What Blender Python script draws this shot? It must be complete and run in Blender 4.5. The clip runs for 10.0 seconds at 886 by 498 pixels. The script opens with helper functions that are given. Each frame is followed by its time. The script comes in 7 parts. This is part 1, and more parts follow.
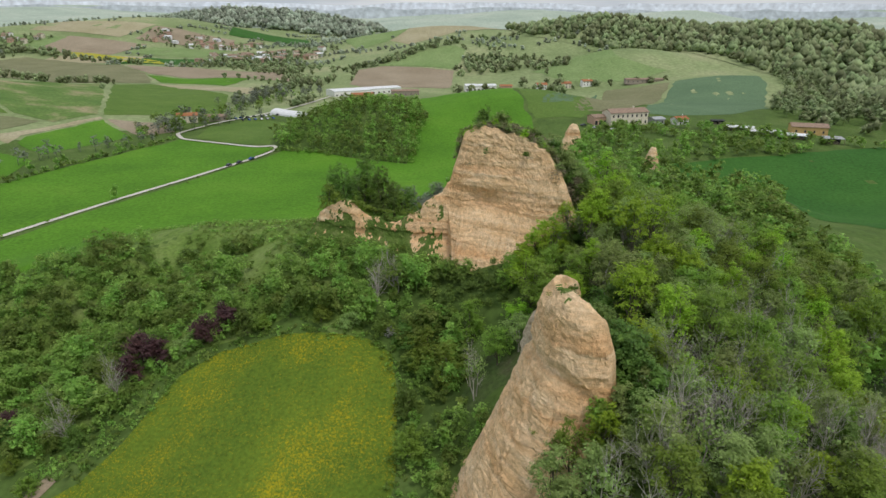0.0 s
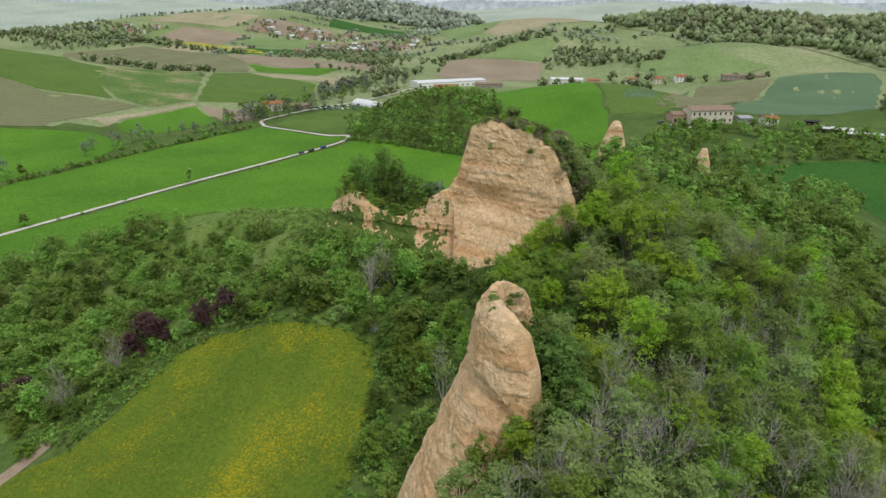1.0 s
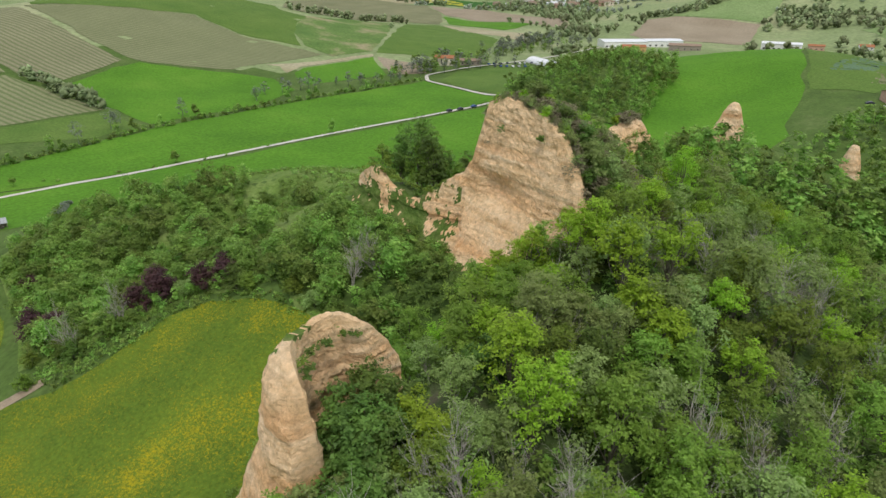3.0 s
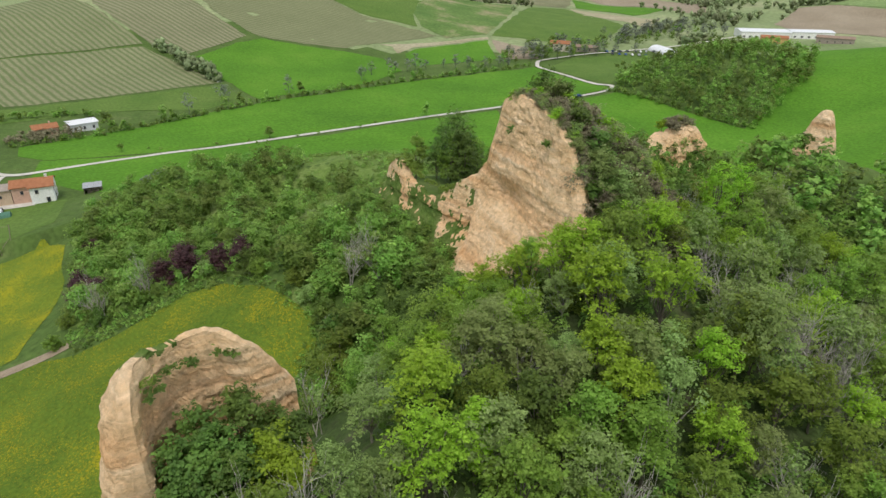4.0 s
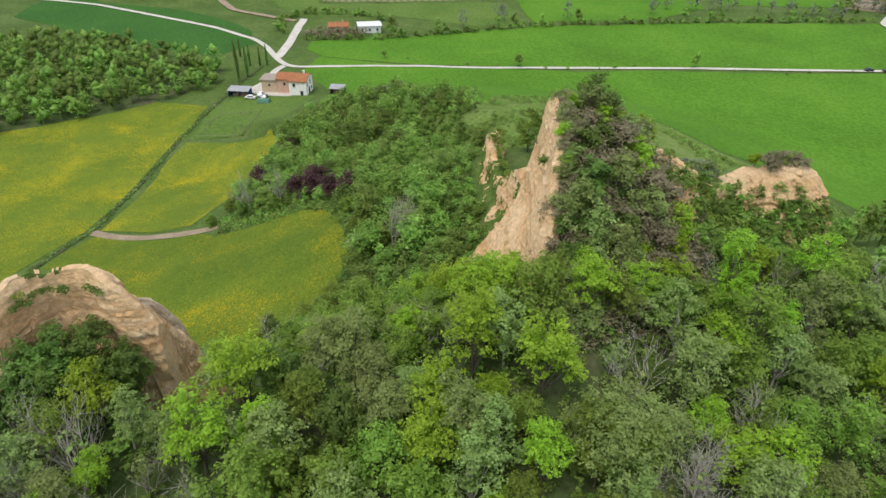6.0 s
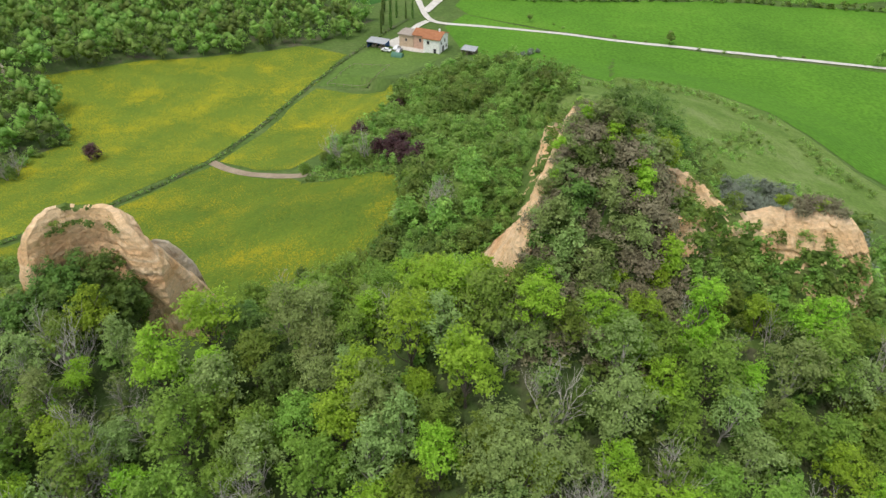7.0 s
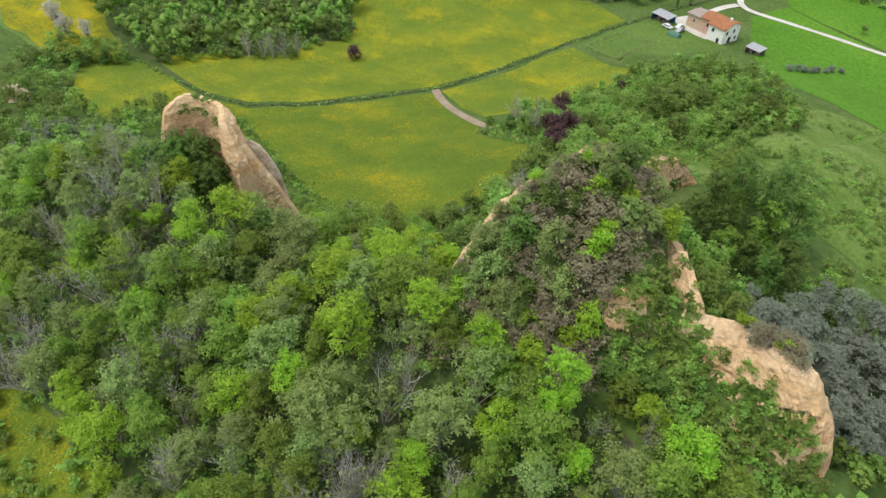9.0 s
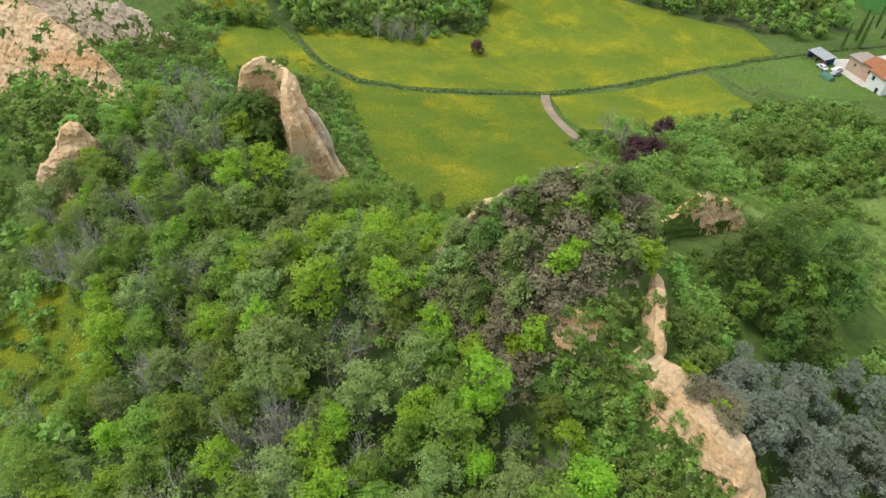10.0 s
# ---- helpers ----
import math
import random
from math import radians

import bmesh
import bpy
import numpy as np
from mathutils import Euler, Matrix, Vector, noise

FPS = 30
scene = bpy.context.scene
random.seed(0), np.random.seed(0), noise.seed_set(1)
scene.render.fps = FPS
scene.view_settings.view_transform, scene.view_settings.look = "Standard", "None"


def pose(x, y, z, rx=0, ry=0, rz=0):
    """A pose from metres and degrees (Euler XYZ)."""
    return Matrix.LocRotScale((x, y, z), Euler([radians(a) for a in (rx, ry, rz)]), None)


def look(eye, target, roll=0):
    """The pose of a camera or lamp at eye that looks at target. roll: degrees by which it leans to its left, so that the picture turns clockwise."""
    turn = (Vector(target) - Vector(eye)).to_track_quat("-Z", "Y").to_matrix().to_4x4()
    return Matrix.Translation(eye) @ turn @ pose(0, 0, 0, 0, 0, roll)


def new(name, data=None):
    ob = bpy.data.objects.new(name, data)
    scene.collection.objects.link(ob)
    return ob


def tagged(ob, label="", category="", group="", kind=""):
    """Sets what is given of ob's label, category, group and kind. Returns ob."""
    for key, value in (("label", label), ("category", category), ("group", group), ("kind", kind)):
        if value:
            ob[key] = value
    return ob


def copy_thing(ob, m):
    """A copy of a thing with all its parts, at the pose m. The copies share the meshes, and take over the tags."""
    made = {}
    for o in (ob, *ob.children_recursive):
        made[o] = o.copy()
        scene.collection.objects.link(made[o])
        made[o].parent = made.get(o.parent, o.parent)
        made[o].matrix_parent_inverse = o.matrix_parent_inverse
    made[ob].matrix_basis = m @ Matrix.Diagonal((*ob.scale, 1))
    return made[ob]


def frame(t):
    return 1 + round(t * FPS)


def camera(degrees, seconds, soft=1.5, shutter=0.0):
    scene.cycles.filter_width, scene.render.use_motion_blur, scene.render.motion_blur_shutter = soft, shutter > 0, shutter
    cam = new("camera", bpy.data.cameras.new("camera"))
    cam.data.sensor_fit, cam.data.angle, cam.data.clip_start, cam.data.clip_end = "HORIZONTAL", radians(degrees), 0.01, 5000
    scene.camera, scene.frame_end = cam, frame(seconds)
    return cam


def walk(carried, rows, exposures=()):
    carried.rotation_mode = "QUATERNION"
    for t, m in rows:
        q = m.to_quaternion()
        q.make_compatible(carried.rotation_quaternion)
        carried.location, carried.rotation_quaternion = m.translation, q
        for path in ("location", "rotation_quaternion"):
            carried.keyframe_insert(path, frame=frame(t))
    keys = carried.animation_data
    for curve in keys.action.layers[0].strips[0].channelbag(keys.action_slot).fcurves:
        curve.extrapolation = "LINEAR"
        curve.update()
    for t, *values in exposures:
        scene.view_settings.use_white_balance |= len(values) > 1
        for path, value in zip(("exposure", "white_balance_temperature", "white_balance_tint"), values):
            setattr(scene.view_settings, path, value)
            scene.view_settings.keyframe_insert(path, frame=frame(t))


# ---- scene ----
from mathutils.bvhtree import BVHTree
cam = camera(68.5, 10.0)
METRES, EYE, TILT, LEAN, TURN = 200.0, 78.0, -20.0, -0.3, 0.0
ROWS = [
    (0.0, 0.0, 0.0, 0.0, 0.0, 0.0, -0.0),
    (0.5, 0.0445, 0.0051, 0.0009, 4.07, -0.24, -1.49),
    (1.0, 0.0859, 0.0214, 0.006, 8.02, -0.82, -2.88),
    (1.5, 0.1248, 0.0455, 0.014, 12.08, -1.74, -4.31),
    (2.0, 0.1602, 0.0753, 0.0244, 16.24, -3.01, -5.76),
    (2.5, 0.1928, 0.109, 0.0365, 20.56, -4.59, -7.21),
    (4.0, 0.2782, 0.2238, 0.078, 36.39, -9.73, -12.3),
    (4.5, 0.3069, 0.2625, 0.0952, 43.12, -12.01, -14.19),
    (5.0, 0.3355, 0.2987, 0.1208, 50.52, -15.91, -16.04),
    (5.5, 0.3598, 0.3356, 0.1491, 58.25, -20.37, -17.7),
    (7.0, 0.403, 0.4563, 0.2385, 83.89, -35.04, -20.74),
    (7.5, 0.4068, 0.4981, 0.2693, 92.93, -39.82, -20.97),
    (8.0, 0.4042, 0.5396, 0.3002, 101.9, -44.33, -20.73),
    (8.5, 0.3953, 0.5805, 0.331, 110.93, -48.9, -20.06),
    (9.0, 0.3804, 0.6214, 0.356, 119.88, -52.85, -18.98),
    (9.5, 0.3588, 0.662, 0.3748, 128.75, -55.82, -17.45),
    (10.0, 0.3318, 0.7016, 0.39, 137.38, -57.98, -15.54),
]
walk(cam, [(t, pose(0, 0, EYE, TILT, LEAN, TURN) @ pose(METRES * x, METRES * y, METRES * z, 90 + pitch, roll, yaw)) for t, x, y, z, yaw, pitch, roll in ROWS],
     exposures=[(0.0, 0.0), (3.0, 0.18), (6.0, 0.36), (8.0, 0.52), (10.0, 0.52)])

# ---- light ----
world = bpy.data.worlds.new("overcast_sky")
scene.world = world
world.use_nodes = True
wn, wl = world.node_tree.nodes, world.node_tree.links
wn.clear()
w_out = wn.new("ShaderNodeOutputWorld")
w_bg = wn.new("ShaderNodeBackground")
w_sky = wn.new("ShaderNodeTexSky")
w_sky.sky_type, w_sky.sun_disc = "NISHITA", False
w_sky.sun_elevation, w_sky.sun_rotation = radians(64), radians(142)
w_sky.air_density, w_sky.dust_density = 1.0, 3.0
w_scale = wn.new("ShaderNodeVectorMath")
w_scale.operation = "SCALE"
w_scale.inputs["Scale"].default_value = 0.085
wl.new(w_sky.outputs[0], w_scale.inputs[0])
w_noise = wn.new("ShaderNodeTexNoise")
w_noise.inputs["Scale"].default_value = 5.0
w_noise.inputs["Detail"].default_value = 6.0
w_coord = wn.new("ShaderNodeTexCoord")
w_map = wn.new("ShaderNodeMapping")
w_map.inputs["Scale"].default_value = (1, 1, 5)
wl.new(w_coord.outputs["Generated"], w_map.inputs[0])
wl.new(w_map.outputs[0], w_noise.inputs["Vector"])
w_ramp = wn.new("ShaderNodeValToRGB")
w_ramp.color_ramp.elements[0].position, w_ramp.color_ramp.elements[0].color = 0.35, (0.62, 0.68, 0.76, 1)
w_ramp.color_ramp.elements[1].position, w_ramp.color_ramp.elements[1].color = 0.7, (0.95, 0.96, 0.98, 1)
wl.new(w_noise.outputs[0], w_ramp.inputs[0])
w_mix = wn.new("ShaderNodeMix")
w_mix.data_type = "RGBA"
w_mix.inputs[0].default_value = 0.72
wl.new(w_scale.outputs[0], w_mix.inputs[6])
wl.new(w_ramp.outputs[0], w_mix.inputs[7])
wl.new(w_mix.outputs[2], w_bg.inputs[0])
w_bg.inputs[1].default_value = 1.04
wl.new(w_bg.outputs[0], w_out.inputs[0])

sun = new("sun", bpy.data.lights.new("sun", "SUN"))
sun.data.energy, sun.data.angle, sun.data.color = 1.35, radians(16), (1.0, 0.95, 0.88)
sun.matrix_world = look((50, -64, 167), (0, 0, 0))

# ---- small helpers ----


def ss(a, b, v):
    u = np.clip((v - a) / (b - a), 0, 1)
    return u * u * (3 - 2 * u)


def smax(a, b, s):
    return 0.5 * (a + b + np.sqrt((a - b) ** 2 + s * s))


def vnoise(x, y, seed=0):
    """Smooth value noise in the plane, about -1 to 1, vectorised."""
    x, y = np.asarray(x, float), np.asarray(y, float)
    xi, yi = np.floor(x), np.floor(y)
    fx, fy = x - xi, y - yi
    fx, fy = fx * fx * (3 - 2 * fx), fy * fy * (3 - 2 * fy)

    def r(i, j):
        v = np.sin(i * 127.1 + j * 311.7 + seed * 74.7) * 43758.5453
        return (v - np.floor(v)) * 2 - 1
    a = r(xi, yi) * (1 - fx) + r(xi + 1, yi) * fx
    b = r(xi, yi + 1) * (1 - fx) + r(xi + 1, yi + 1) * fx
    return a * (1 - fy) + b * fy


def fbm(x, y, seed=0, octaves=4):
    v, a = 0.0, 0.5
    for o in range(octaves):
        v = v + a * vnoise(x * 2 ** o, y * 2 ** o, seed + o)
        a *= 0.5
    return v


def mesh_np(name, verts, faces, mats, smooth=False, mat_index=None):
    """A mesh from arrays: faces all quads or all triangles."""
    verts, faces = np.asarray(verts, np.float32), np.asarray(faces, np.int32)
    me = bpy.data.meshes.new(name)
    me.vertices.add(len(verts))
    me.vertices.foreach_set("co", verts.ravel())
    k = faces.shape[1]
    me.loops.add(faces.size)
    me.loops.foreach_set("vertex_index", faces.ravel())
    me.polygons.add(len(faces))
    me.polygons.foreach_set("loop_start", np.arange(0, faces.size, k, dtype=np.int32))
    me.update(calc_edges=True)
    me.polygons.foreach_set("use_smooth", np.full(len(faces), smooth))
    for m in (mats if isinstance(mats, (list, tuple)) else [mats]):
        me.materials.append(m)
    if mat_index is not None:
        me.polygons.foreach_set("material_index", np.asarray(mat_index, np.int32))
    me.update()
    return me


def part(name, bm, material, parent, label=""):
    """Links a bmesh as one mesh object under a thing or a part."""
    me = bpy.data.meshes.new(name)
    bm.to_mesh(me)
    bm.free()
    me.materials.append(material)
    ob = new(name, me)
    ob.parent = parent
    return tagged(ob, label)


def box(bm, x0, x1, y0, y1, z0, z1, bevel=0.0):
    r = bmesh.ops.create_cube(bm, size=1)
    for v in r["verts"]:
        v.co = Vector(((x0 + x1) / 2 + v.co.x * (x1 - x0), (y0 + y1) / 2 + v.co.y * (y1 - y0), (z0 + z1) / 2 + v.co.z * (z1 - z0)))
    if bevel:
        edges = list({e for v in r["verts"] for e in v.link_edges})
        bmesh.ops.bevel(bm, geom=edges, offset=bevel, segments=1, affect="EDGES")
    return bm


def boxes(*rows):
    bm = bmesh.new()
    for r in rows:
        box(bm, *r)
    return bm


# ---- materials ----
def material(name, ramp, scale=1.0, rough=0.9, bump=0.3, detail=5.0, stretch=(1, 1, 1), fine=8.0, metal=0.0, random_amount=0.0,
             island=0.0, translucent=0.0, bump_scale=None, tint=None, coords="position", distance=0.05):
    """A two-scale noise material: a broad colour ramp, fine grain over it, and relief."""
    m = bpy.data.materials.new(name)
    m.use_nodes = True
    n, l = m.node_tree.nodes, m.node_tree.links
    bsdf = n["Principled BSDF"]
    bsdf.inputs["Roughness"].default_value = rough
    bsdf.inputs["Metallic"].default_value = metal
    bsdf.inputs["Specular IOR Level"].default_value = 0.25 if rough < 0.85 else 0.08
    if coords == "position":
        src = n.new("ShaderNodeNewGeometry").outputs["Position"]
    else:
        src = n.new("ShaderNodeTexCoord").outputs["Object"]
    mp = n.new("ShaderNodeMapping")
    mp.inputs["Scale"].default_value = stretch
    l.new(src, mp.inputs[0])
    broad = n.new("ShaderNodeTexNoise")
    broad.inputs["Scale"].default_value = scale
    broad.inputs["Detail"].default_value = detail
    broad.inputs["Roughness"].default_value = 0.6
    l.new(mp.outputs[0], broad.inputs["Vector"])
    grain = n.new("ShaderNodeTexNoise")
    grain.inputs["Scale"].default_value = scale * fine
    grain.inputs["Detail"].default_value = 4.0
    l.new(mp.outputs[0], grain.inputs["Vector"])
    cr = n.new("ShaderNodeValToRGB")
    els = cr.color_ramp.elements
    while len(els) < len(ramp):
        els.new(0.5)
    for e, (p, c) in zip(els, ramp):
        e.position, e.color = p, (*c, 1)
    l.new(broad.outputs[0], cr.inputs[0])
    val = n.new("ShaderNodeMapRange")
    val.inputs[1].default_value, val.inputs[2].default_value = 0.3, 0.7
    val.inputs[3].default_value, val.inputs[4].default_value = 0.78, 1.22
    l.new(grain.outputs[0], val.inputs[0])
    value = val.outputs[0]

    def times(a, b):
        q = n.new("ShaderNodeMath")
        q.operation = "MULTIPLY"
        l.new(a, q.inputs[0])
        l.new(b, q.inputs[1])
        return q.outputs[0]

    def spread(socket, amount):
        q = n.new("ShaderNodeMapRange")
        q.inputs[3].default_value, q.inputs[4].default_value = 1 - amount, 1 + amount
        l.new(socket, q.inputs[0])
        return q.outputs[0]
    hue = None
    if random_amount:
        rnd = n.new("ShaderNodeObjectInfo").outputs["Random"]
        value = times(value, spread(rnd, random_amount))
        hue = rnd
    if tint:
        at = n.new("ShaderNodeAttribute")
        at.attribute_name = tint
        value = times(value, spread(at.outputs["Fac"], 0.42))
        hue = at.outputs["Fac"]
    if island:
        value = times(value, spread(n.new("ShaderNodeNewGeometry").outputs["Random Per Island"], island))
    hsv = n.new("ShaderNodeHueSaturation")
    l.new(cr.outputs[0], hsv.inputs["Color"])
    l.new(value, hsv.inputs["Value"])
    if hue is not None:
        q = n.new("ShaderNodeMapRange")
        q.inputs[3].default_value, q.inputs[4].default_value = 0.462, 0.498
        l.new(hue, q.inputs[0])
        l.new(q.outputs[0], hsv.inputs["Hue"])
    l.new(hsv.outputs[0], bsdf.inputs["Base Color"])
    if bump:
        b = n.new("ShaderNodeBump")
        b.inputs["Strength"].default_value = bump
        b.inputs["Distance"].default_value = distance
        l.new(grain.outputs[0] if bump_scale is None else broad.outputs[0], b.inputs["Height"])
        l.new(b.outputs[0], bsdf.inputs["Normal"])
    if translucent:
        tr = n.new("ShaderNodeBsdfTranslucent")
        l.new(hsv.outputs[0], tr.inputs["Color"])
        mix = n.new("ShaderNodeMixShader")
        mix.inputs[0].default_value = translucent
        l.new(bsdf.outputs[0], mix.inputs[1])
        l.new(tr.outputs[0], mix.inputs[2])
        l.new(mix.outputs[0], n["Material Output"].inputs["Surface"])
    return m


def plain(name, c, rough=0.8, metal=0.0, spread=0.12, scale=1.5):
    lo, hi = [v * (1 - spread) for v in c], [min(1, v * (1 + spread)) for v in c]
    return material(name, [(0.3, lo), (0.7, hi)], scale=scale, rough=rough, bump=0.1, metal=metal, coords="object")


M_GROUND = material("rough_grass", [(0.25, (0.064, 0.099, 0.028)), (0.5, (0.086, 0.142, 0.033)), (0.75, (0.129, 0.172, 0.056))], scale=0.06, fine=12, bump=0.6, distance=0.4)
# Paler, bluer ground for far land: aerial haze is put into these colours.
M_GROUND_FAR = material("farmland_in_haze", [(0.3, (0.170, 0.226, 0.092)), (0.5, (0.240, 0.296, 0.136)), (0.7, (0.335, 0.350, 0.194))], scale=0.008, fine=30, bump=0.0)
M_GROUND_HAZE = material("hills_in_haze", [(0.3, (0.308, 0.378, 0.308)), (0.5, (0.378, 0.448, 0.364)), (0.7, (0.462, 0.504, 0.420))], scale=0.004, fine=30, bump=0.0)
M_UNDER = material("wood_floor", [(0.3, (0.063, 0.078, 0.034)), (0.5, (0.074, 0.116, 0.034)), (0.7, (0.116, 0.105, 0.069))], scale=0.15, fine=9, bump=0.8, distance=0.4)
M_FIELD = material("young_wheat", [(0.3, (0.072, 0.178, 0.017)), (0.55, (0.094, 0.224, 0.02)), (0.75, (0.126, 0.256, 0.028))], scale=0.02, fine=40, bump=0.2)
M_FIELD_DARK = material("dark_wheat", [(0.3, (0.035, 0.109, 0.021)), (0.7, (0.051, 0.140, 0.025))], scale=0.02, fine=40, bump=0.2)
M_FIELD_TEAL = material("blue_green_crop", [(0.3, (0.10, 0.165, 0.09)), (0.7, (0.13, 0.205, 0.11))], scale=0.02, fine=40, bump=0.2)
M_PASTURE = material("pasture", [(0.3, (0.086, 0.156, 0.030)), (0.7, (0.125, 0.195, 0.043))], scale=0.04, fine=20, bump=0.3)
M_STUBBLE = material("pale_field", [(0.3, (0.31, 0.285, 0.165)), (0.7, (0.40, 0.36, 0.24))], scale=0.02, fine=20, bump=0.3)
M_SOIL = material("tilled_soil", [(0.3, (0.26, 0.212, 0.145)), (0.7, (0.335, 0.28, 0.20))], scale=0.02, fine=30, bump=0.3)
# Lightened pasture for far fields: the haze over them is in its colour.
M_PASTURE_FAR = material("pasture_in_haze", [(0.3, (0.165, 0.248, 0.088)), (0.7, (0.23, 0.308, 0.127))], scale=0.02, fine=20, bump=0.3)
M_DRY = material("seeding_grass", [(0.3, (0.095, 0.165, 0.03)), (0.5, (0.135, 0.21, 0.045)), (0.7, (0.19, 0.25, 0.08))], scale=0.09, fine=14, bump=0.7, distance=0.4)
M_YELLOW = material("rape_field", [(0.3, (0.32, 0.32, 0.04)), (0.7, (0.42, 0.38, 0.05))], scale=0.02, fine=30, bump=0.3)
M_ROAD = material("white_gravel", [(0.3, (0.50, 0.47, 0.41)), (0.7, (0.64, 0.61, 0.55))], scale=0.4, fine=12, bump=0.3)
M_TRACK = material("dirt_track", [(0.3, (0.26, 0.20, 0.14)), (0.7, (0.38, 0.31, 0.22))], scale=0.4, fine=12, bump=0.3)
M_LEAF = material("leaf_green", [(0.35, (0.141, 0.274, 0.039)), (0.65, (0.217, 0.378, 0.059))], scale=0.5, random_amount=0.25, island=0.2, translucent=0.42, bump=0, rough=0.55)
M_LEAF_BRIGHT = material("leaf_fresh", [(0.35, (0.215, 0.435, 0.034)), (0.65, (0.295, 0.54, 0.05))], scale=0.5, random_amount=0.2, island=0.2, translucent=0.45, bump=0, rough=0.55)
M_LEAF_OLIVE = material("leaf_olive", [(0.35, (0.188, 0.292, 0.083)), (0.65, (0.266, 0.402, 0.124))], scale=0.5, random_amount=0.22, island=0.2, translucent=0.38, bump=0, rough=0.6)
M_LEAF_DARK = material("leaf_dark", [(0.35, (0.086, 0.185, 0.037)), (0.65, (0.134, 0.260, 0.047))], scale=0.5, random_amount=0.2, island=0.2, translucent=0.38, bump=0, rough=0.55)
M_LEAF_GREY = material("leaf_grey", [(0.35, (0.16, 0.20, 0.145)), (0.65, (0.23, 0.275, 0.20))], scale=0.5, random_amount=0.15, island=0.16, translucent=0.2, bump=0, rough=0.6)
M_LEAF_RED = material("leaf_purple", [(0.35, (0.068, 0.036, 0.034)), (0.65, (0.115, 0.062, 0.054))], scale=0.5, random_amount=0.15, island=0.2, translucent=0.2, bump=0, rough=0.6)
M_LEAF_BROWN = material("leaf_brown", [(0.35, (0.176, 0.17, 0.088)), (0.65, (0.28, 0.27, 0.15))], scale=0.5, random_amount=0.15, island=0.2, translucent=0.15, bump=0, rough=0.7)
M_BLOSSOM = material("blossom", [(0.35, (0.42, 0.43, 0.38)), (0.65, (0.62, 0.62, 0.58))], scale=0.5, random_amount=0.1, island=0.16, translucent=0.42, bump=0, rough=0.6)
M_WOODS = material("mixed_foliage", [(0.3, (0.115, 0.244, 0.048)), (0.5, (0.174, 0.339, 0.061)), (0.7, (0.27, 0.421, 0.099))], scale=0.3, island=0.2, translucent=0.4, tint="tint", bump=0, rough=0.6)
# Foliage for far trees, greyed and paled to paint in the haze.
M_WOODS_FAR = material("foliage_in_haze", [(0.3, (0.165, 0.232, 0.105)), (0.5, (0.212, 0.285, 0.13)), (0.7, (0.28, 0.335, 0.175))], scale=0.02, island=0.1, translucent=0.2, tint="tint", bump=0, rough=0.7)
M_WOODS_DISTANT = material("foliage_in_deep_haze", [(0.3, (0.25, 0.315, 0.23)), (0.5, (0.305, 0.37, 0.272)), (0.7, (0.38, 0.43, 0.33))], scale=0.02, island=0.08, translucent=0.2, tint="tint", bump=0, rough=0.7)
M_BARK = material("bark", [(0.3, (0.10, 0.085, 0.065)), (0.7, (0.19, 0.165, 0.13))], scale=1.0, stretch=(4, 4, 0.6), bump=0.5, coords="object")
M_BARK_PALE = material("pale_bark", [(0.3, (0.32, 0.295, 0.26)), (0.7, (0.48, 0.45, 0.40))], scale=1.0, stretch=(4, 4, 0.6), bump=0.5, coords="object")


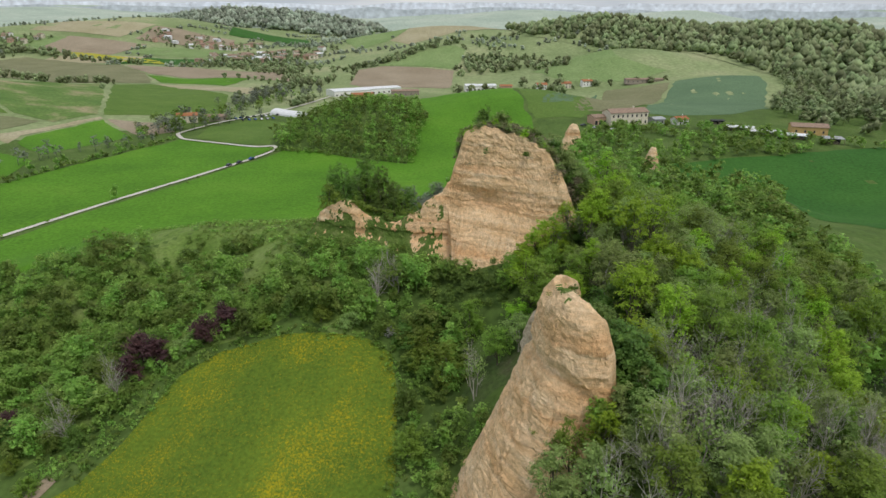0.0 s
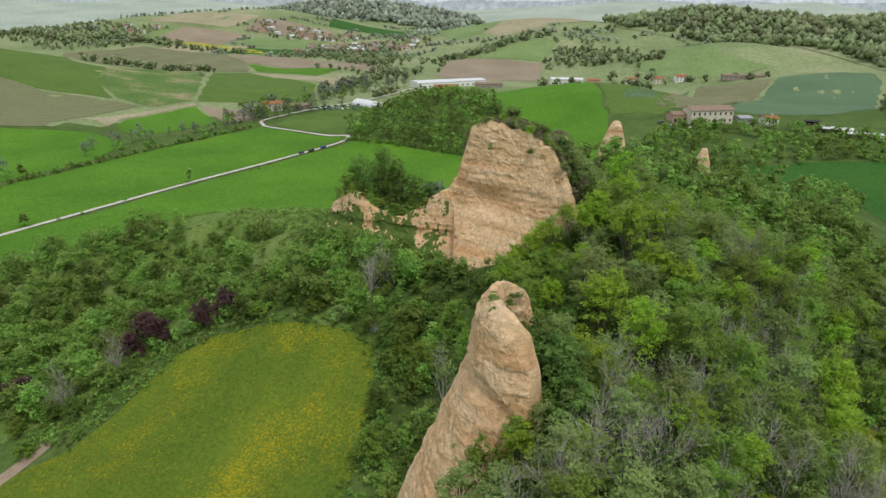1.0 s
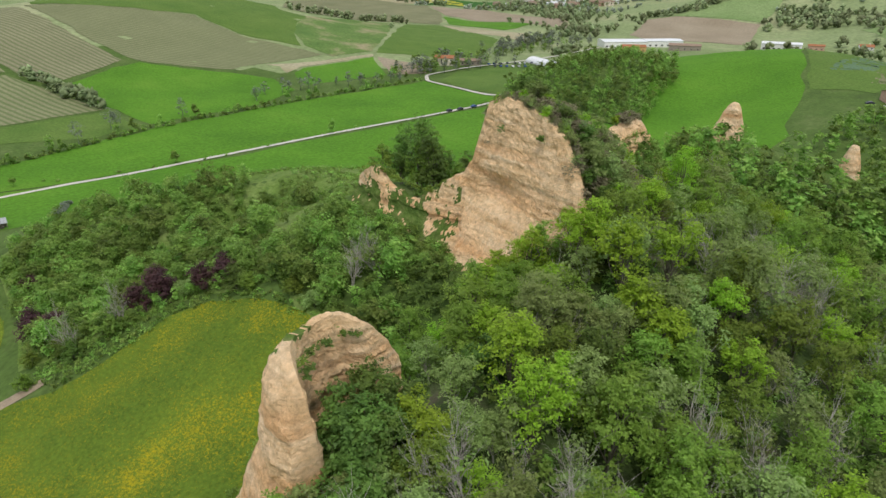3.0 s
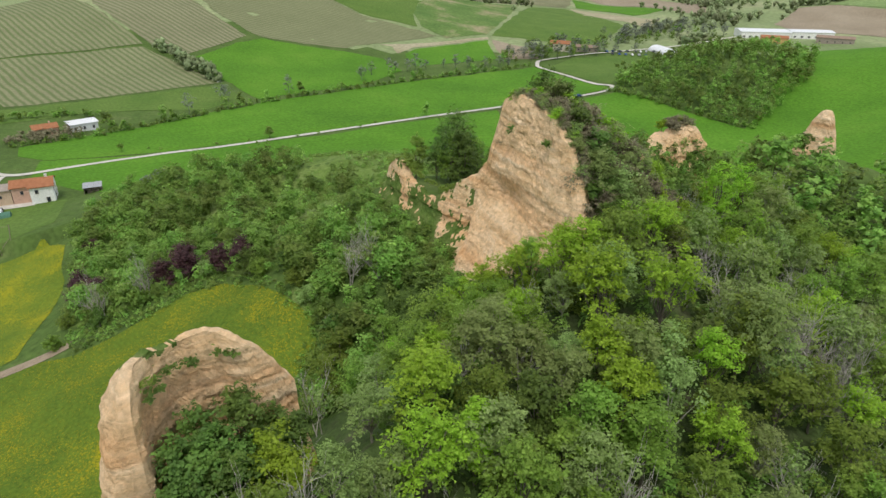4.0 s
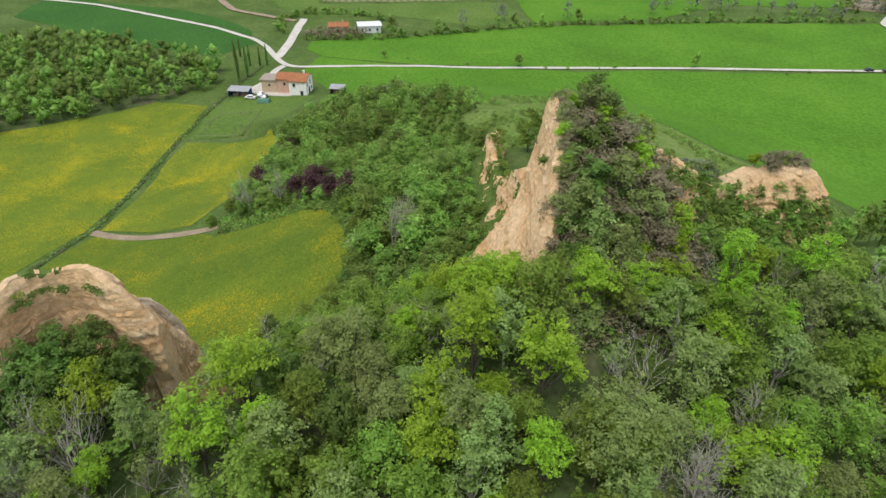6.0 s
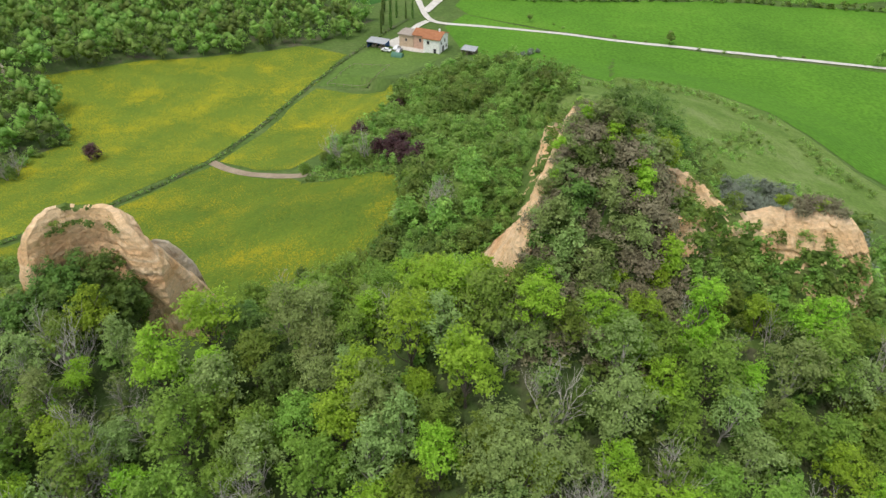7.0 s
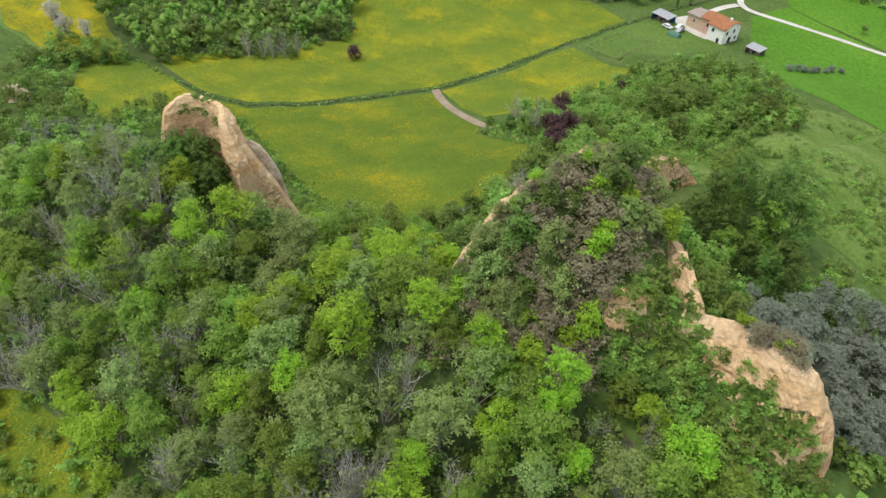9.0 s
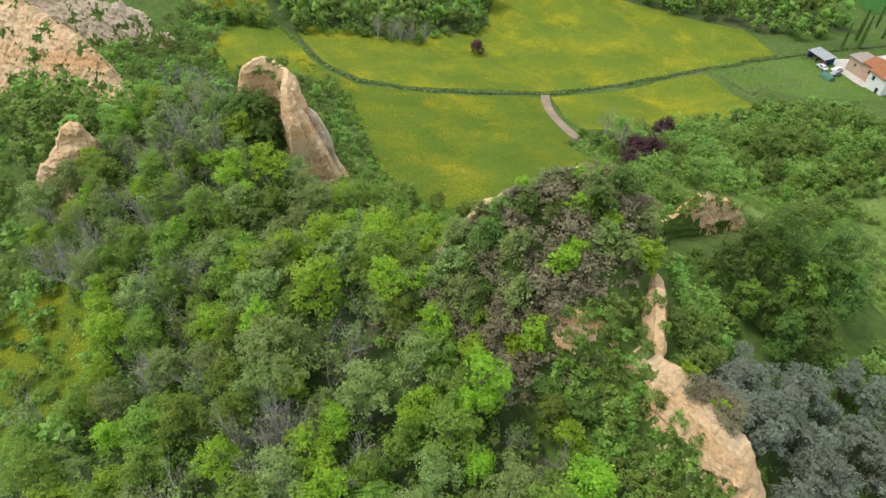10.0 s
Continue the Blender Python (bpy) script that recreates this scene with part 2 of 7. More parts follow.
def cliff_material(name, ramp, rust):
    """Bedded, crumbling sand: bands of unlike tint, stains that run down, pits and fine relief."""
    m = bpy.data.materials.new(name)
    m.use_nodes = True
    n, l = m.node_tree.nodes, m.node_tree.links
    bsdf = n["Principled BSDF"]
    bsdf.inputs["Roughness"].default_value, bsdf.inputs["Specular IOR Level"].default_value = 0.95, 0.05
    pos = n.new("ShaderNodeNewGeometry").outputs["Position"]

    def noise_at(stretch, detail, rough=0.6, source=None, color=False):
        mp = n.new("ShaderNodeMapping")
        mp.inputs["Scale"].default_value = stretch
        l.new(source or pos, mp.inputs[0])
        q = n.new("ShaderNodeTexNoise")
        q.inputs["Scale"].default_value, q.inputs["Detail"].default_value, q.inputs["Roughness"].default_value = 1.0, detail, rough
        l.new(mp.outputs[0], q.inputs["Vector"])
        return q.outputs["Color" if color else "Fac"]

    def spread(socket, a, b, c, d):
        q = n.new("ShaderNodeMapRange")
        for i, v in enumerate((a, b, c, d)):
            q.inputs[i + 1].default_value = v
        l.new(socket, q.inputs[0])
        return q.outputs[0]

    def maths(kind, a, b):
        q = n.new("ShaderNodeMath")
        q.operation = kind
        for i, v in enumerate((a, b)):
            if isinstance(v, float):
                q.inputs[i].default_value = v
            else:
                l.new(v, q.inputs[i])
        return q.outputs[0]

    warp = n.new("ShaderNodeVectorMath")
    warp.operation = "MULTIPLY_ADD"
    l.new(noise_at((0.5, 0.5, 0.5), 4, color=True), warp.inputs[0])
    warp.inputs[1].default_value = (1.3, 1.3, 1.3)
    l.new(pos, warp.inputs[2])
    warped = warp.outputs[0]
    beds = noise_at((0.035, 0.035, 1.1), 5, 0.65, warped)
    patches = noise_at((0.2, 0.2, 0.26), 7, 0.62)
    ramp_at = maths("ADD", maths("MULTIPLY", beds, 0.5), maths("MULTIPLY", patches, 0.5))
    cr = n.new("ShaderNodeValToRGB")
    els = cr.color_ramp.elements
    while len(els) < len(ramp):
        els.new(0.5)
    for e, (p, c) in zip(els, ramp):
        e.position, e.color = p, (*c, 1)
    l.new(ramp_at, cr.inputs[0])
    # some beds hold more iron
    iron = spread(noise_at((0.02, 0.02, 0.34), 3, 0.6, warped), 0.54, 0.68, 0.0, 0.75)
    mix = n.new("ShaderNodeMix")
    mix.data_type = "RGBA"
    l.new(iron, mix.inputs[0])
    l.new(cr.outputs[0], mix.inputs[6])
    mix.inputs[7].default_value = (*rust, 1)
    runs = spread(noise_at((1.1, 1.1, 0.13), 6, 0.62, warped), 0.32, 0.62, 0.87, 1.05)
    crumb = noise_at((1.5, 1.5, 3.0), 9, 0.72, warped)
    grain = spread(crumb, 0.32, 0.66, 0.72, 1.13)
    pits = n.new("ShaderNodeTexVoronoi")
    pits.inputs["Scale"].default_value, pits.inputs["Randomness"].default_value = 0.62, 1.0
    l.new(warped, pits.inputs["Vector"])
    holes = spread(pits.outputs["Distance"], 0.07, 0.15, 0.72, 1.0)
    value = maths("MULTIPLY", maths("MULTIPLY", runs, grain), holes)
    hsv = n.new("ShaderNodeHueSaturation")
    l.new(mix.outputs[2], hsv.inputs["Color"])
    l.new(value, hsv.inputs["Value"])
    l.new(hsv.outputs[0], bsdf.inputs["Base Color"])
    last = None
    for height, strength, distance in ((noise_at((0.25, 0.25, 4.2), 5, 0.6, warped), 0.45, 0.22), (crumb, 0.85, 0.3), (noise_at((5.0, 5.0, 6.5), 5, 0.7), 0.55, 0.09)):
        q = n.new("ShaderNodeBump")
        q.inputs["Strength"].default_value, q.inputs["Distance"].default_value = strength, distance
        l.new(height, q.inputs["Height"])
        if last is not None:
            l.new(last, q.inputs["Normal"])
        last = q.outputs[0]
    l.new(last, bsdf.inputs["Normal"])
    return m


M_CLIFF = cliff_material("ochre_sand", [(0.3, (0.66, 0.42, 0.21)), (0.44, (0.76, 0.52, 0.29)), (0.55, (0.82, 0.60, 0.37)), (0.7, (0.85, 0.69, 0.48))], (0.70, 0.40, 0.19))
M_TURF = material("cliff_turf", [(0.3, (0.07, 0.12, 0.025)), (0.5, (0.105, 0.165, 0.035)), (0.7, (0.17, 0.20, 0.07))], scale=0.5, fine=7, bump=0.8, distance=0.3)
M_CLIFF_PALE = cliff_material("pale_clay", [(0.3, (0.50, 0.40, 0.28)), (0.5, (0.60, 0.50, 0.37)), (0.7, (0.68, 0.59, 0.46))], (0.58, 0.42, 0.27))

# ---- the lie of the land ----
RIDGE = [(34, -160, 8), (34, -60, 12), (36, -10, 17), (32, 22, 25), (24, 40, 31), (21, 50, 33.5), (20.5, 66, 35.5), (24, 90, 35), (28, 112, 39), (30, 135, 38), (29, 155, 36), (38, 186, 40), (62, 192, 34), (86, 200, 26), (125, 235, 12)]
HUMP = [(5.2, 130.4, 55.6), (10.6, 128, 56.6), (15.6, 125.3, 55.4), (20.2, 122.2, 52.4), (23.4, 119.4, 48)]
NORTH_SPUR = [(14.5, 134, 50.8), (18, 140, 47.4), (20.4, 146, 46.4), (22.3, 151, 45), (23.6, 158, 42.5), (22.3, 162, 37)]
WEST_SPUR = [(-14, 133, 35), (-22, 137, 34), (-40, 152, 28), (-62, 160, 25), (-85, 142, 20), (-105, 128, 12), (-122, 118, 3)]
HILLS = [(-150, -90, 26, 50, 70), (-60, -110, 10, 40, 60), (20, 560, 21, 90, 100), (-62, 472, 19, 45, 50), (232, 900, 34, 100, 80), (10, 1100, 34, 150, 110), (0, 1420, 60, 260, 170), (300, 1200, 68, 200, 170),
         (520, 950, 66, 180, 200), (-600, 2170, 88, 420, 220), (-680, 1720, 62, 260, 200), (-920, 1500, 50, 300, 200), (-560, 620, 36, 190, 160), (-560, 380, 40, 170, 190), (300, 700, 20, 100, 90)]


def along(X, Y, pts):
    """Distance to a line in the plan, its height there, and the side (plus: left of its run)."""
    best = np.full(np.shape(X), 1e9)
    hz, side = np.zeros(np.shape(X)), np.zeros(np.shape(X))
    for (ax, ay, az), (bx, by, bz) in zip(pts, pts[1:]):
        dx, dy = bx - ax, by - ay
        u = np.clip(((X - ax) * dx + (Y - ay) * dy) / (dx * dx + dy * dy), 0, 1)
        d = np.hypot(X - ax - u * dx, Y - ay - u * dy)
        near = d < best
        best = np.where(near, d, best)
        hz = np.where(near, az + u * (bz - az), hz)
        side = np.where(near, np.sign(dx * (Y - ay) - dy * (X - ax)), side)
    return best, hz, side


def land(X, Y):
    X, Y = np.asarray(X, float), np.asarray(Y, float)
    z = 17 * ss(-90, 30, X) + 5 * ss(65, 115, Y) * ss(-75, -20, X) - 9 * ss(70, 160, X)
    z = z - 4.5 * ss(-60, -120, X)
    n = ss(120, 235, Y + 0.2 * (-X - 170))
    far = -10 + 20 * ss(-20, 90, X) * ss(220, 350, Y) * (1 - ss(480, 700, Y))
    z = z * (1 - n) + far * n
    for cx, cy, a, sx, sy in HILLS:
        z = z + a * np.exp(-((X - cx) / sx) ** 2 - ((Y - cy) / sy) ** 2)
    z = z + 95 * ss(2300, 3600, Y) * (0.75 + 0.35 * vnoise(X / 420, Y / 700, 3)) + 30 * ss(1500, 2600, np.abs(X))
    d, c, s = along(X, Y, RIDGE)
    z = smax(z, c - np.where(s > 0, 0.72 + 0.5 * np.exp(-((Y - 71) / 16) ** 2), 0.43) * np.sqrt(d * d + 9) + 2, 3)
    spur = np.full(np.shape(X), -99.0)
    for seg in zip(WEST_SPUR, WEST_SPUR[1:]):
        d, c, s = along(X, Y, seg)
        spur = np.maximum(spur, c - np.where(s > 0, 0.42, 0.31) * np.sqrt(d * d + 16) + 1)
    z = smax(z, spur, 3)
    d, c, s = along(X, Y, NORTH_SPUR)
    z = smax(z, c - np.where(s > 0, 2.2, 0.75) * np.sqrt(d * d + 1) - 3 * np.maximum(0, 133 - Y), 1.5)
    d, c, s = along(X, Y, HUMP)
    z = smax(z, c - np.where(s > 0, 0.85, 3.4) * np.sqrt(d * d + 2) + 1 - 2.4 * np.maximum(0, 6.5 - X), 1.5)
    z = z + 7 * np.exp(-((X - 6) / 10) ** 2 - ((Y - 111) / 8) ** 2)
    reach = np.hypot(X, Y - 100)
    z = z + 0.5 * fbm(X / 9, Y / 9, 11) * ss(-30, 0, z * 3 - 10) + 5 * fbm(X / 120, Y / 120, 5) * ss(250, 600, reach)
    return z


def axis(lo, hi, step, reach_lo, reach_hi, grow=1.065):
    mid = list(np.arange(lo, hi + step / 2, step))
    up, s = [], step
    while (up[-1] if up else hi) < reach_hi:
        s *= grow
        up.append((up[-1] if up else hi) + s)
    down, s = [], step
    while (down[-1] if down else lo) > reach_lo:
        s *= grow
        down.append((down[-1] if down else lo) - s)
    return np.array(down[::-1] + mid + up)


GX, GY = axis(-125, 100, 1.7, -4800, 4800), axis(-50, 205, 1.7, -1400, 4800)
GZ = land(*np.meshgrid(GX, GY))


def H(x, y):
    """Height of the ground sheet."""
    x, y = np.asarray(x, float), np.asarray(y, float)
    i = np.clip(np.searchsorted(GX, x) - 1, 0, len(GX) - 2)
    j = np.clip(np.searchsorted(GY, y) - 1, 0, len(GY) - 2)
    u, v = (x - GX[i]) / (GX[i + 1] - GX[i]), (y - GY[j]) / (GY[j + 1] - GY[j])
    return (GZ[j, i] * (1 - u) + GZ[j, i + 1] * u) * (1 - v) + (GZ[j + 1, i] * (1 - u) + GZ[j + 1, i + 1] * u) * v


def grid_faces(nx, ny):
    i, j = np.meshgrid(np.arange(nx - 1), np.arange(ny - 1))
    a = (j * nx + i).ravel()
    return np.stack([a, a + 1, a + nx + 1, a + nx], 1)


xx, yy = np.meshgrid(GX, GY)
# Material by distance: the two outer bands carry the painted haze.
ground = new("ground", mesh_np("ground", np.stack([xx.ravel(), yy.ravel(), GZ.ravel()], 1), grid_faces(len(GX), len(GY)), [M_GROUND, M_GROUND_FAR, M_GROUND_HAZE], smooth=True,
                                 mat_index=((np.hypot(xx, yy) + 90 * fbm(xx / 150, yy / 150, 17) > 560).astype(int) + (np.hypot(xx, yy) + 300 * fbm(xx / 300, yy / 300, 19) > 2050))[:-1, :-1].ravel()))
tagged(ground, "rough green grassland rolling into hills and valleys", "ground", kind="structure")


def inside(poly, x, y):
    x, y = np.asarray(x, float), np.asarray(y, float)
    ok = np.zeros(x.shape, bool)
    for (ax, ay), (bx, by) in zip(poly, poly[1:] + poly[:1]):
        if ay != by:
            ok ^= ((ay > y) != (by > y)) & (x < (bx - ax) * (y - ay) / (by - ay) + ax)
    return ok


OPEN_FIELDS = []
P_HOLLOW_GRASS = [(-30, -33), (-46, -24), (-48, -2), (-42, 14), (-28, 11), (-20, 4), (-8, 4), (-12, -14)]
P_OPEN = [(-61, 142), (-71, 152), (-121, 174), (-127, 196), (-122, 208), (-134, 229), (-69, 206), (-24, 190), (-22, 177), (-30, 168), (-40, 163), (-57, 161), (-64, 155)]


def patch(name, poly, mat, label, category="field", lift=0.08, wobble=0.8):
    """A field laid over the ground: a polygon cut along the ground's own grid lines."""
    step = max(4.0, max(math.hypot(x - poly[0][0], y - poly[0][1]) for x, y in poly) / 25)
    line = []
    for (ax, ay), (bx, by) in zip(poly, poly[1:] + poly[:1]):
        k = max(1, int(math.hypot(bx - ax, by - ay) / step))
        for i in range(k):
            x, y = ax + (bx - ax) * i / k, ay + (by - ay) * i / k
            w = wobble * step / 4
            line.append((x + w * float(vnoise(x / 9, y / 9, 21)), y + w * float(vnoise(x / 9, y / 9, 22))))
    bm = bmesh.new()
    bm.faces.new([bm.verts.new((x, y, 0)) for x, y in line])
    bmesh.ops.triangulate(bm, faces=bm.faces[:])
    xs, ys = [p[0] for p in line], [p[1] for p in line]
    for g in GX[(GX > min(xs)) & (GX < max(xs))]:
        bmesh.ops.bisect_plane(bm, geom=bm.verts[:] + bm.edges[:] + bm.faces[:], plane_co=(g, 0, 0), plane_no=(1, 0, 0))
    for g in GY[(GY > min(ys)) & (GY < max(ys))]:
        bmesh.ops.bisect_plane(bm, geom=bm.verts[:] + bm.edges[:] + bm.faces[:], plane_co=(0, g, 0), plane_no=(0, 1, 0))
    for v in bm.verts:
        far = math.hypot(v.co.x, v.co.y - 100)
        v.co.z = float(H(v.co.x, v.co.y)) + lift + max(0, far - 150) * 0.0004
    for f in bm.faces:
        f.smooth = True
        if f.normal.z < 0:
            f.normal_flip()
    me = bpy.data.meshes.new(name)
    bm.to_mesh(me)
    bm.free()
    me.materials.append(mat)
    if category == "field":
        OPEN_FIELDS.append(poly)
    return tagged(new(name, me), label, category, kind="structure")


def off_fields(spots):
    return [p for p in spots if not any(bool(inside(q, *p)) for q in OPEN_FIELDS)]


def ribbon(name, pts, width, mat, label, lift=0.12, category="road"):
    """A road or track of even width laid over the ground."""
    line = []
    for (ax, ay), (bx, by) in zip(pts, pts[1:]):
        k = max(1, int(math.hypot(bx - ax, by - ay) / 1.5))
        line += [(ax + (bx - ax) * i / k, ay + (by - ay) * i / k) for i in range(k)]
    line = np.array(line + [pts[-1]], float)
    for _ in range(12):
        line[1:-1] = (line[:-2] + 2 * line[1:-1] + line[2:]) / 4
    t = np.gradient(line, axis=0)
    t /= np.linalg.norm(t, axis=1)[:, None]
    nrm = np.stack([-t[:, 1], t[:, 0]], 1)
    cols = np.linspace(-0.5, 0.5, 5)
    rows = []
    for i, c in enumerate(cols):
        w = width * (1 + 0.12 * vnoise(np.arange(len(line)) / 4.0, np.full(len(line), i * 3.0), 31))
        p = line + nrm * (c * w)[:, None]
        far = np.hypot(p[:, 0], p[:, 1] - 100)
        z = H(p[:, 0], p[:, 1]) + lift + np.maximum(0, far - 150) * 0.002
        rows.append(np.stack([p[:, 0], p[:, 1], z], 1))
    v = np.concatenate(rows)
    ob = new(name, mesh_np(name, v, grid_faces(len(line), len(cols))[:, ::-1], mat, smooth=True))
    return tagged(ob, label, category, kind="structure")



# ---- fields, roads and tracks ----
def meadow_material(name, green, deep, yellow, share):
    """Grass with drifts of yellow flowers."""
    m = material(name, [(0.3, deep), (0.7, green)], scale=0.07, fine=25, bump=0.5, distance=0.2)
    n, l = m.node_tree.nodes, m.node_tree.links
    bsdf = n["Principled BSDF"]
    geo = n.new("ShaderNodeNewGeometry")
    drift = n.new("ShaderNodeTexNoise")
    drift.inputs["Scale"].default_value, drift.inputs["Detail"].default_value, drift.inputs["Roughness"].default_value = 0.075, 9, 0.62
    spots = n.new("ShaderNodeTexNoise")
    spots.inputs["Scale"].default_value, spots.inputs["Detail"].default_value, spots.inputs["Roughness"].default_value = 2.6, 6, 0.9
    for q in (drift, spots):
        l.new(geo.outputs["Position"], q.inputs["Vector"])
    add = n.new("ShaderNodeMath")
    add.operation = "MULTIPLY_ADD"
    add.inputs[1].default_value = 0.42
    l.new(drift.outputs[0], add.inputs[0])
    l.new(spots.outputs[0], add.inputs[2])
    cut = n.new("ShaderNodeMapRange")
    cut.inputs[1].default_value, cut.inputs[2].default_value = 0.778 - share, 0.895 - share
    l.new(add.outputs[0], cut.inputs[0])
    mix = n.new("ShaderNodeMix")
    mix.data_type = "RGBA"
    l.new(cut.outputs[0], mix.inputs[0])
    l.new(bsdf.inputs["Base Color"].links[0].from_socket, mix.inputs[6])
    mix.inputs[7].default_value = (*yellow, 1)
    l.new(mix.outputs[2], bsdf.inputs["Base Color"])
    return m


M_MEADOW = meadow_material("meadow_near", (0.118, 0.178, 0.020), (0.078, 0.132, 0.017), (0.40, 0.32, 0.012), 0.04)
M_MEADOW_RICH = meadow_material("meadow_yellow", (0.148, 0.205, 0.024), (0.098, 0.156, 0.02), (0.40, 0.345, 0.014), 0.058)
M_MEADOW_GOLD = meadow_material("meadow_gold", (0.15, 0.19, 0.022), (0.1, 0.14, 0.018), (0.46, 0.37, 0.012), 0.10)

def row_material(name, soil, green, turn, gap):
    """Planted rows: bands of soil and of growth."""
    m = material(name, [(0.3, soil), (0.7, [c * 1.2 for c in soil])], scale=0.03, fine=30, bump=0.3)
    n, l = m.node_tree.nodes, m.node_tree.links
    bsdf = n["Principled BSDF"]
    geo = n.new("ShaderNodeNewGeometry")
    mp = n.new("ShaderNodeMapping")
    mp.inputs["Rotation"].default_value = (0, 0, radians(turn))
    l.new(geo.outputs["Position"], mp.inputs[0])
    wave = n.new("ShaderNodeTexWave")
    wave.inputs["Scale"].default_value = 0.314 / gap
    wave.inputs["Distortion"].default_value, wave.inputs["Detail"].default_value = 2.2, 3
    wave.inputs["Detail Scale"].default_value = 0.6
    l.new(mp.outputs[0], wave.inputs["Vector"])
    rg = n.new("ShaderNodeMapRange")
    rg.inputs[1].default_value, rg.inputs[2].default_value, rg.inputs[3].default_value, rg.inputs[4].default_value = 0.2, 0.9, 0.12, 0.7
    l.new(wave.outputs["Fac"], rg.inputs[0])
    mix = n.new("ShaderNodeMix")
    mix.data_type = "RGBA"
    l.new(rg.outputs[0], mix.inputs[0])
    l.new(bsdf.inputs["Base Color"].links[0].from_socket, mix.inputs[6])
    mix.inputs[7].default_value = (*green, 1)
    l.new(mix.outputs[2], bsdf.inputs["Base Color"])
    return m


M_VINES = row_material("vine_rows", (0.225, 0.222, 0.125), (0.085, 0.14, 0.038), -81, 4.2)
M_VINES_B = row_material("vine_rows_across", (0.24, 0.22, 0.138), (0.1, 0.145, 0.048), -85.5, 4.2)
M_VINES_C = row_material("vine_rows_wide", (0.215, 0.21, 0.12), (0.105, 0.15, 0.05), 61, 4.4)

P_MEADOW = [(-83, 55.8), (-76, 49.6), (-60, 40.6), (-49, 32.4), (-37.6, 22), (-35.8, 8), (-37, -4), (-31, 2), (-28.5, 14), (-26, 28), (-19, 48), (-9, 68), (-6.5, 78), (-7, 91), (-9, 99), (-13, 102.5), (-22, 104.5), (-31, 105.5), (-40, 105), (-46, 100.5), (-52, 90), (-57, 83), (-64.1, 79), (-73.7, 64.9)]
P_MEADOW_B = [(-86.1, 56.7), (-142, 80), (-129.5, 107), (-116.5, 106.9), (-95.5, 96.3), (-80.4, 85), (-72.6, 78), (-78.1, 67.9)]
P_MEADOW_C = [(-173.1, 91.4), (-86.6, 52.6), (-77.6, 46.2), (-62, 37), (-51, 29), (-40.6, 19.4), (-39.2, 4), (-42.6, -18), (-52, -22), (-64, -12), (-74.8, 1.6), (-88.5, 1.8), (-100.2, 9.3), (-109.6, 7.8), (-142, -11.3), (-166.9, 15.7), (-183.5, 71.7)]
P_PADDOCK = [(-144, 80), (-166.9, 91.4), (-187.6, 104.9), (-168.9, 129.8), (-135.7, 113.2)]
patch("meadow", P_MEADOW, M_MEADOW, "grassy meadow thick with yellow wildflowers", "meadow")
patch("meadow", P_MEADOW_B, M_MEADOW_RICH, "meadow yellow with buttercups beside a dirt track", "meadow")
patch("meadow", P_MEADOW_C, M_MEADOW_RICH, "wide flowering meadow beside a ditch and woods", "meadow")
patch("meadow", [(-31, -34), (-42, -22), (-36.6, 2), (-36, 8), (-28, 12), (-20, 5), (-8, 4), (-12, -14)], M_MEADOW_RICH, "grassy hollow with yellow flowers below the cliffs", "meadow")
patch("meadow", [(-38.7, -78.4), (-31.4, -67.9), (-32, -59), (-29.2, -47.1), (-28.6, -37.6), (-36, -26.4), (-47.1, -36.5), (-53.8, -49.9), (-64.8, -64.4), (-66, -90), (-46, -92)], M_MEADOW_GOLD, "corner of meadow golden with wildflowers", "meadow", lift=0.1)
patch("paddock", P_PADDOCK, M_PASTURE, "short green grass round the farmhouse", "paddock")
patch("field", [(-222.9, 144.9), (-235.5, 140.8), (-253.6, 147.8), (-252.5, 205.2), (-250, 270), (-224, 372), (-190, 466), (-150, 448), (-118, 430), (-112, 424), (-128, 388), (-160, 307), (-190, 229)], M_FIELD, "even green wheat field along the white road")
patch("field", [(-221.1, 142.9), (-186, 229), (-156, 307), (-124, 388), (-105, 418), (-60, 400), (-20, 389), (-21, 398), (-25, 470), (-35, 525), (-50, 560), (-30, 640), (40, 660), (58, 560), (60, 420), (48, 300), (20, 250), (-40, 232), (-92.5, 222.5), (-114.1, 205.4), (-119, 174.4), (-128.9, 152.4), (-147.8, 143.2), (-173.7, 137), (-204.7, 132.8)], M_FIELD, "even green wheat field below the grassy spur")
patch("field", [(118, 262), (112, 320), (190, 338), (260, 360), (420, 330), (400, 160), (200, 120), (150, 190)], M_FIELD_DARK, "dark green wheat field beyond the wooded slope")
patch("field", [(-438.7, 28.1), (-360.9, 50.9), (-332.9, 88.3), (-298, 113.1), (-273.9, 121.4), (-251.6, 119.4), (-236.4, 100.8), (-272.7, 59.2), (-345.3, 7.4)], M_FIELD_DARK, "green field beside the white road")

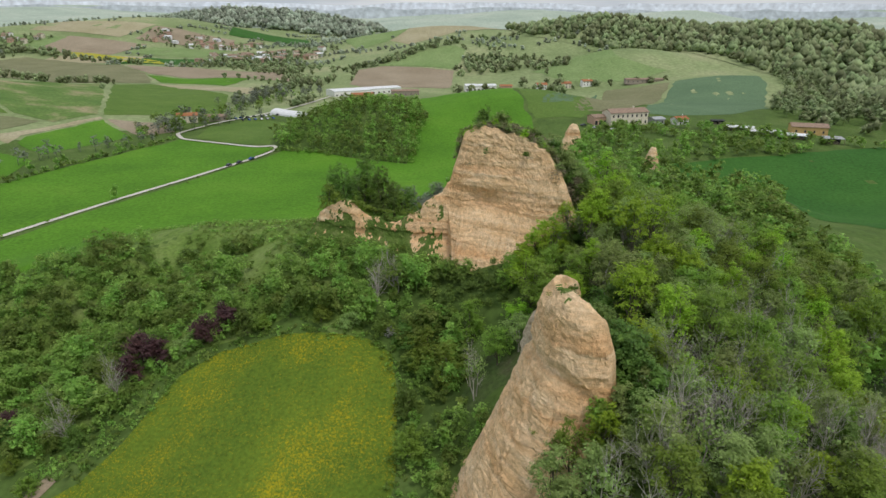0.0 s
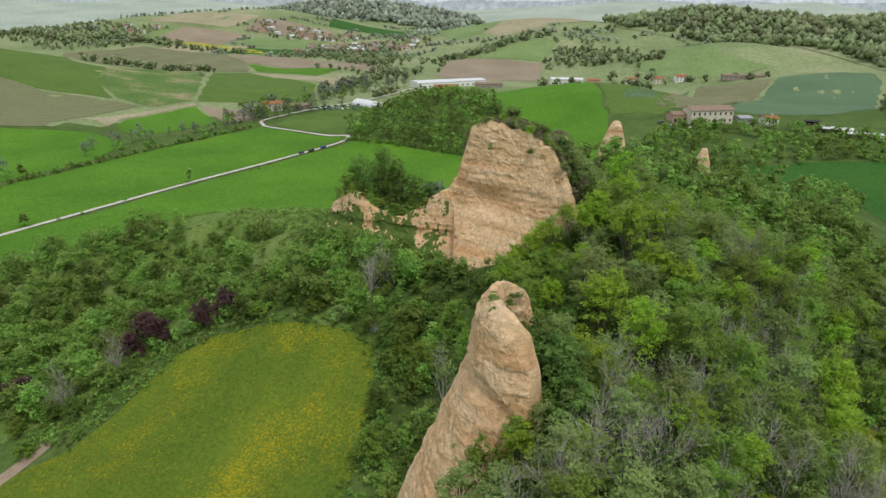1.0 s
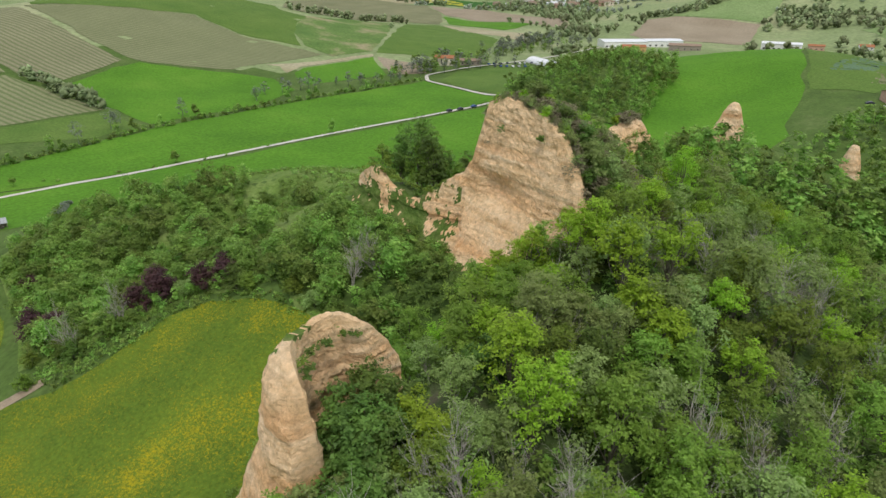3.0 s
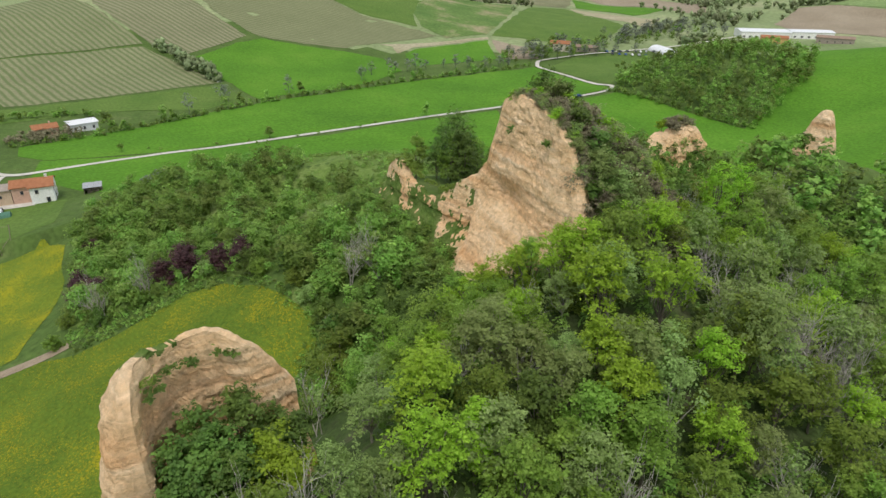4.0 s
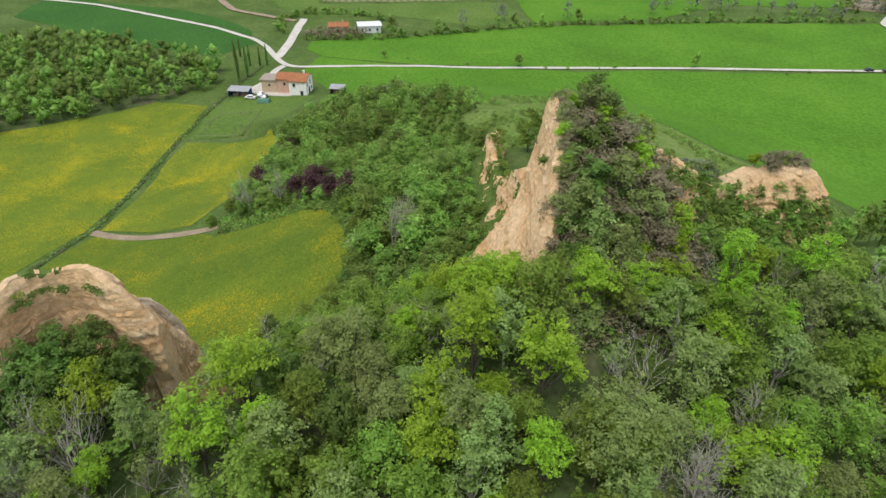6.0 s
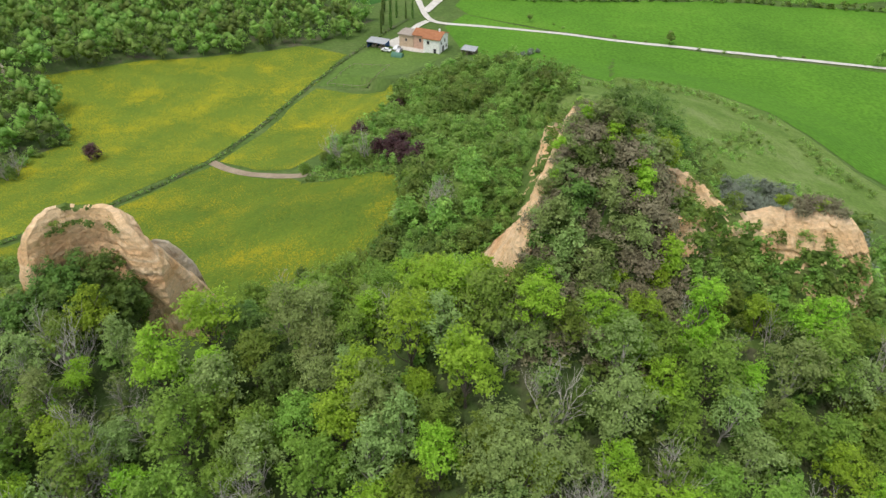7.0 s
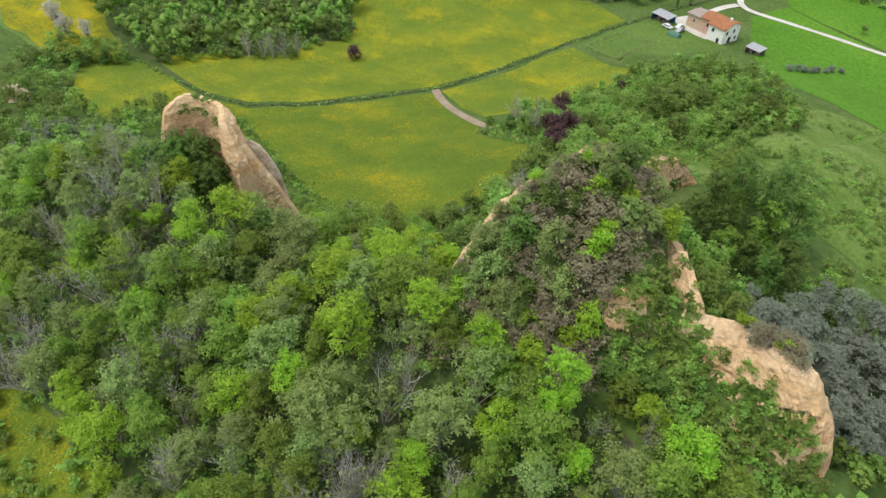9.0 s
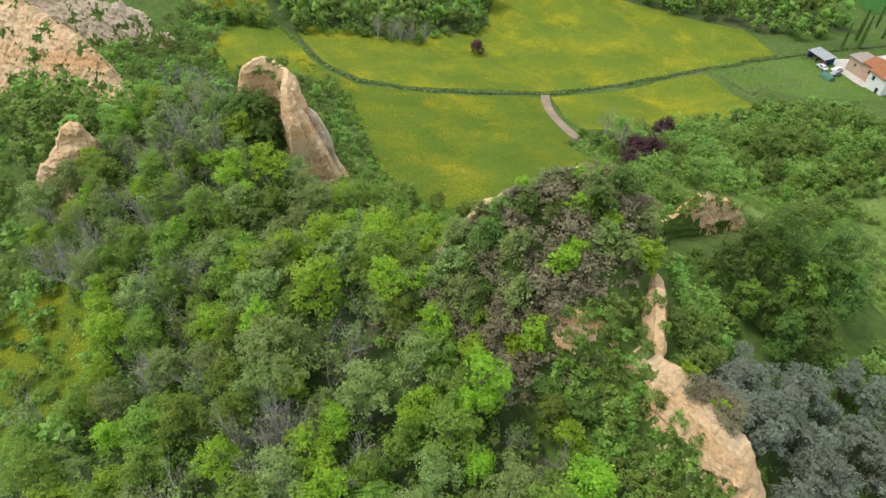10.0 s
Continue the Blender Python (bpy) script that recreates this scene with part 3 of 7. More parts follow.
# the slopes west of the stream
M_OLIVE_FIELD = material("dry_olive_field", [(0.3, (0.16, 0.17, 0.085)), (0.7, (0.23, 0.225, 0.125))], scale=0.02, fine=25, bump=0.3)
M_PATCHY = material("thin_crop", [(0.3, (0.075, 0.15, 0.035)), (0.52, (0.13, 0.205, 0.055)), (0.66, (0.30, 0.27, 0.15))], scale=0.022, fine=18, bump=0.3)
patch("vineyard", [(-445, 188), (-447, 205), (-418, 258), (-407, 292), (-356, 290), (-304, 282), (-315, 246), (-337, 174)], M_VINES, "pale brown and green rows of a young vineyard", "vineyard")
patch("vineyard", [(-760, 270), (-486, 203), (-451, 203), (-422, 260), (-411, 297), (-486, 309), (-640, 330)], M_VINES, "brown vineyard rows above a grass lane", "vineyard")
patch("vineyard", [(-600, 335), (-484, 311), (-410, 300), (-374, 298), (-384, 350), (-388, 368), (-447, 376), (-560, 402)], M_VINES_B, "pale vineyard rows on a slope", "vineyard")
patch("vineyard", [(-560, 410), (-446, 381), (-386, 376), (-352, 392), (-326, 411), (-324, 446), (-312, 508), (-333, 508), (-394, 497), (-460, 508), (-508, 458)], M_VINES_C, "wide brown field of vine rows", "vineyard")
patch("field", [(-364, 296), (-378, 349), (-379, 374), (-350, 388), (-320, 404), (-286, 411), (-250, 391), (-240, 345), (-258, 276), (-298, 286)], M_FIELD, "bright green grass hill between vineyards")
patch("field", [(-440, 183), (-332, 171), (-312, 243), (-300, 278), (-262, 272), (-260, 242), (-297, 203), (-300, 170), (-303, 150), (-360, 140), (-420, 150)], M_PASTURE, "green grass below the vineyard")
patch("field", [(-700, 700), (-620, 760), (-520, 690), (-464, 638), (-430, 641), (-374, 546), (-339, 515), (-396, 500), (-462, 511), (-508, 460), (-560, 415), (-680, 520)], M_PASTURE, "bright green sloping field above the vines")
patch("field", [(-284, 545), (-307, 466), (-321, 444), (-309, 447), (-291, 433), (-297, 458), (-280, 540)], M_STUBBLE, "bare pale sandy track between fields", "track")
patch("field", [(-278, 536), (-293, 457), (-288, 438), (-253, 408), (-229, 478), (-252, 505)], M_FIELD, "green field beside a pale track")
patch("field", [(-276, 540), (-250, 509), (-225, 482), (-205, 500), (-230, 540)], M_SOIL, "bare brown strip beside the hamlet")
patch("field", [(-434, 643), (-412, 800), (-328, 644), (-290, 552), (-303, 510), (-338, 520), (-374, 548)], M_PATCHY, "thin green field with bare sandy patches")
patch("field", [(-324, 645), (-394, 800), (-366, 836), (-227, 705), (-196, 583), (-264, 568), (-286, 553)], M_PASTURE, "green field behind the hamlet")
patch("field", [(-362, 842), (-260, 802), (-198, 785), (-212, 720), (-302, 762)], M_STUBBLE, "pale dry strip between green fields")
patch("field", [(-423, 966), (-268, 922), (-271, 835), (-362, 862)], M_FIELD, "green field below a brown field")
patch("field", [(-533, 1130), (-431, 987), (-269, 926), (-184, 876), (-260, 1013), (-408, 1112)], M_SOIL, "long bare brown field on a slope")
patch("field", [(-720, 1296), (-681, 1256), (-481, 1169), (-520, 1236), (-604, 1268), (-678, 1296)], M_YELLOW, "yellow rape field on a slope")
patch("field", [(-836, 1111), (-760, 1240), (-540, 1133), (-430, 980), (-372, 850), (-412, 832), (-470, 668), (-560, 720)], M_OLIVE_FIELD, "olive-brown field below a dark wood")
# the hills to the north
patch("field", [(-97, 1004), (-38, 1050), (13, 1074), (35, 1051), (27, 996), (15, 972)], M_PASTURE_FAR, "green field on a rounded hill")
patch("field", [(-118, 841), (-125, 990), (-93, 1000), (16, 965), (10, 838), (-92, 815)], M_SOIL, "bare brown field on a hillside")
patch("field", [(118, 907), (160, 905), (200, 1000), (226, 1010), (224, 866), (272, 818), (226, 784), (170, 802), (137, 835)], M_PASTURE_FAR, "green pasture on a hill")
patch("field", [(140, 468), (262, 752), (349, 745), (323, 662), (251, 512), (208, 472), (158, 458)], M_FIELD_TEAL, "blue-green crop field on a low rise")
patch("field", [(90, 458), (184, 750), (256, 750), (134, 468)], M_OLIVE_FIELD, "pale dry field on a low rise")
patch("field", [(66, 475), (80, 505), (150, 690), (168, 720), (94, 485)], M_FIELD_TEAL, "narrow blue-green field on a low rise")
patch("field", [(-100, 1305), (-64, 1405), (40, 1470), (150, 1440), (140, 1380), (20, 1337), (-60, 1260)], M_STUBBLE, "pale tilled field on a hill")
patch("field", [(-204, 1378), (-83, 1436), (-66, 1403), (-103, 1305), (-154, 1260)], M_PASTURE_FAR, "pale green field on a hill")

# patchwork of far farmland
r0 = np.random.default_rng(3)
far_mats = [(M_PASTURE_FAR, "green"), (M_FIELD_TEAL, "blue-green"), (M_STUBBLE, "pale dry"), (M_SOIL, "bare brown"), (M_FIELD_DARK, "dark green"), (M_STUBBLE, "straw-coloured"), (M_PASTURE_FAR, "grassy")]
for j in range(11):
    gy = 830 + 60 * j + 9 * j * j
    gs = 75 + 13 * j
    for i in range(-9, 9):
        gx = i * gs * 1.25 + r0.uniform(-20, 20)
        if abs(gx) > gy * 0.75 or r0.random() < 0.3 or gy < 1150 or (gx > -300 and gy < 1500):
            continue
        q = [(gx + gs * 0.56 * sx + r0.normal(0, gs * 0.1), gy + gs * 0.4 * sy + r0.normal(0, gs * 0.07)) for sx, sy in ((-1, -1), (1, -1), (1, 1), (-1, 1))]
        mt, word = far_mats[int(r0.integers(len(far_mats)))]
        patch("field", q, mt, word + " field in the distant farmland", lift=0.02 + 0.03 * r0.random())

ribbon("road", [(-438.7, -44.5), (-360.9, 44.7), (-318, 79), (-286, 105), (-268, 115), (-260, 120.5), (-246, 123.8), (-228, 125), (-214, 126.4), (-209.5, 130), (-208, 145), (-206, 161), (-202.5, 187), (-189, 231), (-160, 309), (-126, 389), (-108, 423), (-112, 432), (-122, 432), (-151, 451), (-187, 467), (-200, 490), (-190, 530), (-150, 610), (-120, 720)], 2.7, M_ROAD, "white gravel country road")
ribbon("road", [(-213, 126), (-209, 122), (-199, 117.4), (-188, 113), (-184, 110)], 3.0, M_ROAD, "white gravel drive to the farmhouse")
ribbon("road", [(-226, 126), (-238, 131), (-251, 136.4), (-283, 147.4), (-297, 153)], 4.0, M_ROAD, "white gravel drive to a walled yard")
ribbon("road", [(-293.3, 147.5), (-321.8, 118.2), (-353.6, 113), (-372.6, 119.1)], 4.0, M_TRACK, "pale dirt drive to a farmhouse", category="track")
ribbon("track", [(-86.1, 54.2), (-80.4, 58.8), (-75.9, 64.9), (-70.4, 73), (-65.1, 80), (-62, 85)], 2.8, M_TRACK, "brown dirt track across the meadow", category="track")
ribbon("track", [(-42, -92), (-38.2, -79), (-30.6, -68), (-30.8, -59), (-28, -47), (-26.8, -37)], 1.5, M_DRY, "faint mown path beside a flowering meadow", lift=0.14, category="track")
ribbon("ditch", [(-47, -28), (-45, -20), (-37.6, 4), (-39, 20), (-50, 30.6), (-61, 38.8), (-77, 47.8), (-86, 54), (-108.5, 62.5), (-144, 77.9), (-171, 91.4), (-200.1, 107), (-215.6, 117.3)], 1.7, M_UNDER, "narrow weedy ditch between meadows", lift=0.14, category="ditch")

patch("wood_floor", [(0, 84), (12, 101), (22, 108), (27, 118), (25, 130), (30, 140), (35, 152), (33, 165), (26, 178), (40, 178), (80, 190), (104, 194), (98, 150), (86, 110), (72, 84), (60, 74), (60, 55), (52, 30), (48, 5), (34, -14), (28, 10), (24, 30), (21, 48), (21, 60), (17, 68), (20, 79), (8, 86)], M_UNDER, "dark leaf litter and undergrowth of the wood", "ground", lift=0.06)
patch("wood_floor", [(-158.6, 28.1), (-168.9, 15.7), (-144, -9.2), (-107.3, 16.2), (-86.1, 29.3), (-79.3, 7.4), (-72.6, -4.3), (-60, -12), (-44, -16), (-60, -120), (-220, -160), (-314.2, -23.8), (-251.9, 69.6), (-215.6, 100.8), (-185.5, 80)], M_UNDER, "dark undergrowth of the valley wood", "ground", lift=0.06)
patch("wood_floor", [(-14, 100), (-28, 110), (-44, 106), (-58, 96), (-72.6, 86), (-95.5, 100.4), (-121, 111.1), (-131.6, 127.7), (-104.8, 147.8), (-66.1, 152.1), (-52, 126), (-30, 126), (-14, 122)], M_DRY, "grassy floor of the spur thicket", "ground", lift=0.06)

patch("grass_bank", [(-32, 128), (-46, 120), (-56, 128), (-66.1, 150.1), (-104.6, 153.9), (-117, 172.4), (-114, 206.3), (-90.5, 222.4), (-45, 228), (-24, 215), (-26, 180), (-32, 160), (-28, 146)], M_DRY, "grassy bank of tall seeding grass", "ground", lift=0.07)

# Uses the far ground's colour, which is lightened for haze.
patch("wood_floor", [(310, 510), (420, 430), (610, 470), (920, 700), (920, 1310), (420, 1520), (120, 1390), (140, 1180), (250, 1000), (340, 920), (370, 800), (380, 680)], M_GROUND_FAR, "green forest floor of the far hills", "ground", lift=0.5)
patch("yard", [(-173, 121), (-178.5, 129.4), (-191, 128.6), (-197.3, 116.2), (-184.8, 104.8), (-178.6, 110)], M_ROAD, "pale gravel yard round the farmhouse", "yard", lift=0.12)
patch("meadow", [(56, 60), (66, 56), (78, 64), (77, 84), (64, 90), (57, 80)], M_MEADOW, "small overgrown glade with yellow flowers", "meadow", lift=0.14)
patch("paddock", [(-116, 436), (-150, 456), (-180, 474), (-186, 520), (-156, 566), (-116, 530), (-118, 450)], M_PASTURE, "green paddock beside the car park", "paddock")
patch("field", [(62, 440), (92, 436), (108, 470), (116, 560), (66, 610), (60, 560)], M_PASTURE, "green pasture behind the villa")


# ---- the sand cliffs ----
def hash3(i, j, k, seed):
    v = np.sin(i * 127.1 + j * 311.7 + k * 74.7 + seed * 53.3) * 43758.5453
    return (v - np.floor(v)) * 2 - 1


def vn3(x, y, z, seed=0):
    """Smooth value noise in space, about -1 to 1, vectorised."""
    xi, yi, zi = np.floor(x), np.floor(y), np.floor(z)
    fx, fy, fz = [q * q * (3 - 2 * q) for q in (x - xi, y - yi, z - zi)]
    out = 0.0
    for di in (0, 1):
        for dj in (0, 1):
            for dk in (0, 1):
                w = (fx if di else 1 - fx) * (fy if dj else 1 - fy) * (fz if dk else 1 - fz)
                out = out + w * hash3(xi + di, yi + dj, zi + dk, seed)
    return out


def crumble(x, y, z, seed=0, octaves=4):
    v, a = 0.0, 0.5
    for o in range(octaves):
        v = v + a * vn3(x * 2.1 ** o, y * 2.1 ** o, z * 2.1 ** o, seed + o)
        a *= 0.55
    return v


def shards(x, y, z, seed=0):
    """Broken blocks: the gap between the two nearest of strewn seeds, and a number for each block."""
    xi, yi, zi = np.floor(x), np.floor(y), np.floor(z)
    f1, f2, own = np.full(x.shape, 9.0), np.full(x.shape, 9.0), np.zeros(x.shape)
    for di in (-1, 0, 1):
        for dj in (-1, 0, 1):
            for dk in (-1, 0, 1):
                a, b, c = xi + di, yi + dj, zi + dk
                px, py, pz = [q + 0.5 + 0.45 * hash3(a, b, c, seed + m) for m, q in enumerate((a, b, c))]
                d = np.sqrt((px - x) ** 2 + (py - y) ** 2 + (pz - z) ** 2)
                near = d < f1
                f2 = np.where(near, f1, np.minimum(f2, d))
                own = np.where(near, hash3(a, b, c, seed + 7), own)
                f1 = np.where(near, d, f1)
    return f2 - f1, own


def bluff(name, crest, front, back, label, mat, step=0.45, flute=0.5, ragged=0.8, depth=30.0, cap=0.5, neck=0.0, over=0.0, beds=14.0, talus=None, turf=None, rear_turf=None, bowl=None):
    """A wall of eroded sand: a crest line in space, and how far each side stands out at a depth below it (right of the run is the front)."""
    line = []
    for a, b in zip(crest, crest[1:]):
        a, b = Vector(a), Vector(b)
        k = max(1, int((b - a).length / step))
        line += [tuple(a.lerp(b, i / k)) for i in range(k)]
    line = np.array(line + [tuple(crest[-1])])
    for _ in range(4):
        line[1:-1] = (line[:-2] + 2 * line[1:-1] + line[2:]) / 4
    n = len(line)
    run = np.concatenate([line[1:], line[-1:]]) - np.concatenate([line[:1], line[:-1]])
    run = run[:, :2] / (np.linalg.norm(run[:, :2], axis=1)[:, None] + 1e-9)
    out = np.stack([run[:, 1], -run[:, 0]], 1)
    drops = [depth * (i / int(depth / step)) for i in range(int(depth / step), 0, -1)]
    side = np.array([1.0] * (len(drops) + 1) + [-1.0] * (len(drops) + 1))
    q = np.array(drops + [0.0, 0.0] + drops[::-1])
    k = len(q)
    ends_in = np.minimum(1.0, np.minimum(np.arange(n), n - 1 - np.arange(n)) * step / 2.5)
    w = np.tile(np.array([front(d) if sd > 0 else back(d) for sd, d in zip(side, q)]), (n, 1))
    if talus is not None:
        for i in range(n):
            w[i, side > 0] = [steep(0.2, 0.72, 0.2, max(1.5, line[i, 2] - talus(line[i, 0])))(d) for d in q[side > 0]]
    w = w + (cap * (0.4 + 0.6 * ends_in))[:, None]
    bx = line[:, None, 0] + out[:, None, 0] * side * w
    by = line[:, None, 1] + out[:, None, 1] * side * w
    Q = np.tile(q, (n, 1))
    bz = line[:, None, 2] - Q
    S = np.tile((np.arange(n) * step)[:, None], (1, k)) + side * 57.0
    grow = np.minimum(1.0, 0.15 + Q / 1.1)
    low = ss(beds - 2, beds + 3, Q)
    # level beds of unlike hardness, thin ledges, upright rills, broken blocks, crumbs
    bend = bz + 0.5 * vn3(bx * 0.09, by * 0.09, bz * 0.1, 4) + 0.16 * vn3(bx * 0.5, by * 0.5, bz * 0.5, 5)
    tier = bend / 1.7
    f = tier - np.floor(tier)
    thick = hash3(np.floor(tier), 0 * tier, 0 * tier, 6) * (1 - ss(0.82, 1, f)) + hash3(np.floor(tier) + 1, 0 * tier, 0 * tier, 6) * ss(0.82, 1, f)
    thin = vn3(bx * 0.05, by * 0.05, bend * 2.6, 8)
    thin = np.sign(thin) * np.abs(thin) ** 0.6
    wander = S + 0.9 * vn3(S * 0.25, Q * 0.16, side + 0 * Q, 9)
    rill = 1 - np.abs(vn3(wander * 0.62, Q * 0.05, side + 0 * Q, 11)) * 2.0
    rill2 = 1 - np.abs(vn3(wander * 1.7, Q * 0.12, side + 0 * Q, 12)) * 2.0
    lump = vn3(bx * 0.15, by * 0.15, bz * 0.15, 2)
    warp = 0.35 * vn3(bx * 0.9, by * 0.9, bz * 0.9, 15)
    gap, own = shards(bx * 0.46 + warp, by * 0.46 + warp, bz * 0.34 + warp, 20)
    gap2, own2 = shards(bx * 1.25 + warp, by * 1.25, bz * 1.25, 31)
    crumbs = crumble(bx * 0.9, by * 0.9, bz * 1.3, 40, 4)
    push = 0.55 * lump + 0.38 * thick * (1 - 0.7 * low) + 0.2 * thin * (1 - 0.6 * low) - (0.15 + 0.55 * low) * np.maximum(0, rill) ** 2 - (0.1 + 0.3 * low) * np.maximum(0, rill2) ** 2 \
        + 0.24 * own + 0.16 * np.minimum(1, gap * 3.5) + 0.1 * own2 + 0.1 * np.minimum(1, gap2 * 3) + 0.65 * crumbs - 0.15
    push = flute * grow * push
    if neck:
        push = push - over * np.exp(-((Q - neck) / 1.1) ** 2) * (Q > neck - 1.2)
    if bowl is not None:
        push = push - np.where(side > 0, bowl(bx, bz), 0)
    rag = ragged * (0.5 * vn3(line[:, 0] * 0.4, line[:, 1] * 0.4, line[:, 2] * 0.1, 51) + 0.4 * vn3(line[:, 0] * 1.1, line[:, 1] * 1.1, line[:, 2] * 0.2, 52) + 0.25 * vn3(line[:, 0] * 2.6, line[:, 1] * 2.6, line[:, 2] * 0.2, 53))
    vx, vy = bx + out[:, None, 0] * side * push, by + out[:, None, 1] * side * push
    vz = bz + rag[:, None] * np.maximum(0, 1 - Q / 3) + 0.12 * vn3(vx * 1.6, vy * 1.6, bz * 1.6, 54)
    pts = np.stack([vx.ravel(), vy.ravel(), vz.ravel()], 1)
    faces = grid_faces(k, n)
    ends = []
    for row in (0, n - 1):
        o = row * k
        for c in range(k // 2 - 1):
            ends.append((o + c, o + c + 1, o + k - 2 - c, o + k - 1 - c) if row else (o + k - 1 - c, o + k - 2 - c, o + c + 1, o + c))
    top = new(name)
    tagged(top, label, "cliff")
    col = np.tile(np.arange(k - 1), n - 1)
    ends = np.array(ends)
    for piece, fq in (("face", np.concatenate([faces[col <= k // 2 - 1][:, ::-1], ends])), ("rear_face", faces[col > k // 2 - 1][:, ::-1])):
        used, back_to = np.unique(fq, return_inverse=True)
        fq = back_to.reshape(fq.shape)
        grass = None
        if turf is not None:
            x, y, z = pts[used][fq].mean(1).T
            base = (rear_turf if rear_turf is not None and piece == "rear_face" else turf)(x, y, z)
            grass = ((base > 0.12) & (base + 0.55 * vn3(x * 0.35, y * 0.35, z * 0.35, 61) + 0.4 * vn3(x * 1.2, y * 1.2, z * 0.9, 62) + 0.3 * vn3(x * 3, y * 3, z * 3, 63) > 0.5)).astype(int)
        if grass is not None and piece == "face":
            grass[-len(ends):] = 0
        new(piece, mesh_np(piece, pts[used], fq, [mat, M_TURF], smooth=False, mat_index=grass)).parent = top
    return top


def steep(a, b, c, turn=10.0):
    """Stand-out at a depth: slope a down to turn, then slope b, plus c at the very top."""
    return lambda q: c * min(1, q / 1.5) + a * min(q, turn) + b * max(0, q - turn)


bluff("sand_pinnacle", [(18.9, 60.8, 40), (18.4, 61.0, 44.0), (17.4, 61.4, 47.0), (15.8, 62.3, 48.7), (14.3, 63.6, 49.6), (13.3, 66, 49.4), (13.2, 69.3, 49.1), (14.3, 71, 48.9), (15.7, 71.9, 48.5), (16.6, 73.6, 46.4), (17.3, 75.6, 43)],
      steep(0.06, 0.3, 0.2, 10), steep(0.2, 0.39, 0.8, 8.5), "tall curved pinnacle of bare ochre sand with grassy crest", M_CLIFF, turf=lambda x, y, z: 0.5 * ss(48.4, 49.4, z) * ss(15, 13.6, x) * ss(72, 69, y), step=0.2, depth=36, flute=0.42, cap=0.4, ragged=0.55, neck=8.2, over=0.55, beds=9)
bluff("sand_buttress", [(15.6, 72.5, 47.8), (14.4, 74.6, 43.6), (13.2, 77, 38.2), (12.0, 79.4, 32.2), (11, 81.4, 26)],
      steep(0.16, 0.36, 0.3, 8), steep(0.25, 0.45, 0.4, 8), "sloping buttress of bare ochre sand under the pinnacle", M_CLIFF, step=0.24, depth=20, flute=0.42, beds=3)
bluff("clay_fin", [(12.9, 72.4, 40), (12.6, 73, 43), (12.2, 74.4, 43), (11.5, 76, 41), (11.1, 77.2, 38), (10.8, 78, 33)],
      steep(0.1, 0.3, 0.1, 5), steep(0.1, 0.36, 0.1, 5), "fin of grey and pale clay against the pinnacle", M_CLIFF_PALE, step=0.3, depth=18, flute=0.45, ragged=0.9, cap=0.25)
bluff("sand_cliff", [(-29.5, 138.8, 32), (-26, 135.8, 37), (-22, 133, 40), (-20, 131.8, 41), (-17.5, 130.8, 39.6), (-15, 130, 37.6), (-12, 129, 37), (-9, 128.2, 37.4), (-6.5, 127.8, 39), (-4.4, 127.6, 40.6), (-2, 127.6, 42.2), (0.2, 127.8, 43.6), (1.6, 128, 46),
                           (3, 128, 51), (4.4, 127.9, 55.4), (6.2, 127.4, 56.8), (10, 125.6, 57.2), (15, 122.8, 56), (19.2, 120, 53.8), (22, 118.2, 49.6), (24, 116, 44.5), (25, 114.4, 40)],
            steep(0.2, 0.72, 0.2, 15), steep(0.25, 0.3, 0.3, 10), "great ochre sand cliff with a shrubby top and low shoulder", M_CLIFF, step=0.33, depth=32, flute=0.4, ragged=0.9, beds=15, talus=lambda x: 41 if x > 1 else 34.5, bowl=lambda x, z: 1.5 * np.exp(-((x - 8.5) / 3.6) ** 2 - ((z - 43.2) / 2.0) ** 2) - 0.5 * np.exp(-((x - 8.5) / 4) ** 2 - ((z - 40) / 1.2) ** 2),
            turf=lambda x, y, z: 0.36 * (ss(2.5, -3.5, x)) + 0.4 * ss(37.5, 35, z) * ss(-2, -6, x) + 0.5 * (ss(34, 29, z)) + 0.22 * (ss(39.6, 41, z)) * (ss(-15, -18, x)), rear_turf=lambda x, y, z: 0.3 + 1.1 * ss(4, 1, x) * ss(-20, -15, x))
bluff("sand_cliff", [(8.6, 138.6, 48.6), (10, 139.9, 49.6), (12, 141.2, 49.4), (14.4, 143, 48), (17, 144.8, 46.6), (18.8, 146.2, 46.8)],
      steep(0.1, 0.5, 0.2, 5), steep(0.1, 0.3, 0.1, 10), "orange sand wall at the back of the great cliff", M_CLIFF, step=0.3, depth=14, flute=0.5, beds=4)
SAND_SPUR = bluff("sand_spur", [(24.2, 131.4, 46), (22.6, 134, 48.8), (21.4, 136.6, 49.2), (19.7, 140.2, 48.7), (19.3, 143, 47.5), (19.6, 146, 48.3), (20.5, 149, 49.3), (21.6, 152.3, 49.7), (22.6, 155.6, 49.6), (23, 158.4, 47.6), (22.6, 161, 43.5), (22, 163.4, 36)],
      steep(0.42, 0.8, 0.3, 6), steep(0.12, 0.35, 0.1, 14), "narrow ochre sand spur with bushes on its tip", M_CLIFF, turf=lambda x, y, z: 0.62 * ss(147.4, 145.2, y) * ss(49.0, 48.0, z) + 0.6 * ss(46.6, 44.6, z) * ss(159.5, 156, y), step=0.28, depth=22, flute=0.7, ragged=0.9, cap=0.7, beds=9)
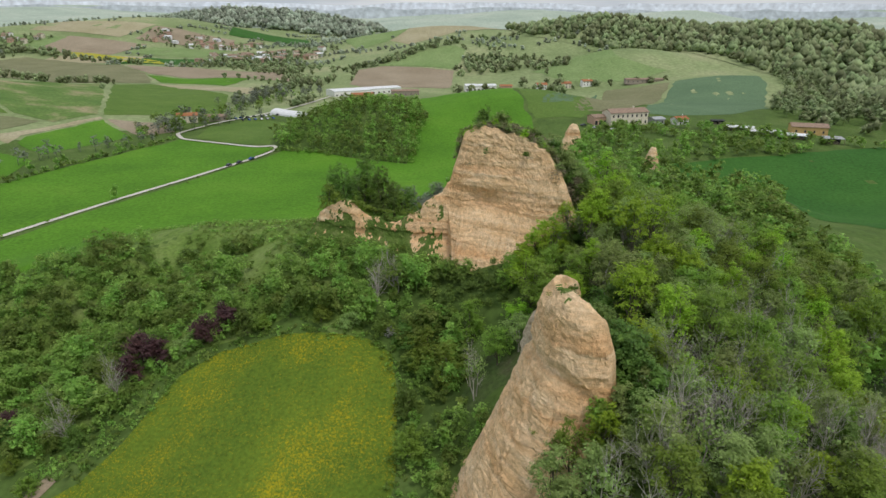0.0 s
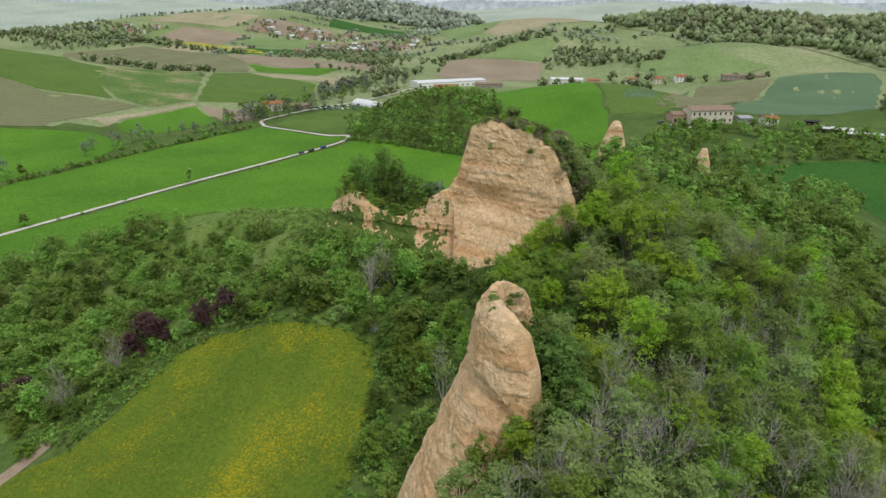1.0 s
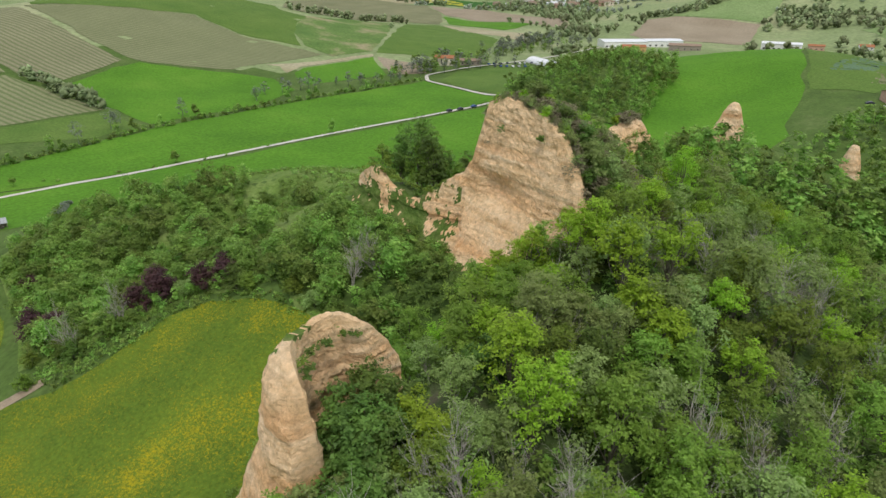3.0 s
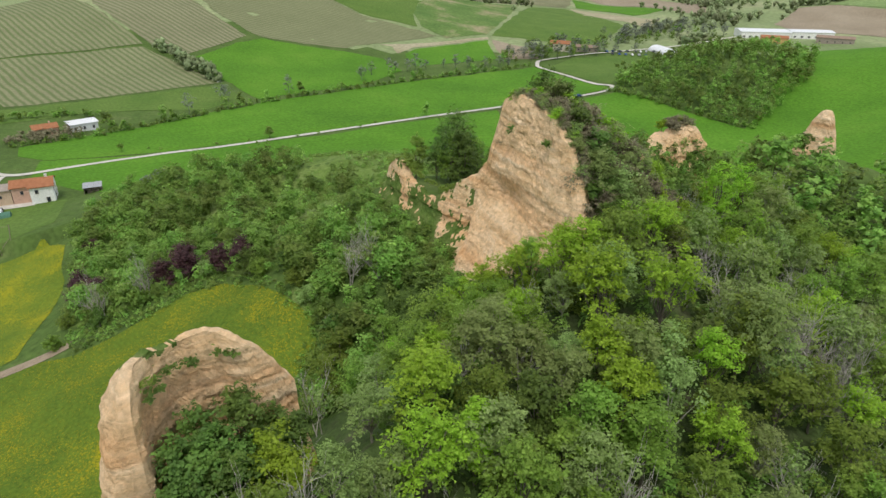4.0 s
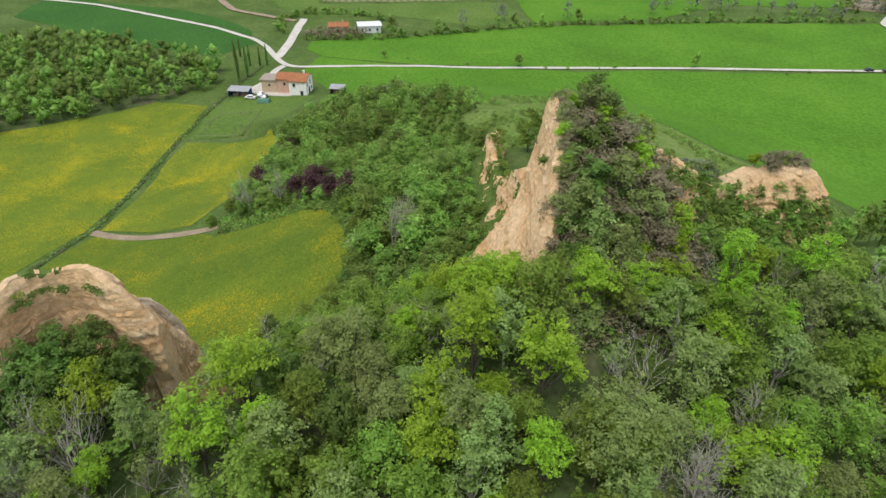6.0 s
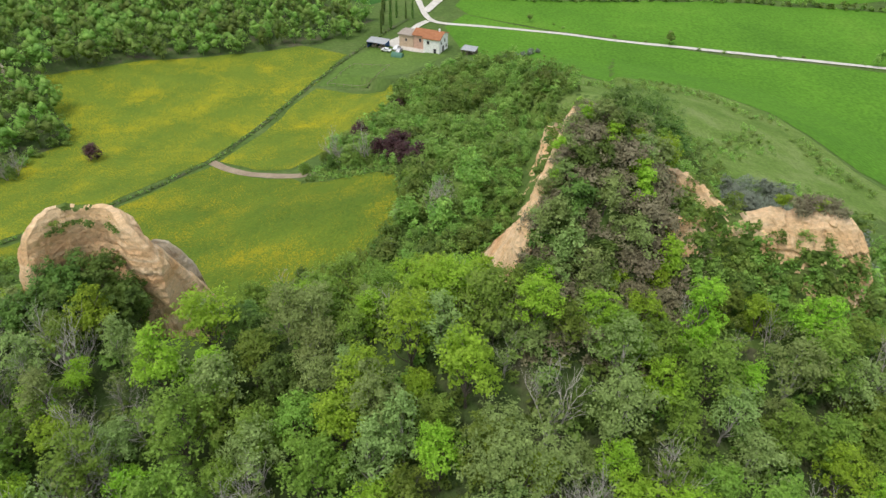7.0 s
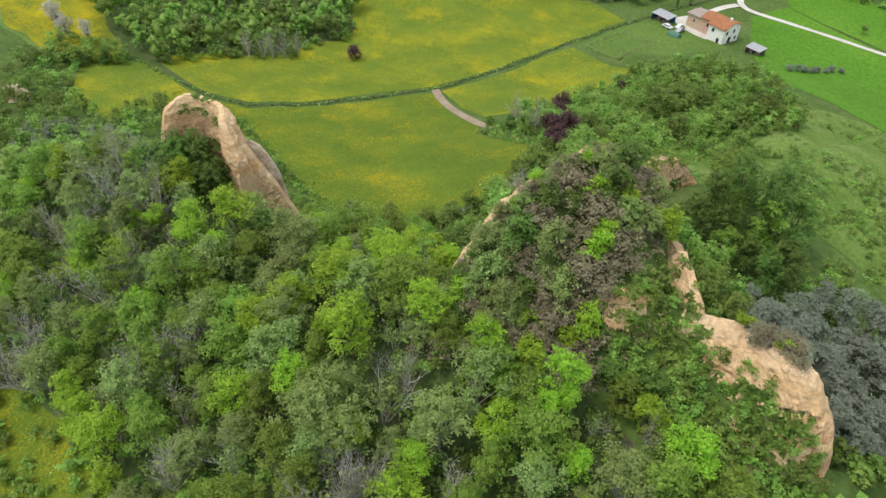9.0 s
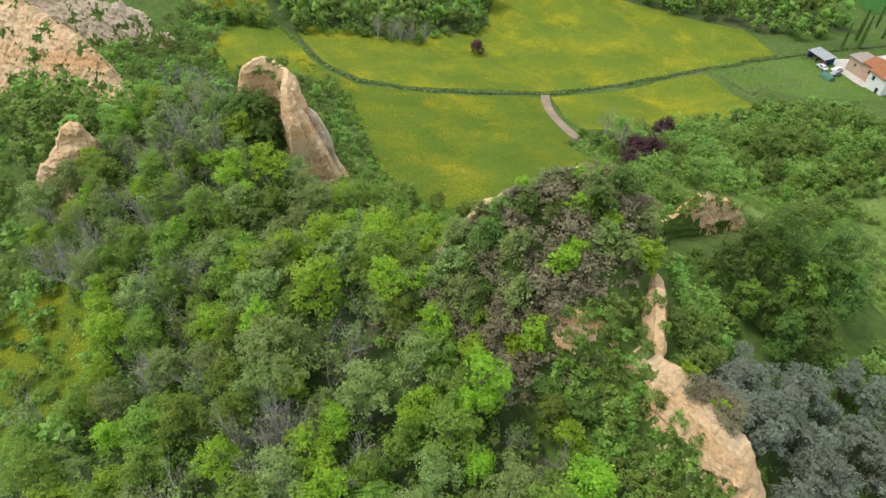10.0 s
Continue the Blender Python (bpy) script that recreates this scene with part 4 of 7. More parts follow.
bluff("sand_pinnacle", [(33.5, 186.2, 40), (36, 187.2, 46.4), (37.6, 187.8, 48.8), (38.8, 188, 48.2), (40.6, 188.6, 41)],
      steep(0.2, 0.35, 0.2, 8), steep(0.3, 0.4, 0.2, 8), "slender ochre sand pinnacle above the trees", M_CLIFF, step=0.5, depth=17, flute=0.5)
bluff("sand_pinnacle", [(60.6, 191, 36.5), (62, 191.5, 40.6), (63, 192, 41.4), (64.6, 192.6, 36)],
      steep(0.3, 0.4, 0.2, 6), steep(0.3, 0.4, 0.2, 6), "small pointed sand pinnacle among trees", M_CLIFF, step=0.5, depth=11, flute=0.4)
bluff("sand_cliff", [(30, -56, 34), (18, -44, 30), (7, -37, 27), (-1.5, -30, 23), (-5, -21, 16), (-6, -16, 10)],
      steep(0.7, 0.9, 0.3, 10), steep(0.4, 0.8, 0.3, 10), "eroded pale clay cliff above dark bushes", M_CLIFF_PALE, step=0.45, depth=24, flute=1.0, ragged=2.2, beds=4, turf=lambda x, y, z: 0.22 + 0.3 * (ss(20, 12, z)))
bluff("sand_cliff", [(38, -50, 40), (33, -38, 38), (27.5, -26, 35.5), (22.5, -11, 30), (20.5, -2, 25), (21.2, 8, 18.5), (22.5, 14, 13)],
      steep(0.85, 1.0, 0.3, 12), steep(0.5, 0.9, 0.3, 10), "long eroded slope of ochre and pale sand", M_CLIFF, step=0.4, depth=26, flute=1.1, ragged=2.2, beds=4, turf=lambda x, y, z: 0.25 + 0.3 * (ss(24, 15, z)))
bluff("sand_cliff", [(-152, -82, 27), (-145, -52, 25), (-140, -34, 20), (-137, -22, 12), (-136, -17, 6)],
      steep(0.4, 0.7, 0.3, 9), steep(0.4, 0.7, 0.3, 9), "pale sand cliff above the valley wood", M_CLIFF_PALE, step=0.8, depth=20, flute=1.7, ragged=1.8, turf=lambda x, y, z: 0.15 + 0.4 * (ss(14, 7, z)))
bluff("sand_pinnacle", [(39.4, 42.4, 33.4), (40.6, 41.6, 36.6), (42, 41, 37.8), (44, 40.6, 36.4), (47, 40.2, 33), (51, 39.8, 28)],
      steep(0.3, 0.6, 0.2, 6), steep(0.25, 0.5, 0.2, 6), "small weathered ochre sand outcrop among trees", M_CLIFF, step=0.35, depth=14, flute=0.9, ragged=1.6)


# ---- trees and shrubs ----
def leaf_quads(centres, normals, size, r, small=False):
    """Small leaf sprays: one bent quad each (or a triangle in woods), at the centres, facing about along the normals."""
    n = len(centres)
    nr = normals + r.normal(0, 0.33, (n, 3))
    nr /= np.linalg.norm(nr, axis=1)[:, None] + 1e-9
    a = np.cross(nr, r.normal(0, 1, (n, 3)))
    a /= np.linalg.norm(a, axis=1)[:, None] + 1e-9
    b = np.cross(nr, a)
    s = (size * r.uniform(0.55, 1.25, n))[:, None]
    w = s * r.uniform(0.5, 0.9, n)[:, None]
    droop = nr * s * 0.25
    if small:
        v = np.stack([centres - a * s * 1.1 - b * w * 0.7, centres + a * s * 1.1 - b * w * 0.6 - droop, centres + b * w * 1.5 - droop * 0.2], 1).reshape(-1, 3)
        return v, np.arange(3 * n).reshape(n, 3)
    v = np.stack([centres - a * s, centres - b * w - droop, centres + a * s, centres + b * w - droop * 0.2], 1).reshape(-1, 3)
    return v, np.arange(4 * n).reshape(n, 4)


def crown(r, leaves, size, radius, height, lobes, low=0.3, shell=0.75, top_heavy=0.0, small=False):
    """A crown of leaf sprays over lumpy lobes; low: share of the height that is bare stem."""
    mid = height * (low + 1) / 2
    half = height * (1 - low) / 2
    c, rad = [], []
    for i in range(lobes):
        for _ in range(30):
            p = r.uniform(-1, 1, 3)
            if np.linalg.norm(p) < 1:
                break
        p = p / max(np.linalg.norm(p), 0.3) * r.uniform(0.4, 0.8)
        if i == 0:
            p = np.array([0, 0, 0.62])
        c.append((p[0] * radius, p[1] * radius, mid + p[2] * half + top_heavy * half * 0.2))
        rad.append(radius * r.uniform(0.24, 0.5))
    c, rad = np.array(c), np.array(rad)
    # lobes carry sprays, sprays carry leaves
    sprays = max(lobes * 2, leaves // (15 if leaves > 500 else 5))
    which = r.choice(lobes, sprays, p=rad ** 2 / np.sum(rad ** 2))
    d = r.normal(0, 1, (sprays, 3))
    d[:, 2] += 0.45
    d /= np.linalg.norm(d, axis=1)[:, None]
    depth = (1 - (1 - shell) * r.random(sprays) ** 1.3) * (1 + 0.2 * r.normal(0, 1, sprays))
    sp = c[which] + d * (rad[which] * depth)[:, None] * np.array([1, 1, min(1.1, half / radius + 0.25)])
    own = r.integers(0, sprays, leaves)
    wide = (0.55 if leaves > 500 else 0.35) * radius * math.sqrt(10.0 / sprays) + 0.4 * size
    p = sp[own] + r.normal(0, 0.55, (leaves, 3)) * wide * (1, 1, 0.6)
    d = d[own] * 0.55 + np.array([0, 0, 0.75])
    return leaf_quads(p, d, size, r, small), c


def tube(a, b, ra, rb, sides=5):
    a, b = np.array(a, float), np.array(b, float)
    t = (b - a) / (np.linalg.norm(b - a) + 1e-9)
    u = np.cross(t, (0.3, 0.9, 0.2))
    u /= np.linalg.norm(u)
    w = np.cross(t, u)
    ang = np.arange(sides) * 2 * math.pi / sides
    ring = np.cos(ang)[:, None] * u + np.sin(ang)[:, None] * w
    v = np.concatenate([a + ring * ra, b + ring * rb])
    i = np.arange(sides)
    return v, np.stack([i, (i + 1) % sides, (i + 1) % sides + sides, i + sides], 1)


def join(pieces):
    vs, fs, o = [], [], 0
    for v, f in pieces:
        vs.append(v)
        fs.append(f + o)
        o += len(v)
    return np.concatenate(vs), np.concatenate(fs)


def limbs(r, height, lobes, thick, sides=5):
    """A tapered, slightly bent trunk with a limb to each lobe of the crown."""
    pts = [np.array([0, 0, -0.6])]
    for k in range(1, 5):
        pts.append(np.array([r.normal(0, 0.05) * height * k / 4, r.normal(0, 0.05) * height * k / 4, height * 0.2 * k]))
    rad = [thick * (1 - 0.2 * k) for k in range(5)]
    out = [tube(pts[k], pts[k + 1], rad[k], rad[k + 1], sides + 1) for k in range(4)]
    for c in lobes:
        k = int(np.clip(c[2] / height * 4 - 1.2, 1, 3))
        mid = pts[k] * 0.5 + np.array(c) * 0.5 + r.normal(0, 0.25, 3)
        out.append(tube(pts[k], mid, rad[k] * 0.55, rad[k] * 0.38, 4))
        out.append(tube(mid, c, rad[k] * 0.38, rad[k] * 0.12, 4))
    return join(out)


def twigs(r, height, spread, count):
    """A bare tree: slender stems that rise and fork into limbs and fine twigs."""
    out = []

    def limb(a, d, length, w, level):
        n = (5, 3, 2)[level]
        for k in range(n):
            d = d + r.normal(0, 0.13, 3) + (0, 0, 0.12)
            d = d / np.linalg.norm(d)
            b = a + d * length / n
            w0, w1 = w * (1 - 0.8 * k / n), w * (1 - 0.8 * (k + 1) / n)
            out.append(tube(a, b, w0, w1, 5 if level == 0 else 3))
            for _ in range(0 if level == 2 or (level == 0 and k == 0) else (count if level == 0 else 1)):
                side = r.normal(0, 1, 3)
                side = side - d * (side @ d)
                e = d * 0.8 + side / np.linalg.norm(side) * r.uniform(0.4, 0.75)
                limb(b, e / np.linalg.norm(e), spread * (1.25, 0.7)[level] * r.uniform(0.6, 1.1), w1 * 0.62 + 0.008, level + 1)
            a = b

    for _ in range(3):
        limb(np.array([r.normal(0, 0.25), r.normal(0, 0.25), -0.5]), np.array([r.normal(0, 0.2), r.normal(0, 0.2), 1.0]), height * r.uniform(0.8, 1.1), 0.1, 0)
    return join(out)


def tree_thing(name, label, category, r, leaf_mat, leaves, size, radius, height, lobes, low=0.25, thick=0.16, bark=M_BARK, top_heavy=0.0):
    top = new(name)
    tagged(top, label, category)
    (v, f), c = crown(r, leaves * 2, size * 0.74, radius, height, lobes, low, top_heavy=top_heavy, small=True)
    cr = new("crown", mesh_np("crown", v, f, leaf_mat))
    tv, tf = limbs(r, height, c, thick)
    tk = new("trunk", mesh_np("trunk", tv, tf, bark, smooth=True))
    cr.parent = tk.parent = top
    return top


def bare_thing(name, label, r, height, spread, count, leaves=120, mat=None, bark=None):
    top = new(name)
    tagged(top, label, "tree")
    tv, tf = twigs(r, height, spread, count)
    tk = new("trunk", mesh_np("trunk", tv, tf, bark or M_BARK_PALE))
    d = r.normal(0, 1, (leaves, 3))
    d /= np.linalg.norm(d, axis=1)[:, None]
    p = d * np.array([1.9, 1.9, 1.7]) * (r.random(leaves) ** 0.4)[:, None] + (0, 0, height * 0.72)
    v, f = leaf_quads(p, d, 0.2, r)
    cr = new("crown", mesh_np("crown", v, f, mat or M_LEAF_OLIVE))
    cr.parent = tk.parent = top
    return top


def darts(poly, gap, tries, r, taken=None, keep=None):
    """Points strewn in a polygon, none nearer to another than the gap."""
    xs, ys = [p[0] for p in poly], [p[1] for p in poly]
    cand = np.stack([r.uniform(min(xs), max(xs), tries), r.uniform(min(ys), max(ys), tries)], 1)
    cand = cand[inside(poly, cand[:, 0], cand[:, 1])]
    cells, out = {}, []
    for x, y in cand:
        if keep is not None and not keep(x, y):
            continue
        i, j = int(x // gap), int(y // gap)
        if all(math.hypot(x - a, y - b) >= gap for di in (-1, 0, 1) for dj in (-1, 0, 1) for a, b in cells.get((i + di, j + dj), ())):
            cells.setdefault((i, j), []).append((x, y))
            out.append((x, y))
    return out


CLIFF_LINES = [[(19, 60.6, 0), (13.2, 66.5, 0), (17.5, 76, 0)], [(15, 72, 0), (6.5, 85, 0)], [(-30, 139, 0), (-20, 132, 0), (-2, 127, 0), (6, 127, 0), (19, 120, 0), (23, 116, 0)],
               [(8.6, 138.6, 0), (11, 140.7, 0), (18, 146.4, 0), (20, 150, 0), (21, 162, 0)], [(33, 186, 0), (41, 189, 0)], [(60, 191, 0), (65, 192.6, 0)], [(39.4, 42.4, 0), (42, 41, 0), (51, 39.8, 0)],
               [(18, -44, 0), (-2, -30, 0), (-6, -16, 0)], [(38, -50, 0), (27, -26, 0), (20.5, -2, 0), (22.5, 14, 0)]]
FACES = [[(9, 78), (16, 76), (20, 80), (16, 90), (7, 92), (5, 86)], [(20, -2), (21, 10), (26, 16), (33, 6), (36, -6), (42, -20), (38, -34), (27, -26)], [(-3, 127), (0, 119), (6, 111.5), (12, 112), (18, 117), (22, 117.5), (19, 122), (6, 129)], [(12, 141), (19, 145), (22, 145), (24.5, 151), (25, 162), (19, 165), (15, 147)],
         [(-30, 139), (-29, 129), (-22, 121), (-8, 117), (-1, 121), (-2, 126), (-18, 133)], [(-30, 139), (-18, 133), (-8, 130), (-2, 130), (-3, 136), (-16, 139.6), (-28, 143)], [(2, 60), (10, 58.5), (16, 59), (20.5, 59.5), (19, 62), (16.2, 65), (16.2, 72), (19, 74), (18, 78), (13, 81), (8, 88), (2, 86), (-2, 72)]]


def clear(x, y, gap=1.5):
    """True where no bare sand stands."""
    for ln in CLIFF_LINES:
        if float(along(np.array(x), np.array(y), ln)[0]) < gap:
            return False
    return not any(bool(inside(p, x, y)) for p in FACES) and math.hypot(x - 21.5, y - 76.5) > 4.5 and math.hypot(x - 51, y - 118) > 5.5 and math.hypot(x - 53, y - 64) > 5


r1 = np.random.default_rng(11)


def place(kinds, spots, r, group, size=(0.7, 1.3), sink=0.25, lean=3.0):
    """Sets a wood: each kind's model itself takes the first spot drawn for it, its copies the rest."""
    w = np.array([k[1] for k in kinds], float)
    w /= w.sum()
    used = set()
    for x, y in spots:
        k = int(r.choice(len(kinds), p=w))
        s = r.uniform(*size)
        m = pose(x, y, float(H(x, y)) - sink, r.normal(0, lean), r.normal(0, lean), r.uniform(0, 360)) @ Matrix.Diagonal((s, s, s * r.uniform(0.88, 1.15), 1))
        if k in used:
            ob = copy_thing(kinds[k][0], m)
        else:
            ob = kinds[k][0]
            used.add(k)
        ob.matrix_basis = m
        tagged(ob, group=group)
    for k, (ob, _) in enumerate(kinds):
        if k not in used:
            for o in (*ob.children_recursive, ob):
                bpy.data.objects.remove(o)


SPECIES = []
for k in range(3):
    SPECIES.append((tree_thing("tree", "leafy mid-green deciduous tree on the wooded ridge", "tree", r1, M_LEAF, 1400, 0.185, 3.0, 8.8, 13 + k), 2.4))
for k in range(3):
    SPECIES.append((tree_thing("tree", "tree with fresh yellow-green spring leaves on the ridge", "tree", r1, M_LEAF_BRIGHT, 1350, 0.175, 2.7, 9.0, 12 + k, low=0.25), 2.2))
for k in range(3):
    SPECIES.append((tree_thing("tree", "olive-green tree with thin spring foliage on the ridge", "tree", r1, M_LEAF_OLIVE, 1450, 0.17, 3.0, 8.4, 13 + k, bark=M_BARK_PALE), 1.9))
SPECIES.append((tree_thing("tree", "dark green ivy-clad tree on the wooded slope", "tree", r1, M_LEAF_DARK, 2200, 0.18, 2.6, 7.6, 13, low=0.08), 1.2))
for k in range(3):
    SPECIES.append((bare_thing("bare_tree", "bare grey tree with a few young leaves", r1, 6.6, 1.7, 3, leaves=220), 1.15))

P_RIDGE_WOOD = [(2, 85), (8, 91), (13, 101), (22, 107), (27, 116), (31, 122), (30, 134), (31, 140), (34, 152), (33, 165), (28, 178), (40, 176), (80, 186), (100, 190), (96, 150), (84, 110), (70, 84), (56, 74), (57, 55), (50, 30), (46, 5), (36, -12), (32, 10), (27, 30), (13, 42), (11, 50), (13, 57), (20, 58.5), (22, 61), (21, 66), (21, 74), (20, 80), (12, 86)]
P_CLEARING = [(56, 60), (66, 56), (78, 64), (77, 84), (64, 90), (57, 80)]
spots = darts(P_RIDGE_WOOD, 3.35, 12000, r1, keep=lambda x, y: clear(x, y) and not inside(P_CLEARING, x, y))
spots.sort(key=lambda p: math.hypot(p[0] - 42, (p[1] - 95) * 0.8))
COUNT = 262
place(SPECIES, spots[:COUNT], r1, "trees of the wooded ridge")
SPARE = spots[COUNT:]

def grove(name, label, places, r, mat, leaves, size, radius, height, lobes=6, variants=6, spread=(0.7, 1.2), low=0.1, category="woods", stem=True, core=False, on=None):
    """Many trees too many to count, as one mesh."""
    models = []
    for _ in range(variants):
        (v, f), c = crown(r, leaves, size, radius, height, lobes, low, small=True)
        if core:
            # the dense inside of a far crown, behind its leaves
            for q in c[:5 if core > 1 else 3]:
                k = np.array([(1, 0, 0), (0, 1, 0), (-1, 0, 0), (0, -1, 0), (0, 0, 1), (0, 0, -1)]) * r.uniform(0.7, 1.15, (6, 1)) * radius * 0.46 * core + r.normal(0, 0.06 * radius, (6, 3)) + q
                v, f = join([(v, f), (k, np.array([(0, 1, 4), (1, 2, 4), (2, 3, 4), (3, 0, 4), (1, 0, 5), (2, 1, 5), (3, 2, 5), (0, 3, 5)]))])
        if stem:
            tv, tf = tube((0, 0, -0.5), (0, 0, height * 0.6), 0.14 * height / 8, 0.05, 4)
            v, f = join([(v, f), (tv, np.concatenate([tf[:, :3], tf[:, [0, 2, 3]]]))])
        models.append((v, f))
    vs, fs, ts, o = [], [], [], 0
    xy = np.array(places)
    zs = H(xy[:, 0], xy[:, 1])
    if on is not None:
        # rooted in the face of a sand wall
        for part_of in on.children:
            face = BVHTree.FromPolygons([q.co for q in part_of.data.vertices], [tuple(q.vertices) for q in part_of.data.polygons])
            for i, (x, y) in enumerate(xy):
                at = face.ray_cast(Vector((x, y, 200)), Vector((0, 0, -1)))[0]
                if at is not None and at.z > zs[i]:
                    zs[i] = at.z
    for (x, y), z in zip(xy, zs):
        v, f = models[r.integers(variants)]
        a, s = r.uniform(0, 6.28), r.uniform(*spread)
        c, d = math.cos(a) * s, math.sin(a) * s
        w = np.stack([v[:, 0] * c - v[:, 1] * d + x, v[:, 0] * d + v[:, 1] * c + y, v[:, 2] * s * r.uniform(0.85, 1.15) + z], 1)
        vs.append(w)
        fs.append(f + o)
        ts.append(np.full(len(v), r.random()))
        o += len(v)
    me = mesh_np(name, np.concatenate(vs), np.concatenate(fs), mat, smooth=bool(core))
    at = me.attributes.new("tint", "FLOAT", "POINT")
    at.data.foreach_set("value", np.concatenate(ts).astype(np.float32))
    return tagged(new(name, me), label, category, kind="stuff")


r2, r2b = np.random.default_rng(23), np.random.default_rng(27)
grove("woods", "mixed spring woodland on the far part of the ridge", SPARE, r2, M_WOODS, 230, 0.43, 2.9, 8.2, 9)
P_SPUR = [(-12, 125), (-22, 128), (-30, 134), (-36, 150), (-70.4, 158.2), (-104.8, 147.8), (-129.5, 127.7), (-118.8, 111.1), (-93.2, 100.4), (-74.8, 90.1), (-64.1, 90), (-55, 97), (-47, 104.5), (-40, 108), (-28, 109), (-14, 106), (-6, 99), (2, 90), (2, 104), (-4, 114)]
spur = darts(P_SPUR, 3.9, 6000, r2, keep=clear)
P_GLADE = [(-30, 124), (-44, 118), (-52, 124), (-62, 150), (-60, 176), (-34, 170), (-30, 150)]
spur = [p for p in spur if not inside(P_OPEN, *p) and not (inside(P_GLADE, *p) and vnoise(p[0] / 6, p[1] / 6, 4) > -0.45) and math.hypot(p[0] + 54, p[1] - 102) > 7 and math.hypot(p[0] + 42, p[1] - 107) > 5]
grove("thicket", "dense green thicket of small trees and shrubs on the spur", spur, r2, M_WOODS, 820, 0.225, 2.7, 5.6, 12, low=0.0, variants=9, spread=(0.55, 1.3))
low_spur = [p for p in darts(P_SPUR, 2.3, 9000, r2b, keep=clear) if not inside(P_OPEN, *p) and not (inside(P_GLADE, *p) and vnoise(p[0] / 6, p[1] / 6, 4) > -0.3)]
grove("thicket", "low rounded shrubs filling the spur thicket", low_spur, r2b, M_WOODS, 190, 0.24, 1.6, 2.9, 7, low=0.0, stem=False, category="shrubs")
under = darts(P_RIDGE_WOOD, 2.1, 14000, r2, keep=lambda x, y: clear(x, y) and not inside(P_CLEARING, x, y))
grove("scrub", "bushes in the overgrown glade", darts(P_CLEARING, 2.6, 400, r2), r2, M_WOODS, 120, 0.25, 1.5, 2.2, 6, low=0.0, stem=False, category="shrubs")
grove("undergrowth", "low green undergrowth beneath the trees", under, r2, M_WOODS, 80, 0.26, 1.5, 2.4, 5, low=0.0, stem=False, category="shrubs")
P_FLANK = [(-6, 60), (-2, 58), (1, 76), (5, 92), (3, 104), (-7, 106), (-7, 99), (-5, 90), (-4, 76)]
flank = darts(P_FLANK, 1.9, 2500, r2) + darts([(-20, 44), (-32, 18), (-22, 14), (-6, 40), (2, 56), (-2, 60), (-7, 66)], 2.4, 1500, r2)
grove("thicket", "shrubs on the bank below the pinnacle", flank, r2, M_WOODS, 230, 0.2, 1.5, 2.4, 7, low=0.0, stem=False, category="shrubs")

tuft = [p for p in darts(P_GLADE, 1.3, 5000, r2) if vnoise(p[0] / 5, p[1] / 5, 6) > -0.1]
grove("scrub", "low tussocks and brambles on the grassy spur", tuft, r2, M_WOODS, 60, 0.16, 1.0, 0.9, 5, low=0.0, stem=False, category="shrubs")

# shrubs over the back of the great cliff
r3 = np.random.default_rng(31)


def shrub_kind(label, mat, leaves, size, radius, height, lobes, weight, r=r3):
    return (tree_thing("shrub", label, "shrub", r, mat, leaves, size, radius, height, lobes, low=0.0, thick=0.07), weight)


HUMP_KINDS = [shrub_kind("brown leafless-looking shrub on the cliff top", M_LEAF_BROWN, 720, 0.135, 1.6, 2.4, 9, 4.4), shrub_kind("brown dry shrub on the cliff top", M_LEAF_BROWN, 720, 0.135, 1.9, 2.0, 9, 2.2),
              shrub_kind("olive-green shrub on the cliff top", M_LEAF_OLIVE, 880, 0.145, 2.0, 3.4, 10, 2.2), shrub_kind("yellow-green shrub on the cliff top", M_LEAF_BRIGHT, 760, 0.15, 1.5, 3.0, 8, 0.9),
              shrub_kind("dark green shrub below the cliff top", M_LEAF_DARK, 740, 0.15, 1.7, 2.8, 8, 0.4)]
P_HUMP = [(3.5, 129.2), (8, 127), (14, 124), (19.8, 120.8), (23.5, 116), (32, 116), (34, 130), (27, 136), (19, 134.5), (14, 136.6), (9, 137), (4, 134)]
grove("scrub", "low dry scrub over the back of the great cliff", darts([(3, 130), (8, 127.6), (14, 124.6), (20, 121.4), (24, 117), (34, 116), (36, 132), (28, 138), (21, 141), (17, 139), (9, 138), (3, 136)], 1.35, 6000, r3), r3, M_LEAF_BROWN, 90, 0.17, 1.2, 1.5, 5, low=0.0, stem=False, category="shrubs")
place(HUMP_KINDS, darts(P_HUMP, 1.8, 5000, r3), r3, "shrubs on the great cliff", size=(0.95, 1.6))
CREST = [(0.0, (3.2, 128, 51.5)), (0.12, (5, 127.8, 56)), (0.4, (10, 125.6, 57.2)), (0.65, (15, 122.8, 56)), (0.85, (19.2, 120, 53.8)), (1.0, (22, 118.2, 49.6))]
CREST_KINDS = [shrub_kind("brown dry shrub along the cliff edge", M_LEAF_BROWN, 800, 0.12, 1.5, 1.9, 9, 1)[0], shrub_kind("olive shrub along the cliff edge", M_LEAF_OLIVE, 800, 0.12, 1.5, 2.2, 9, 1)[0], shrub_kind("fresh green shrub along the cliff edge", M_LEAF_BRIGHT, 700, 0.12, 1.2, 2.2, 8, 1)[0]]
TIP_KINDS = [shrub_kind("brown dry shrub on the sand spur", M_LEAF_BROWN, 900, 0.12, 1.6, 1.8, 9, 2), shrub_kind("fresh green shrub on the sand spur", M_LEAF_BRIGHT, 700, 0.12, 1.0, 1.8, 7, 0.7)]
